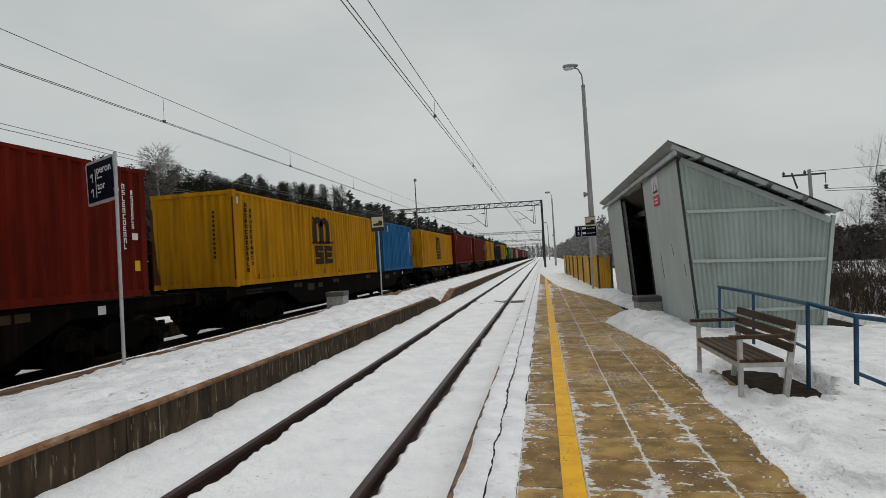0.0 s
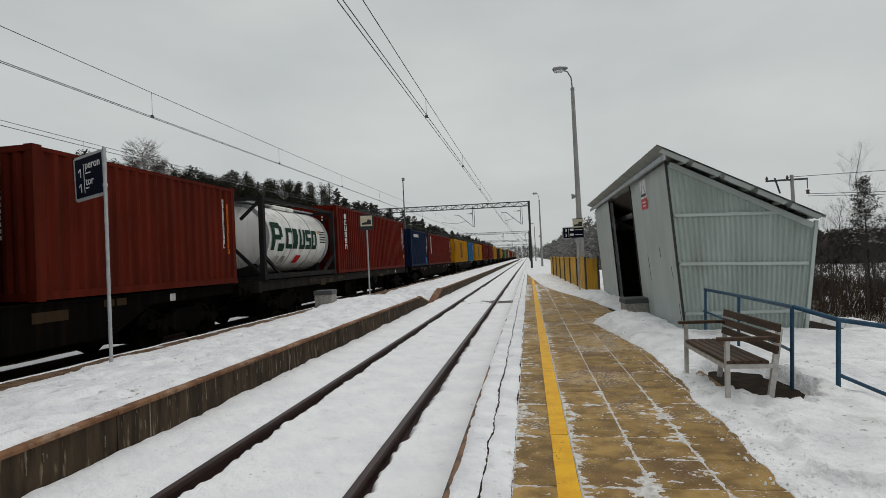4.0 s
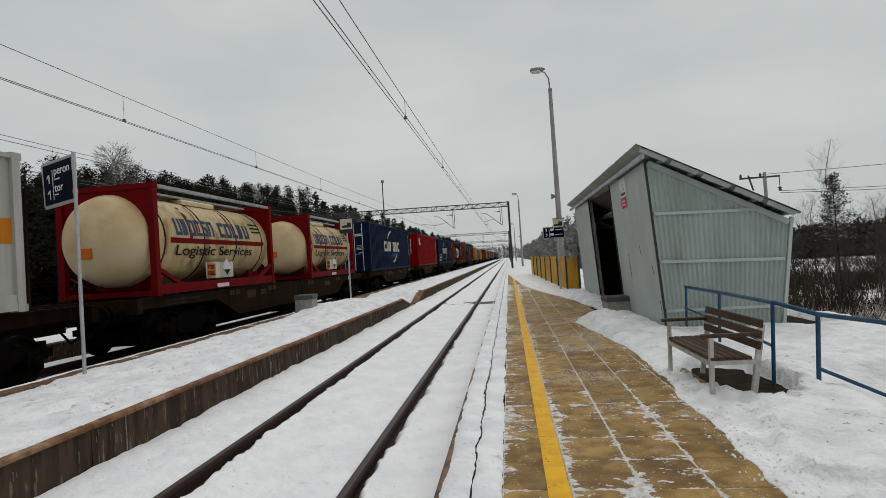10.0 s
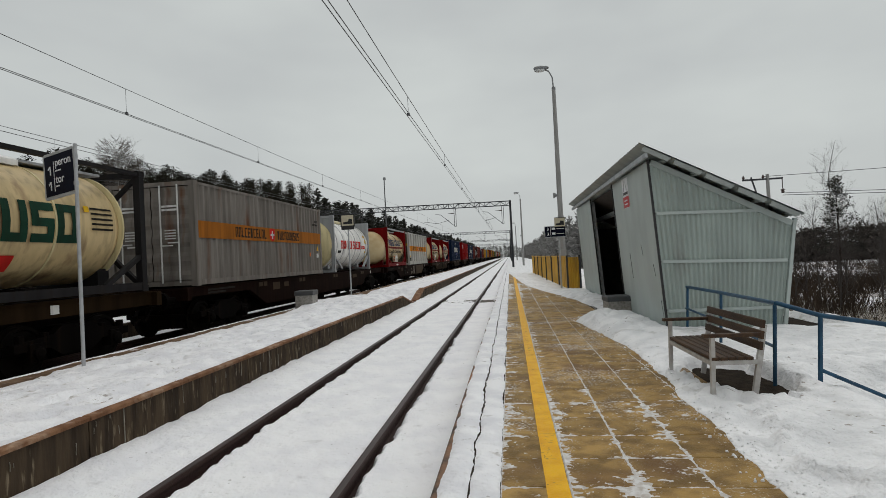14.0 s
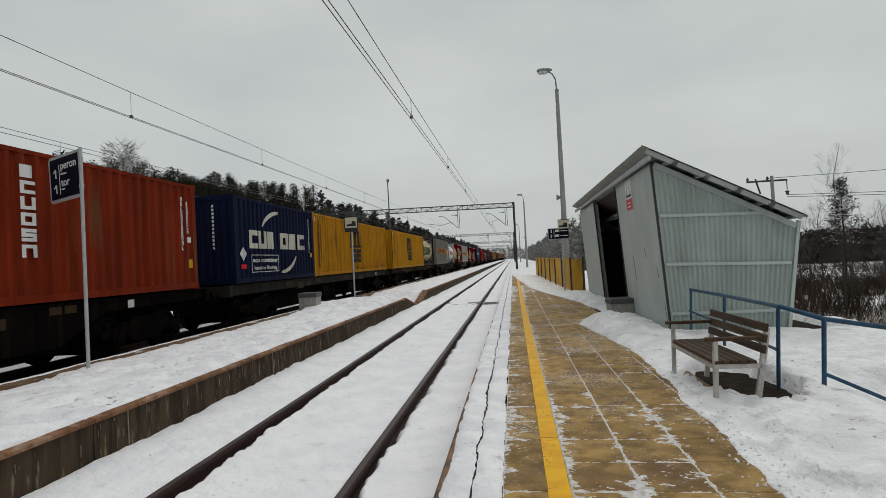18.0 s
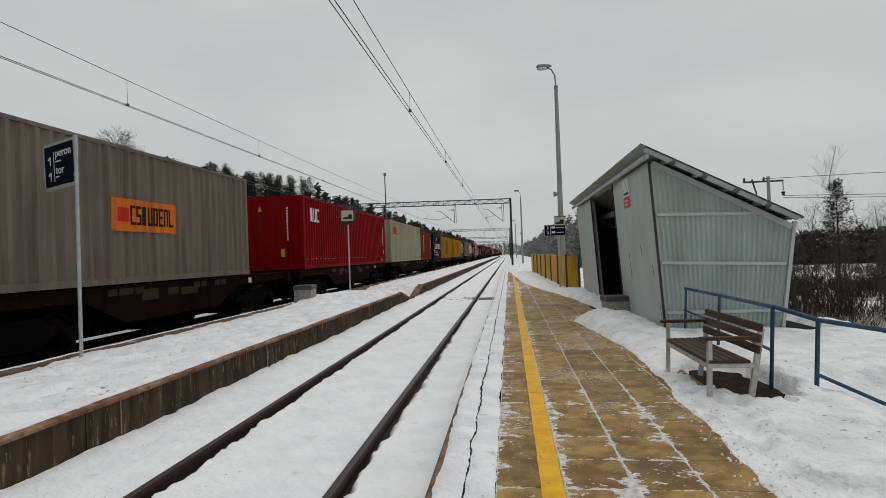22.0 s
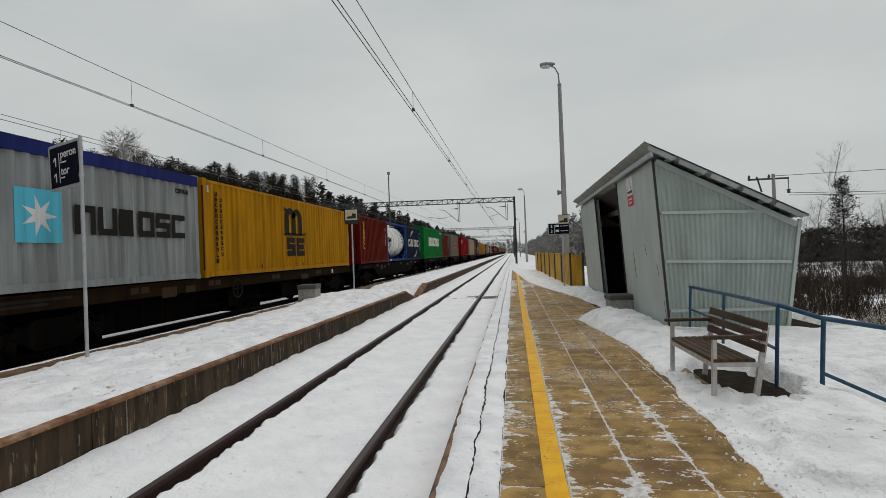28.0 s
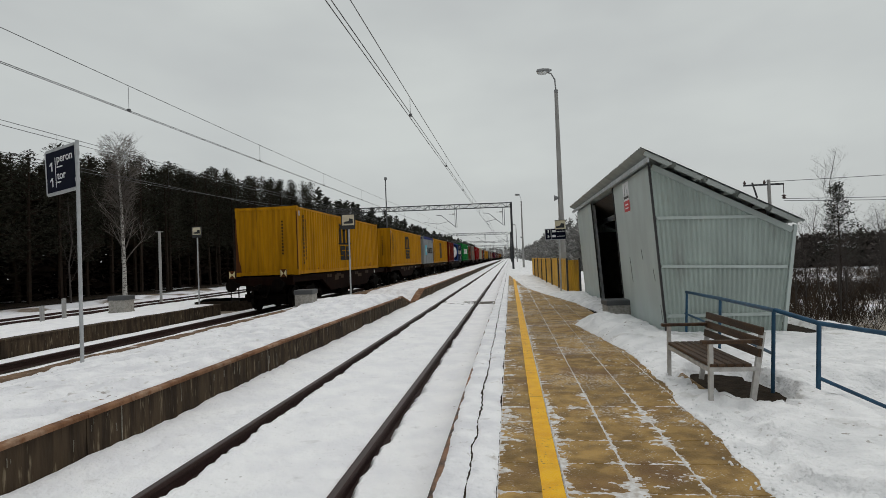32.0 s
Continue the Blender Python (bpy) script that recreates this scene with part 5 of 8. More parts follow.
# pole line on the far right
def line_pole():
    ob = thing("power_line_pole", pose(12.55, 27.7, -2.3), "grey power line pole with crossarm and insulators", "power pole")
    part("pole", Shape().tube([(0, 0, -0.3), (0, 0, 6.95)], 0.11, 10, 0.075), M["pole_concrete"], ob, smooth=True)
    part("crossarm", Shape().beam((-1.15, 0, 6.72), (0.68, 0, 6.72), 0.08, 0.08), M["mast_dark"], ob)
    part("strut", Shape().beam((-0.75, 0, 6.85), (-0.55, 0, 6.1), 0.06, 0.06), M["mast_dark"], ob)
    for x in (0.66,):
        part("insulator", Shape().tube([(x, 0, 6.72), (x, 0, 6.25)], 0.02, 6).lathe([(0, 0.04), (0.04, 0.09), (0.10, 0.05), (0.16, 0.11), (0.22, 0.02)], 10, (x, 0, 6.0), "z"), M["insulator"], ob)
    for x in (-1.1, -0.2):
        part("insulator", Shape().lathe([(0, 0.03), (0.05, 0.07), (0.12, 0.05), (0.18, 0.02)], 8, (x, 0, 6.76), "z"), M["insulator"], ob)
    ob = thing("power_line", pose(0, 0, 0), "thin dark power line wires", "cable")
    for a, b, sag in (((13.2, 27.7, 3.7), (60, 26, 3.5), 0.4), ((13.2, 27.7, 3.6), (60, 25, 2.6), 0.3), ((12.4, 27.7, 4.55), (60, 28, 6.0), 0.3)):
        part("wire", Shape().tube([(lerp(a[0], b[0], k / 14), lerp(a[1], b[1], k / 14), lerp(a[2], b[2], k / 14) - 4 * sag * (k / 14) * (1 - k / 14)) for k in range(15)], 0.014, 5), M["wire"], ob)


line_pole()


# ---- the goods train: wagons and what they carry ----
DECK = 1.33            # container floor above the rail
SIDE = 1.219            # half a container's width
CACHE = {}
MOVING = []             # (thing, its place along the track at the clip's start)
BOGIES = []


def cached(key, make):
    if key not in CACHE:
        CACHE[key] = make()
    return CACHE[key]


def corrugated(y0, y1, z0, z1, x, sign, pitch=0.278, depth=0.045):
    """A trapezoid-ribbed panel along y; sign is the way it faces."""
    n = max(2, round((y1 - y0) / pitch))
    p = (y1 - y0) / n
    ys, ds = [], []
    for i in range(n):
        for f, d in ((0.0, 0), (0.26, 0), (0.5, 1), (0.76, 1)):
            ys.append(y0 + p * (i + f))
            ds.append(d)
    ys.append(y1)
    ds.append(0)
    return Shape().sheet([[(x - sign * d * depth, y, z) for y, d in zip(ys, ds)] for z in (z0, z1)])


def turned(sh, swap):
    sh.v = [swap(p) for p in sh.v]
    return sh


def notched(kind, a, b, c, d, w):
    """The bars of one plain notched block between a and b, c and d; w is the bars' share of its width."""
    p, q = (b - a) * w, min((b - a) * w * 1.05, (d - c) * 0.28)
    m = (c + d) / 2
    foot, head, back, front_, waist = (a, b, c, c + q), (a, b, d - q, d), (a, a + p, c, d), (b - p, b, c, d), (a, b, m - q / 2, m + q / 2)
    return {"c": [foot, head, (a, a + p, c + q, d - q)], "o": [foot, head, (a, a + p, c + q, d - q), (b - p, b, c + q, d - q)],
            "e": [back, (a + p, b, c, c + q), (a + p, b, d - q, d), (a + p, b - p * 0.3, m - q / 2, m + q / 2)],
            "n": [head, (a, a + p, c, d - q), (b - p, b, c, d - q)], "u": [foot, (a, a + p, c + q, d), (b - p, b, c + q, d)],
            "w": [head, (a, a + p * 0.8, c, d - q), (b - p * 0.8, b, c, d - q), ((a + b) / 2 - p * 0.35, (a + b) / 2 + p * 0.35, c, d - q)],
            "i": [((a + b) / 2 - p / 2, (a + b) / 2 + p / 2, c, d)], "t": [head, ((a + b) / 2 - p / 2, (a + b) / 2 + p / 2, c, d - q)],
            "z": [foot, head, waist, (a, a + p, m + q / 2, d - q), (b - p, b, c + q, m - q / 2)],
            "a": [head, waist, (a, a + p, m + q / 2, d - q), (b - p, b, m + q / 2, d - q), (a, a + p, c, m - q / 2), (b - p, b, c, m - q / 2)],
            "l": [back, (a + p, b, c, c + q)], "f": [(a, lerp(a, b, 0.8), c, d)]}[kind]


def letter_blocks(n, y0, y1, z0, z1, x, seed=0, thick=0.004, column=False, curve=None, forms="", weight=0.30, fill=0.86):
    """A row (or column) of plain notched blocks the size of letters."""
    rg = random.Random(seed)
    s = Shape()
    s.pieces = []
    for i in range(n):
        one = Shape()
        if column:
            a, b, c, d = y0, y1, lerp(z1, z0, (i + fill) / n), lerp(z1, z0, i / n)
        else:
            a, b, c, d = lerp(y0, y1, i / n), lerp(y0, y1, (i + fill) / n), z0, z1
        for p, q, u, w in notched(forms[i] if forms else rg.choice("coenuzlf"), a, b, c, d, weight):
            m = 3 if curve else 1
            for k in range(m):
                one.box(x, x + thick, p, q, lerp(u, w, k / m), lerp(u, w, (k + 1) / m))
        if curve:
            one.v = [(curve(z) + (xx - x) + 0.006, y, z) for xx, y, z in one.v]
        s.pieces.append(one)
        s.add(one.v, one.f)
    return s


def bars(cells, x, thick=0.004, curve=None):
    s = Shape()
    for y0, y1, z0, z1 in cells:
        m = 4 if curve else 1
        for k in range(m):
            s.box(x, x + thick, y0, y1, lerp(z0, z1, k / m), lerp(z0, z1, (k + 1) / m))
    if curve:
        s.v = [(curve(z) + (xx - x) + 0.005, y, z) for xx, y, z in s.v]
    return s


def arc_band(cy, cz, r, a0, a1, w, x, sy=1.0):
    s = Shape()
    n = 12
    pts = []
    for k in range(n + 1):
        a = radians(lerp(a0, a1, k / n))
        ww = w * (0.35 + 0.65 * math.sin(math.pi * min(1, (k + 2) / (n + 2))))
        pts.append([(x, cy + sy * (r - ww / 2) * math.cos(a), cz + (r - ww / 2) * math.sin(a)), (x, cy + sy * (r + ww / 2) * math.cos(a), cz + (r + ww / 2) * math.sin(a))])
    s.sheet(pts)
    s.sheet([[(x + 0.004, p[1], p[2]) for p in row] for row in pts])
    return s


OUT_X = Matrix(((0, 0, 1, 0), (1, 0, 0, 0), (0, 1, 0, 0), (0, 0, 0, 1)))    # line along y, up z, out towards +x


def words_on(parent, words, size, y, z, material, x=SIDE + 0.003, slant=0.0, bold=0.0, width=None):
    me = letter_mesh(words, size, material, OUT_X, slant, bold)
    if width:
        ext = max(v.co.y for v in me.vertices) - min(v.co.y for v in me.vertices)
        me.transform(Matrix.Diagonal((1, width / ext, 1, 1)))
    me.transform(Matrix.Translation((x, y, z)))
    return part("lettering", me, None, parent)


def container(s, L, H, color, label, marks="", doors=False, name="shipping_container", smooth=False, tarp=False):
    """A box container whose rear end stands at s; marks name what is painted on the side."""
    ob = thing(name, pose(TRACK_TRAIN, s, RAIL_Z + DECK), label, "container", "containers on the train")
    m = P[color]
    key = (L, H, color, smooth)
    top = H - (0.10 if not tarp else 0.26)

    def panel(sign):
        if smooth:
            sh = Shape().box(sign * (SIDE - 0.075) - 0.01, sign * (SIDE - 0.075) + 0.01, 0.12, L - 0.12, 0.15, top)
            return sh.mesh("side_panel", m)
        return corrugated(0.14, L - 0.14, 0.155, top, sign * (SIDE - 0.006), sign).mesh("side_panel", m)

    side = part("side_panel", cached(("side", 1) + key, lambda: panel(1)), None, ob, "ribbed steel side" if not smooth else "flat side with upright ribs")
    part("side_panel", cached(("side", -1) + key, lambda: panel(-1)), None, ob)
    for sgn in (-1, 1):
        part("bottom_rail", cached(("brail", sgn) + key, lambda: Shape().box(sgn * SIDE - 0.05 * (sgn > 0), sgn * SIDE + 0.05 * (sgn < 0), 0.16, L - 0.16, 0.02, 0.155).mesh("bottom_rail", m)), None, ob)
        part("top_rail", cached(("trail", sgn) + key, lambda: Shape().box(sgn * SIDE - 0.06 * (sgn > 0), sgn * SIDE + 0.06 * (sgn < 0), 0.16, L - 0.16, top, top + 0.07).mesh("top_rail", m)), None, ob)
    if tarp:
        part("tarpaulin", Shape().prism([(-SIDE - 0.012, top - 0.02), (SIDE + 0.012, top - 0.02), (SIDE + 0.012, H - 0.03), (0.8, H + 0.02), (-0.8, H + 0.02), (-SIDE - 0.012, H - 0.03)], "y", 0.02, L - 0.02), P["tarp_blue"], ob, "dark blue tarpaulin roof")
    else:
        part("roof", cached(("roof",) + key, lambda: turned(corrugated(0.12, L - 0.12, -SIDE + 0.06, SIDE - 0.06, H - 0.012, 1, 0.42, 0.02), lambda p: (p[2], p[1], p[0])).mesh("roof", m)), None, ob)
    part("floor", cached(("floor",) + key, lambda: Shape().box(-SIDE + 0.05, SIDE - 0.05, 0.1, L - 0.1, 0.10, 0.155).mesh("floor", m)), None, ob)
    for y in (0, L):
        for sgn in (-1, 1):
            yy = (y, y + 0.155) if y == 0 else (y - 0.155, y)
            part("corner_post", cached(("post", y, sgn) + key, lambda: Shape().box(sgn * SIDE - 0.16 * (sgn > 0), sgn * SIDE + 0.16 * (sgn < 0), yy[0] + 0.004, yy[1] - 0.004, 0.118, H - 0.118).mesh("corner_post", m)), None, ob)
            for z in (0, H - 0.118):
                part("corner_casting", cached(("cast", y, sgn, z) + key, lambda: Shape().box(sgn * SIDE - 0.165 * (sgn > 0) + 0.003 * sgn, sgn * SIDE + 0.165 * (sgn < 0) + 0.003 * sgn, yy[0] - 0.004 * (y == 0), yy[1] + 0.004 * (y > 0) + 0.02, z, z + 0.118).mesh("corner_casting", m)), None, ob)
        part("end_sill", cached(("sill", y) + key, lambda: Shape().box(-SIDE + 0.16, SIDE - 0.16, (0.01 if y == 0 else L - 0.09), (0.09 if y == 0 else L - 0.01), 0.02, 0.14).mesh("end_sill", m)), None, ob)
        part("end_header", cached(("header", y) + key, lambda: Shape().box(-SIDE + 0.16, SIDE - 0.16, (0.01 if y == 0 else L - 0.07), (0.07 if y == 0 else L - 0.01), H - 0.118, H - 0.01).mesh("end_header", m)), None, ob)
    if doors:
        for sgn in (-1, 1):
            d = part("door", cached(("door", sgn) + key, lambda: turned(corrugated(0.16, H - 0.14, 0.012 if sgn > 0 else -SIDE + 0.17, SIDE - 0.17 if sgn > 0 else -0.012, 0.03, -1, 0.48, 0.03), lambda p: (p[2], p[0], p[1])).mesh("door", m)), None, ob, "door leaf with locking bars")
            for x in (0.30, 0.78):
                bar = part("locking_bar", cached(("bar", sgn, x, H), lambda: Shape().tube([(sgn * x, -0.03, 0.10), (sgn * x, -0.03, H - 0.10)], 0.02, 6).mesh("locking_bar", P["mark_white"])), None, d, "pale locking bar")
            part("bar_handle", cached(("hnd", sgn, H), lambda: Shape().beam((sgn * 0.30, -0.045, 1.05), (sgn * 0.62, -0.045, 1.05), 0.03, 0.03).beam((sgn * 0.78, -0.045, 1.12), (sgn * 0.5, -0.045, 1.12), 0.03, 0.03).mesh("bar_handle", P["mark_white"])), None, d)
            part("code_strip", cached(("code", sgn, H), lambda: bars_end([(sgn * 0.55 - 0.22, sgn * 0.55 + 0.22, H * 0.72 + k * 0.09, H * 0.72 + k * 0.09 + 0.05) for k in range(2)] + [(sgn * 0.55 - 0.15, sgn * 0.55 + 0.15, H * 0.45 + k * 0.07, H * 0.45 + k * 0.07 + 0.03) for k in range(4)]).mesh("code_strip", P["mark_white"])), None, d)
    elif smooth:
        e = part("end_panel", turned(corrugated(-SIDE + 0.09, SIDE - 0.09, 0.14, H - 0.05, 0.46, -1, 0.60, 0.06), lambda p: (p[1], p[0], p[2])), P["bulk_end"], ob, "grimy end wall set back between the corner posts")
        for x in (-0.62, 0.62):
            part("end_post", Shape().box(x - 0.05, x + 0.05, 0.10, 0.40, 0.14, H - 0.12), P["bulk_end"], e)
        part("discharge_frame", Shape().box(-0.45, 0.45, 0.12, 0.42, 0.14, 0.75, 0.02).box(-0.30, 0.30, 0.06, 0.12, 0.22, 0.62, 0.01), P["bulk_end"], e, "grimy discharge hatch")
        part("end_beam", Shape().box(-SIDE + 0.17, SIDE - 0.17, 0.08, 0.20, H * 0.36, H * 0.36 + 0.10), P["bulk_end"], e)
        part("warning_triangle", Shape().prism([(0.84, H * 0.60), (1.02, H * 0.60), (0.93, H * 0.68)], "y", 0.38, 0.385), P["mark_yellow"], e)
    else:
        part("end_panel", cached(("end0",) + key, lambda: turned(corrugated(-SIDE + 0.15, SIDE - 0.15, 0.14, H - 0.11, 0.02, -1, 0.23, 0.045), lambda p: (p[1], p[0], p[2])).mesh("end_panel", m)), None, ob, "ribbed end wall")
    part("end_panel", cached(("end1",) + key, lambda: turned(corrugated(-SIDE + 0.15, SIDE - 0.15, 0.14, H - 0.11, L - 0.02, 1, 0.23, 0.045), lambda p: (p[1], p[0], p[2])).mesh("end_panel", m)), None, ob)
    if smooth:
        n = 8
        for i in range(1, n):
            y = L * i / n
            part("rib", cached(("rib", H, color), lambda: Shape().prism([(SIDE - 0.066, -0.065), (SIDE - 0.002, -0.035), (SIDE - 0.002, 0.035), (SIDE - 0.066, 0.065)], "z", 0.27, H - 0.10).mesh("rib", m)), None, ob, "upright rib", at=pose(0, y, 0))
        part("lower_ledge", Shape().box(SIDE - 0.066, SIDE - 0.012, 0.16, L - 0.16, 0.155, 0.28, 0.01), m, ob)
    if not doors:
        end_marks(ob, H, color)
    MOVING.append((ob, s))
    paint_marks(ob, side, L, H, marks)
    return ob


def end_marks(ob, H, color):
    """Small painted marks on a plain rear end wall."""
    e = [c for c in ob.children if c.name.startswith("end_panel")][0]
    if color == "green":
        part("white_roundel", Shape().lathe([(-0.004, 0.30), (0.0, 0.30)], 24, (-0.35, -0.022, H * 0.62), "y"), P["mark_white"], e, "white roundel")
        part("green_star", Shape().lathe([(-0.003, 0.13), (0.0, 0.13)], 8, (-0.35, -0.027, H * 0.62), "y"), P["mark_green"], e)
        part("code_strip", bars_end([(-0.75 + k * 0.2, -0.63 + k * 0.2, H * 0.84, H * 0.88) for k in range(8)]), P["mark_white"], e)
    elif color.startswith("yellow"):
        part("small_column", bars_end([(0.62, 0.68, H * 0.30 + k * 0.12, H * 0.30 + k * 0.12 + 0.07) for k in range(11)]), P["mark_black"], e)
        part("rusty_corner", Shape().box(SIDE - 0.03, SIDE + 0.003, -0.005, 0.02, 0.2, H - 0.2), P["rust"], ob, "rusty corner edge")
        part("rust_stain", Shape().prism([(-SIDE - 0.002, 0.15), (-SIDE + 0.20, 0.15), (-SIDE + 0.17, 0.42), (-SIDE + 0.12, 0.60), (-SIDE + 0.10, 0.95), (-SIDE + 0.05, 1.5), (-SIDE + 0.04, 2.2), (-SIDE - 0.002, 2.2)], "y", -0.004, 0.006), P["rust"], ob, "rust stain up one corner")
    elif color in ("red_bright", "beige", "grey_warm", "navy", "navy_dark", "red_dark", "red_brown", "orange_red"):
        tagged(part("code_column", bars_end([(0.55, 0.61, H * 0.40 + k * 0.11, H * 0.40 + k * 0.11 + 0.07) for k in range(12)]), P["mark_white"] if color != "beige" else P["mark_black"], e), kind="stuff")
        if color == "red_bright":
            part("yellow_label", bars_end([(0.30, 0.46, H * 0.18, H * 0.28)]), P["mark_yellow"], e)
            part("warning_triangle", Shape().prism([(-0.6, H * 0.80), (-0.45, H * 0.80), (-0.525, H * 0.87)], "y", -0.022, -0.016), P["mark_yellow"], e)


def bars_end(cells):
    s = Shape()
    for x0, x1, z0, z1 in cells:
        s.box(x0, x1, -0.022, -0.016, z0, z1)
    return s


def paint_marks(ob, side, L, H, marks):
    X = SIDE + 0.001
    W, K, Y, R_ = P["mark_white"], P["mark_black"], P["mark_yellow"], P["mark_red"]
    def put(nm, sh, material, lab=""):
        if nm == "letters":
            for q in sh.pieces:
                part("letter_shape", q, material, side, lab)
            return None
        ob = part(nm, sh, material, side, lab)
        return tagged(ob, lab, kind="stuff") if nm == "code_strip" else ob

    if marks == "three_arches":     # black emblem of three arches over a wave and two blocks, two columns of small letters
        a, b, m0, m1 = 0.41 * L, 0.545 * L, 0.50 * H, 0.86 * H
        w = (b - a) / 3.0
        s = Shape()
        for k in range(3):      # three legs, joined by two round arches
            s.box(X, X + 0.004, a + k * w * 1.08, a + k * w * 1.08 + w * 0.56, m0, m1 - w * 0.62)
        for k in range(2):
            c0, c1 = a + (k * 1.08 + 0.28) * w, a + ((k + 1) * 1.08 + 0.28) * w
            ring = []
            for g in range(13):
                an = math.pi * (1 - g / 12)
                ca, sa = math.cos(an), math.sin(an)
                ring.append([(X, (c0 + c1) / 2 + ca * ((c1 - c0) / 2 - w * 0.26), m1 - w * 0.62 + sa * w * 0.22), (X, (c0 + c1) / 2 + ca * ((c1 - c0) / 2 + w * 0.28), m1 - w * 0.62 + sa * w * 0.62)])
            s.sheet(ring).sheet([[(q[0] + 0.004, q[1], q[2]) for q in r] for r in ring])
        s.prism([(a - 0.06, m1), (a + 0.16, m1 - 0.05), (a + 0.16, m1 - 0.16), (a - 0.02, m1 - 0.10)], "x", X, X + 0.004)
        s.prism([(a - 0.20, m0 - 0.02), (a, m0 - 0.06), (b - 0.2, m0 - 0.03), (b + 0.18, m0 + 0.02), (b + 0.22, m0 + 0.08), (b, m0 + 0.05), (a, m0 + 0.03)], "x", X, X + 0.004)
        put("emblem", s, K, "black arched emblem")
        put("letters", letter_blocks(2, a + 0.10, b + 0.14, 0.20 * H, 0.455 * H, X, 4, forms="ze", weight=0.32), K)
        put("code_strip", letter_blocks(13, 0.046 * L, 0.046 * L + 0.12, 0.13 * H, 0.88 * H, X, 5, column=True, weight=0.34, fill=0.74), K)
        put("code_strip", letter_blocks(11, 0.066 * L, 0.066 * L + 0.10, 0.20 * H, 0.82 * H, X, 6, column=True, weight=0.32, fill=0.68), K)
        put("corner_label", bars([(0.19, 0.27, 0.86 * H, 0.93 * H)], X), W)
        rg = random.Random(int(abs(ob.matrix_basis.translation.y)))
        for _ in range(7):
            y, h = rg.uniform(0.3, L - 0.3), rg.uniform(0.03, 0.22)
            put("rust_spot", bars([(y, y + rg.uniform(0.02, 0.06), 0.158, 0.158 + h)], X - 0.001), P["rust"])
        if ob.children[0].data.materials[0] is P["yellow_rust"]:
            rg = random.Random(9)
            put("rust_stain", bars([(y, y + rg.uniform(0.012, 0.035), 0.155, 0.155 + H * rg.uniform(0.05, 0.30) ** 1.4) for y in (rg.uniform(0.2, L - 0.2) for _ in range(24))], X - 0.001), P["rust"], "brown rust runs along the lower side")
    elif marks == "white_column":   # white upright letters near the rear, small codes near the front
        put("letters", letter_blocks(6, 0.075 * L if L > 7 else 0.20 * L, (0.075 * L if L > 7 else 0.20 * L) + 0.28, (0.34 if L > 7 else 0.28) * H, 0.89 * H, X, 7, column=True, forms="fcuozn", weight=0.26, fill=0.80), W, "white block of a column")
        put("code_strip", letter_blocks(11, L - 0.62, L - 0.55, 0.36 * H, 0.86 * H, X, 8, column=True), W)
        put("code_strip", letter_blocks(7, L - 0.40, L - 0.34, 0.52 * H, 0.82 * H, X, 9, column=True), W)
        put("yellow_label", bars([(L - 0.36, L - 0.22, 0.20 * H, 0.28 * H)], X), Y)
        put("small_label", bars([(L - 0.40, L - 0.25, 0.44 * H, 0.49 * H)], X), W)
    elif marks == "blue_plain":
        put("letters", letter_blocks(5, 0.10 * L + 0.3, 0.42 * L, 0.80 * H, 0.88 * H, X, 3), W)
        put("red_dot", Shape().lathe([(0, 0.07), (0.004, 0.07)], 12, (X, 0.10 * L + 0.12, 0.84 * H), "x"), R_)
        put("code_strip", letter_blocks(11, L - 0.62, L - 0.55, 0.36 * H, 0.86 * H, X, 8, column=True), W)
        put("code_strip", letter_blocks(7, L - 0.38, L - 0.32, 0.50 * H, 0.84 * H, X, 9, column=True), W)
        put("patch", bars([(L - 1.1, L - 0.5, 0.08 * H, 0.24 * H)], X), P["blue_mid"], "lighter repainted patch")
    elif marks.startswith("arcs"):  # white block letters between two arcs
        short = L < 7
        a, m0, m1, b = (0.138, 0.437, 0.494, 0.858) if short else (0.288, 0.459, 0.495, 0.673)
        z0, z1 = (0.405 * H, 0.62 * H) if short else (0.415 * H, 0.64 * H)
        put("letters", letter_blocks(3, a * L, m0 * L, z0, z1, X, 12, forms="cuf", weight=0.32, fill=0.90), P["mark_cream"], "white block shape")
        put("letters", letter_blocks(3, m1 * L, b * L, z0, z1, X, 14, forms="ofc", weight=0.32, fill=0.90), P["mark_cream"])
        cy, cz, rr = (0.495 * L, 0.49 * H, 0.385 * H) if short else (0.4805 * L, 0.5275 * H, 0.355 * H)
        put("arc", arc_band(cy, cz, rr, 94, 151, 0.13, X, 1.47), P["mark_cream"], "white arc")
        put("arc", arc_band(cy, cz, rr, -88, -28, 0.13, X, 1.47), P["mark_cream"])
        if marks == "arcs_eco":
            for k, w in enumerate(("eco container", "bamboo flooring", "light steel")):
                words_on(side, w, 0.26, 0.03 * L, (0.335 - 0.105 * k) * H, W, bold=0.003, width=(2.3, 2.45, 1.55)[k])
        if marks == "arcs_box":
            fr = Shape()
            y0, y1, u, v = 0.155 * L, 0.465 * L, 0.12 * H, 0.33 * H
            for c in ((y0, y1, u, u + 0.02), (y0, y1, v - 0.02, v), (y0, y0 + 0.02, u, v), (y1 - 0.02, y1, u, v)):
                fr.box(X, X + 0.004, *c)
            put("white_frame", fr, W)
            words_on(side, "eco container", 0.20, y0 + 0.08, 0.242 * H, W, bold=0.004, width=y1 - y0 - 0.16)
            words_on(side, "bamboo flooring", 0.18, y0 + 0.16, 0.152 * H, W, bold=0.002, width=y1 - y0 - 0.32)
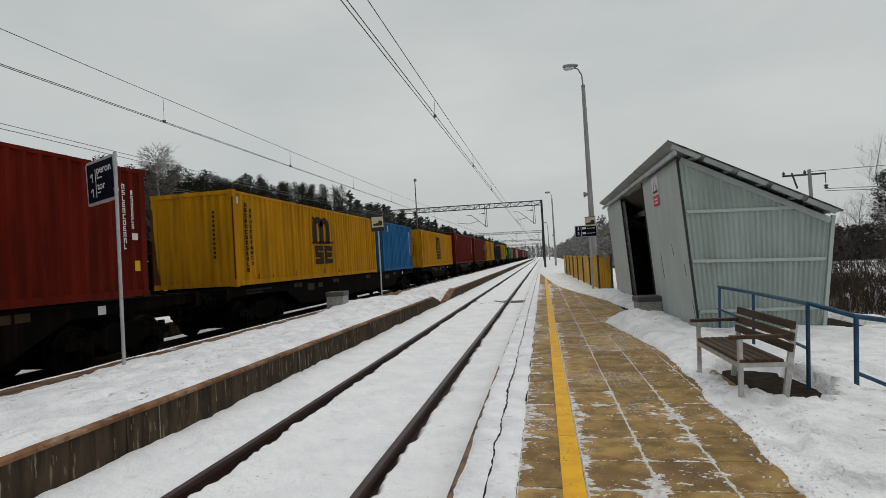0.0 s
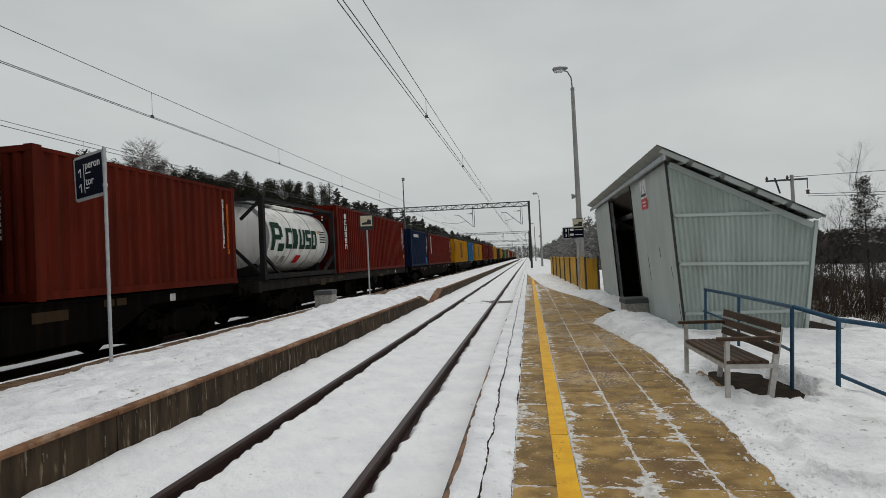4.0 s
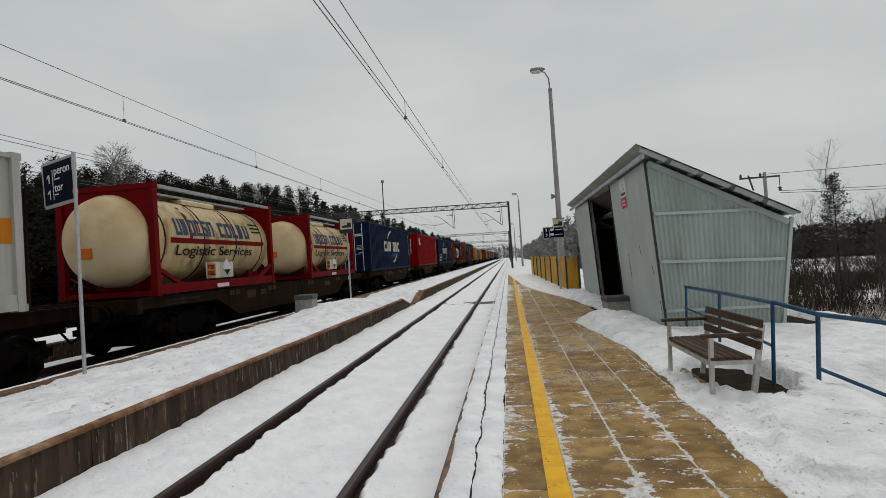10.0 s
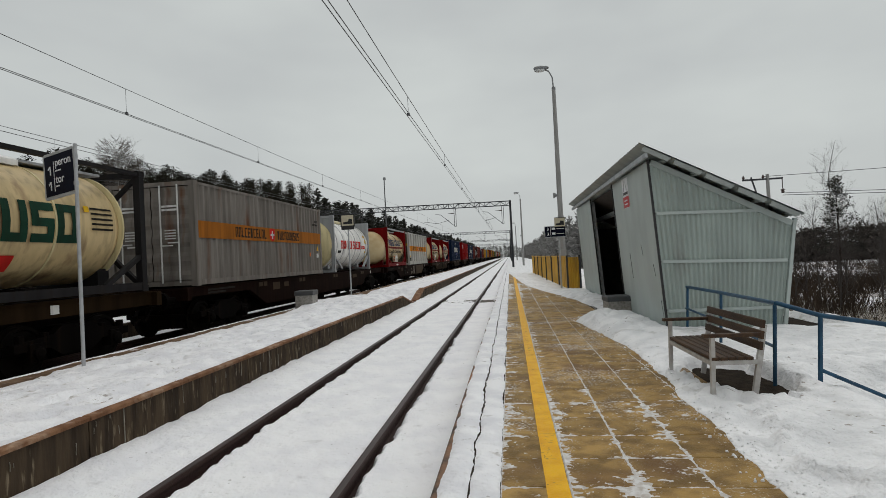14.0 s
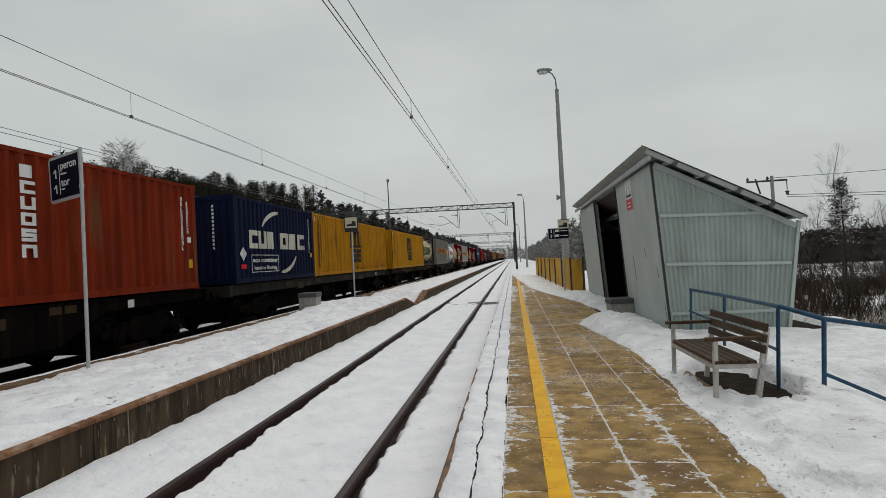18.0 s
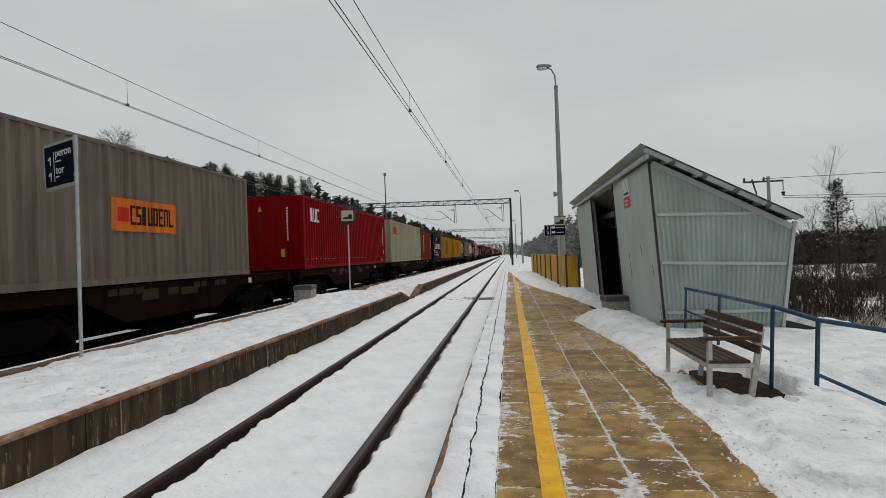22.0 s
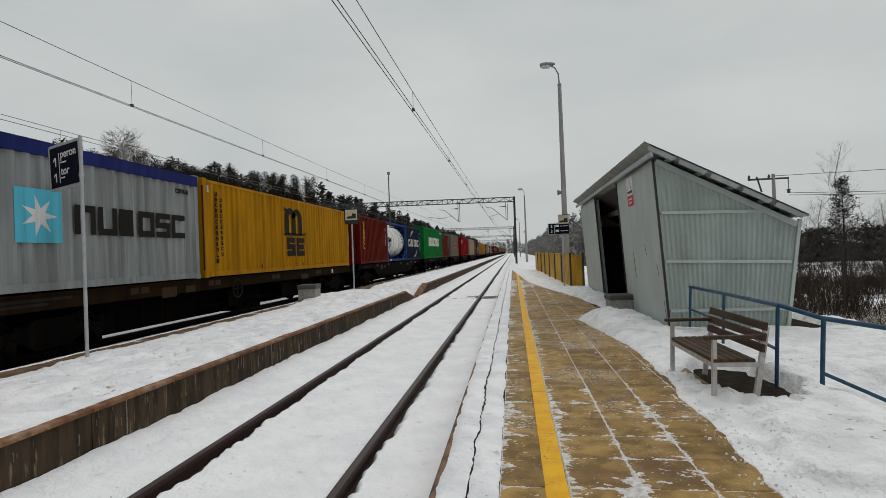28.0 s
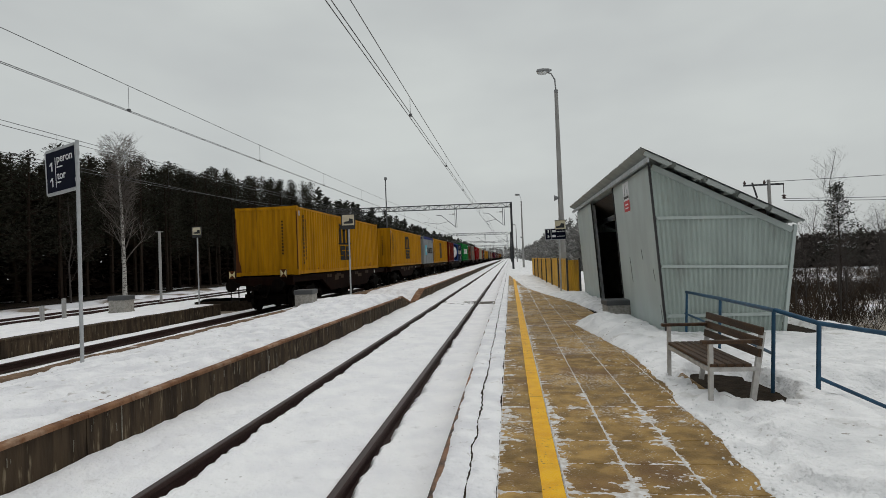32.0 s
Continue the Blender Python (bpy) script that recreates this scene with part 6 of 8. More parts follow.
            put("hazard_diamond", Shape().prism([(0.45, 0.22 * H + 0.1), (0.65, 0.30 * H + 0.1), (0.45, 0.38 * H + 0.1), (0.25, 0.30 * H + 0.1)], "x", X, X + 0.004), W)
            put("red_label", bars([(0.30, 0.62, 0.13 * H + 0.1, 0.18 * H + 0.1)], X), R_)
        put("code_strip", letter_blocks(11, L - 0.50, L - 0.43, 0.36 * H, 0.86 * H, X, 8, column=True), W)
        put("yellow_label", bars([(L - 0.40, L - 0.22, 0.30 * H, 0.36 * H)], X), Y)
        if marks == "arcs_low":
            put("patch", bars([(0.47 * L, 0.62 * L, 0.27 * H, 0.38 * H)], X - 0.001), P["tarp_blue"], "darker repainted patch")
    elif marks == "white_corner":   # small white letters high at the rear
        put("letters", letter_blocks(3, 0.055 * L, 0.130 * L, 0.66 * H, 0.85 * H, X, 16, forms="fuc", weight=0.28), W, "white block shape")
        put("code_strip", letter_blocks(11, L - 0.72, L - 0.64, 0.36 * H, 0.86 * H, X, 8, column=True), W)
        put("yellow_label", bars([(L - 0.62, L - 0.45, 0.20 * H, 0.29 * H)], X), Y)
        put("reflector_line", bars([(0.2 + k * 0.5, 0.42 + k * 0.5, 0.138 * H, 0.141 * H) for k in range(int(L / 0.5) - 1)], X), P["mark_cream"])
        put("yellow_label", bars([(L - 1.2, L - 0.95, 0.05 * H + 0.02, 0.10 * H)], X), Y)
    elif marks == "red_letters":
        put("letters", letter_blocks(2, 0.075 * L, 0.133 * L, 0.67 * H, 0.85 * H, X, 17, forms="of", fill=0.95, weight=0.34), R_, "red block shape")
        put("letters", letter_blocks(2, 0.134 * L, 0.19 * L, 0.67 * H, 0.84 * H, X, 18, forms="ul", weight=0.34), R_)
        put("code_strip", letter_blocks(7, L - 1.25, L - 0.35, 0.83 * H, 0.87 * H, X, 19), P["grey_warm"])
        put("yellow_label", bars([(L - 0.62, L - 0.48, 0.68 * H, 0.74 * H)], X), Y)
    elif marks == "white_wide":
        put("letters", letter_blocks(9, 0.225 * L, 0.785 * L, 0.41 * H, 0.69 * H, X, 20, forms="efoucnzfe", weight=0.33, fill=0.92), W, "large white block shape")
        put("code_strip", letter_blocks(8, L - 1.7, L - 0.4, 0.88 * H, 0.92 * H, X, 19), W)
        for u0, u1, v0, v1 in ((0.80, 0.86, 0.08, 0.30), (0.32, 0.345, 0.06, 0.26), (0.52, 0.54, 0.06, 0.24)):
            put("darker_patch", bars([(u0 * L, u1 * L, v0 * H, v1 * H)], X - 0.002), P["mark_green"], "darker repaired patch")
    elif marks == "orange_plate":
        put("plate", bars([(0.38 * L, 0.61 * L, 0.38 * H, 0.615 * H)], X), P["mark_orange"], "orange plate with dark letters")
        put("letters", letter_blocks(8, 0.44 * L, 0.60 * L, 0.43 * H, 0.57 * H, X + 0.005, 22, forms="czfuoenl", weight=0.34), K)
        put("square", bars([(0.40 * L, 0.435 * L, 0.45 * H, 0.55 * H)], X + 0.005), R_)
    elif marks == "star":
        put("plate", bars([(0.165 * L, 0.315 * L, 0.32 * H, 0.67 * H)], X), P["mark_cyan"], "light blue square with a white star")
        star = Shape()
        cy, cz = 0.24 * L, 0.495 * H
        ring = [(X + 0.006, cy + (0.36 if k % 2 == 0 else 0.13) * math.cos(math.pi * k / 7), cz + (0.36 if k % 2 == 0 else 0.13) * math.sin(math.pi * k / 7)) for k in range(14)]
        star.add(ring + [(X + 0.009, cy, cz)], [(k, (k + 1) % 14, 14) for k in range(14)])
        put("star", star, W)
        put("letters", letter_blocks(6, 0.362 * L, 0.915 * L, 0.385 * H, 0.595 * H, X, 25, forms="nufozc", weight=0.25, fill=0.88), K, "black block shape")
        put("code_strip", letter_blocks(5, L - 0.9, L - 0.4, 0.80 * H, 0.84 * H, X, 19), K)
    elif marks == "orange_band":
        flat_side = ob.name.startswith("bulk")
        z0, z1 = (0.425 * H, 0.585 * H) if flat_side else (0.455 * H, 0.62 * H)
        D = SIDE - 0.064 if flat_side else X
        put("band", bars([(0.14, L - 0.14, z0, z1)], D), P["orange" if flat_side else "orange_dull"], "orange band with dark letters")
        if flat_side:       # the band runs on over each rib
            for i in range(1, 8):
                y = L * i / 8
                put("band_on_rib", Shape().prism([(SIDE - 0.064, y - 0.068), (SIDE + 0.001, y - 0.038), (SIDE + 0.001, y + 0.038), (SIDE - 0.064, y + 0.068)], "z", z0, z1), P["orange"])
        put("letters", letter_blocks(11, 0.22 * L, 0.44 * L, z0 + 0.08, z1 - 0.07, D + 0.005, 26, weight=0.30, fill=0.78), K)
        put("letters", letter_blocks(10, 0.53 * L, 0.74 * L, z0 + 0.08, z1 - 0.07, D + 0.005, 27, weight=0.30, fill=0.78), K)
        c = (z0 + z1) / 2
        put("red_shield", Shape().prism([(0.464 * L, z1 - 0.02), (0.464 * L, c - 0.08), (0.470 * L, z0 + 0.06), (0.485 * L, z0 + 0.01), (0.500 * L, z0 + 0.06), (0.506 * L, c - 0.08), (0.506 * L, z1 - 0.02)], "x", D + 0.005, D + 0.009), R_, "red shield")
        put("white_cross", bars([(0.470 * L, 0.500 * L, c - 0.035, c + 0.035), (0.4815 * L, 0.4885 * L, c - 0.13, c + 0.13)], D + 0.010), W)
        if flat_side:
            put("blue_label", bars([(L - 0.98, L - 0.76, 0.61 * H, 0.70 * H)], D), P["blue_mid"])
        zt = 0.60 * H if flat_side else 0.35 * H
        put("warning_triangle", Shape().prism([(L - 0.62, zt), (L - 0.40, zt), (L - 0.51, zt + 0.085 * H)], "x", D, D + 0.004), Y)
        put("code_strip", letter_blocks(8, L - 1.0, L - 0.42, 0.73 * H, 0.755 * H, D, 19), K)
        put("code_strip", letter_blocks(5, L - 0.72, L - 0.42, 0.78 * H, 0.805 * H, D, 20), K)
        put("white_label", bars([(L - 0.95, L - 0.55, 0.365 * H, 0.405 * H) if flat_side else (L - 0.62, L - 0.42, 0.25 * H, 0.31 * H)], D), W)
        put("tan_label", bars([(L - 1.40, L - 1.28, 0.27 * H, 0.325 * H)], D), P["mark_orange"])
        if flat_side:
            put("yellow_label", bars([(0.30, 0.80, 0.24 * H, 0.29 * H)], D), Y)
            put("placard_holder", bars([(0.30, 1.00, 0.12 * H, 0.225 * H)], D), P["under_grey"])
    elif marks == "yellow_column":
        put("letters", letter_blocks(6, 0.10 * L, 0.10 * L + 0.26, 0.30 * H, 0.88 * H, X, 30, column=True), P["mark_yellow"], "yellow block of a column")
        put("code_strip", letter_blocks(9, L - 0.52, L - 0.46, 0.40 * H, 0.82 * H, X, 8, column=True), W)
    elif marks == "codes":
        put("code_strip", letter_blocks(11, L - 0.62, L - 0.55, 0.36 * H, 0.86 * H, X, 8, column=True), W)
        put("code_strip", letter_blocks(9, L - 0.42, L - 0.34, 0.30 * H, 0.82 * H, X, 9, column=True), P["mark_orange"])
        put("yellow_label", bars([(0.9, 1.06, 0.80 * H, 0.92 * H)], X), Y)


def tank(s, kind, label):
    """A tank in a frame of one container's length."""
    L, H = 6.06, 2.591
    ob = thing("tank_container", pose(TRACK_TRAIN, s, RAIL_Z + DECK), label, "tank container", "containers on the train")
    fr, body, ends = {"red": ("frame_red", "cream", "cream_end"), "black": ("frame_black", "cream", "white_tank"), "black_white": ("frame_black", "white_tank", "white_tank"),
                      "grey": ("frame_grey", "white_tank", "ivory"), "blue": ("frame_blue", "white_tank", "white_tank")}[kind]
    fm, bmat, em = P[fr], P[body], P[ends]
    bulge = kind in ("red", "grey")
    r = {"red": 1.08, "grey": 1.17}.get(kind, 1.12)
    zc = {"red": 1.33, "grey": 1.30}.get(kind, 1.36)
    # frame
    for y in (0.0, L - 0.15):
        for sg in (-1, 1):
            x0, x1 = (SIDE - 0.15, SIDE) if sg > 0 else (-SIDE, -SIDE + 0.15)
            part("corner_post", Shape().box(x0, x1, y, y + 0.15, 0.11, H - 0.11), fm, ob)
            for z in (0, H - 0.118):
                part("corner_casting", Shape().box(x0 - 0.006, x1 + 0.006, y - 0.006, y + 0.17, z, z + 0.118), fm, ob)
        for z in (0.02, H - 0.13):
            part("end_beam", Shape().box(-SIDE + 0.15, SIDE - 0.15, y + 0.02, y + 0.13, z, z + 0.115), fm, ob)
        if bulge:
            part("end_plate", Shape().box(-SIDE + 0.15, SIDE - 0.15, y + 0.06, y + 0.09, 1.45, H - 0.13), fm, ob, "end plate round the tank")
        else:
            for s in (-1, 1):
                part("end_brace", Shape().beam((s * (SIDE - 0.1), y + 0.07, 0.12), (s * 0.2, y + 0.07, 1.0), 0.09, 0.09), fm, ob)
                part("end_brace", Shape().beam((s * (SIDE - 0.1), y + 0.07, H - 0.12), (s * 0.45, y + 0.07, 1.9), 0.08, 0.08), fm, ob)
    for sg in (-1, 1):
        x = sg * (SIDE - 0.07)
        if kind != "grey":
            part("bottom_rail", Shape().box(x - 0.06, x + 0.06, 0.15, L - 0.15, 0.03, 0.26 if kind == "red" else 0.19), fm, ob)
            part("top_rail", Shape().box(x - 0.05, x + 0.05, 0.15, L - 0.15, H - 0.11, H - 0.03), P["frame_grey"] if kind == "red" else fm, ob)
        for y0, y1 in ((0.12, 1.15), (L - 0.12, L - 1.15)):
            part("brace", Shape().beam((x, y0, 0.62 if kind == "red" else 0.75), (x, y1, 0.16), 0.09, 0.09), fm, ob)
    over = 0.42 if bulge else -0.25
    a, b = -over, L + over
    d = 0.55
    prof = [(a, 0.05), (a + 0.03, r * 0.42), (a + 0.12, r * 0.70), (a + 0.28, r * 0.90), (a + d, r)] + [(b - d, r), (b - 0.28, r * 0.90), (b - 0.12, r * 0.70), (b - 0.03, r * 0.42), (b, 0.05)]
    shell = part("tank_shell", Shape().lathe([(0.20, r), (0.22, r + 0.012), (L - 0.22, r + 0.012), (L - 0.20, r)], 40, (0, 0, zc)) if bulge else Shape().lathe(prof, 40, (0, 0, zc)), bmat, ob, "rounded tank shell", smooth=True)
    if bulge:
        for q in (prof[:5], prof[5:]):
            e = q + [(0.3, r)] if q[0][0] < 1 else [(L - 0.3, r)] + q
            part("tank_end", Shape().lathe(e, 40, (0, 0, zc)), em, ob, "domed tank end", smooth=True)
    nb = 6 if kind == "grey" else 4
    for k in range(nb):
        y = lerp(0.55, L - 0.55, k / (nb - 1))
        rr = r + 0.012 * bulge
        part("band", Shape().lathe([(y - 0.025, rr + 0.001), (y - 0.02, rr + 0.012), (y + 0.02, rr + 0.012), (y + 0.025, rr + 0.001)], 40, (0, 0, zc)), P["mark_black"] if kind == "red" else (P["frame_grey"] if kind != "black" else P["ivory"]), shell, smooth=True)
    for y in (0.5, L - 0.8):
        part("saddle", Shape().box(-0.7, 0.7, y, y + 0.3, 0.16, zc - r * 0.75), fm, ob)
    part("walkway", Shape().box(-0.10, 0.42, 0.3, L - 0.3, H - 0.10, H - 0.05), P["frame_grey"], ob, "grey walkway along the top")
    part("manlid", Shape().lathe([(0, 0.28), (0.10, 0.28), (0.13, 0.2), (0.14, 0.02)], 16, (-0.1, L * 0.5, zc + r - 0.02), "z"), P["frame_grey"], shell)
    part("manlid", Shape().box(-0.4, 0.5, L * 0.36, L * 0.62, zc + r - 0.08, zc + r + 0.06, 0.04), em, shell)
    surf = lambda z: math.sqrt(max(0.02, (r + 0.012) ** 2 - (z - zc) ** 2))
    X = 0.0
    W, K, Y = P["mark_white"], P["mark_black"], P["mark_yellow"]
    blocks = lambda n, y0, y1, z0, z1, forms, material: part("letters", letter_blocks(n, y0, y1, z0, z1, X, 1, curve=surf, forms=forms, weight=0.31), material, shell)
    flat = lambda nm, cells, material, lab="": part(nm, bars(cells, X, curve=surf), material, shell, lab)
    if kind == "red":
        blocks(6, 1.0, 2.75, zc + 0.10, zc + 0.52, "ufoczn", P["mark_blue"])
        blocks(5, 3.0, 4.75, zc + 0.10, zc + 0.52, "colfu", P["mark_blue"])
        flat("red_stripe", [(0.75, L - 0.45, zc - 0.10, zc + 0.03)], P["frame_red"], "dark red stripe")
        words_on(shell, "Logistic Services", 0.36, 0.85, zc - 0.40, K, x=r + 0.02, slant=0.25, bold=0.004, width=3.9)
        part("orange_plate", Shape().box(1.085, 1.093, 2.25, 2.66, zc - 0.97, zc - 0.62), P["mark_orange"], ob, "orange hazard plate")
        part("placard_board", Shape().box(1.075, 1.085, 2.20, 3.60, zc - 1.02, zc - 0.58), P["mark_cream"], ob)
        part("plate_digits", letter_blocks(2, 2.30, 2.62, zc - 0.77, zc - 0.66, 1.094, 3).add(*((lambda q: (q.v, q.f))(letter_blocks(4, 2.28, 2.64, zc - 0.94, zc - 0.82, 1.094, 4)))), P["mark_black"], ob)
        flat("code_strip", [(4.9, 5.5, zc + 0.55 - k * 0.12, zc + 0.60 - k * 0.12) for k in range(3)], K)
        dz = zc - 0.74
        part("hazard_diamond", Shape().prism([(3.0, dz), (3.25, dz - 0.25), (3.5, dz), (3.25, dz + 0.25)], "x", 1.088, 1.096), W, ob, "black and white hazard diamond")
        part("hazard_half", Shape().prism([(3.08, dz - 0.06), (3.25, dz - 0.22), (3.42, dz - 0.06)], "x", 1.0965, 1.101), K, ob)
        part("nameplate", Shape().box(SIDE - 0.008, SIDE - 0.004, 2.5, 3.1, 0.06, 0.16), W, ob)
        part("end_label", Shape().box(-0.30, 0.0, a - 0.012, a + 0.012, zc - 0.42, zc - 0.18), P["mark_orange"], ob, "orange plate on the tank end")
        flat("rust_run", [(1.55, 1.68, zc - 0.05, zc + 0.85), (2.0, 2.05, zc + 0.2, zc + 0.9), (3.6, 3.68, zc + 0.4, zc + 0.95)], P["orange_red"], "rust run")
    elif kind in ("black", "black_white"):
        s2 = Shape()
        for q in ((0.75, 0.95, zc - 0.42, zc + 0.48), (0.95, 1.35, zc + 0.30, zc + 0.48), (1.25, 1.45, zc + 0.0, zc + 0.36), (0.95, 1.35, zc - 0.08, zc + 0.08), (1.2, 1.6, zc - 0.45, zc - 0.20)):
            s2 = s2.add(*((lambda t: (t.v, t.f))(bars([q], X, curve=surf))))
        part("initial", s2, P["mark_green"], shell, "large dark green initial shape")
        blocks(5, 1.75, 4.4, zc - 0.36, zc + 0.34, "cfuzo", P["mark_green"])
        flat("red_label", [(2.75, 3.15, zc - 0.84, zc - 0.58)], P["mark_red"])
        flat("paper_labels", [(1.2, 1.5, zc - 0.86, zc - 0.6), (1.65, 2.0, zc - 0.86, zc - 0.6)], P["mark_cream"])
        flat("code_strip", [(4.65, 5.2, zc + 0.30 - k * 0.10, zc + 0.34 - k * 0.10) for k in range(5)], K)
        flat("yellow_label", [(4.5, 4.62, zc + 0.24, zc + 0.36)], Y)
    elif kind == "grey":
        blocks(3, 1.15, 2.05, zc - 0.22, zc + 0.18, "nuf", P["mark_red"])
        blocks(3, 2.2, 2.95, zc - 0.22, zc + 0.18, "ocf", P["mark_red"])
        blocks(5, 3.1, 4.5, zc - 0.22, zc + 0.18, "zucof", P["mark_red"])
        blocks(4, 4.6, 5.3, zc - 0.20, zc - 0.03, "fcou", P["mark_red"])
        flat("yellow_label", [(5.25, 5.5, zc + 0.40, zc + 0.55), (5.3, 5.5, zc + 0.1, zc + 0.3), (5.3, 5.5, zc - 0.4, zc - 0.3)], Y)
        flat("black_frame", [(0.75, 1.2, zc - 0.42, zc - 0.30)], K)
        for y in (0.0, L):
            part("end_ring", Shape().box(-SIDE, SIDE, y - 0.05 if y == 0 else y - 0.1, y + 0.1 if y == 0 else y + 0.05, 0.0, 0.12), fm, ob)
    else:
        flat("worn_stickers", [(0.75, 1.05, zc - 0.1, zc + 0.25), (1.15, 1.5, zc - 0.05, zc + 0.2)], P["under_tan"], "torn brown sticker remains")
        flat("grey_patch", [(0.9, 1.5, zc - 0.5, zc - 0.12)], P["frame_grey"])
        flat("code_strip", [(4.6, 5.15, zc + 0.48 - k * 0.11, zc + 0.52 - k * 0.11) for k in range(6)], K)
        flat("orange_label", [(4.75, 4.92, zc - 0.62, zc - 0.42)], P["mark_orange"])
        part("round_mark", Shape().lathe([(0, 0.15), (0.006, 0.15), (0.006, 0.11), (0, 0.11)], 18, (surf(zc - 0.72) + 0.01, 3.55, zc - 0.72), "x"), K, shell)
        part("nameplate", Shape().box(SIDE - 0.008, SIDE - 0.003, 0.7, 1.1, 0.07, 0.15), W, ob)
    MOVING.append((ob, s))
    return ob


# wheels, bogies, wagons
def wheelset_mesh():
    s = Shape()
    for sg in (-1, 1):
        s.lathe([(sg * 0.68, 0.10), (sg * 0.685, 0.40), (sg * 0.682, 0.485), (sg * 0.71, 0.485), (sg * 0.715, 0.46), (sg * 0.81, 0.455), (sg * 0.812, 0.40), (sg * 0.77, 0.38), (sg * 0.77, 0.14), (sg * 0.80, 0.10)], 20, (0, 0, 0), "x")
        for k in range(3):      # uneven wear marks on the disc
            a = k * 2.1
            s.box(sg * 0.772, sg * 0.778, 0.26 * math.cos(a) - 0.04, 0.26 * math.cos(a) + 0.04, 0.26 * math.sin(a) - 0.03, 0.26 * math.sin(a) + 0.03)
    s.lathe([(-1.05, 0.07), (1.05, 0.07)], 10, (0, 0, 0), "x")
    return s.mesh("wheelset", P["wheel"], True)


def bogie_mesh():
    s = Shape()
    for sg in (-1, 1):
        x0, x1 = (0.93, 1.06) if sg > 0 else (-1.06, -0.93)
        s.prism([(-1.30, 0.50), (-1.30, 0.64), (-0.55, 0.72), (-0.35, 0.86), (0.35, 0.86), (0.55, 0.72), (1.30, 0.64), (1.30, 0.50), (0.60, 0.50), (0.35, 0.34), (-0.35, 0.34), (-0.60, 0.50)], "x", x0, x1)
        for y in (-0.9, 0.9):
            s.box(x0 - 0.02, x1 + 0.05, y - 0.15, y + 0.15, 0.32, 0.62)
            s.lathe([(0, 0.11), (0.10, 0.11), (0.12, 0.06)], 10, (x1 if sg > 0 else x0 - 0.12, y, 0.46), "x")
            for o in (-0.24, 0.24):
                s.lathe([(0, 0.07), (0.16, 0.07)], 8, ((x0 + x1) / 2, y + o, 0.62), "z")
    s.box(-0.95, 0.95, -0.25, 0.25, 0.55, 0.85)
    s.box(-0.55, 0.55, -1.25, 1.25, 0.22, 0.84)
    s.box(-0.60, 0.60, -2.1, 2.1, 0.80, 1.06)
    s.box(-0.9, 0.9, -1.36, -1.28, 0.45, 0.60)
    s.box(-0.9, 0.9, 1.28, 1.36, 0.45, 0.60)
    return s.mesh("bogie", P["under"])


WHEELS, BOGIE = wheelset_mesh(), bogie_mesh()
AXLES = {-0.9: [], 0.9: []}


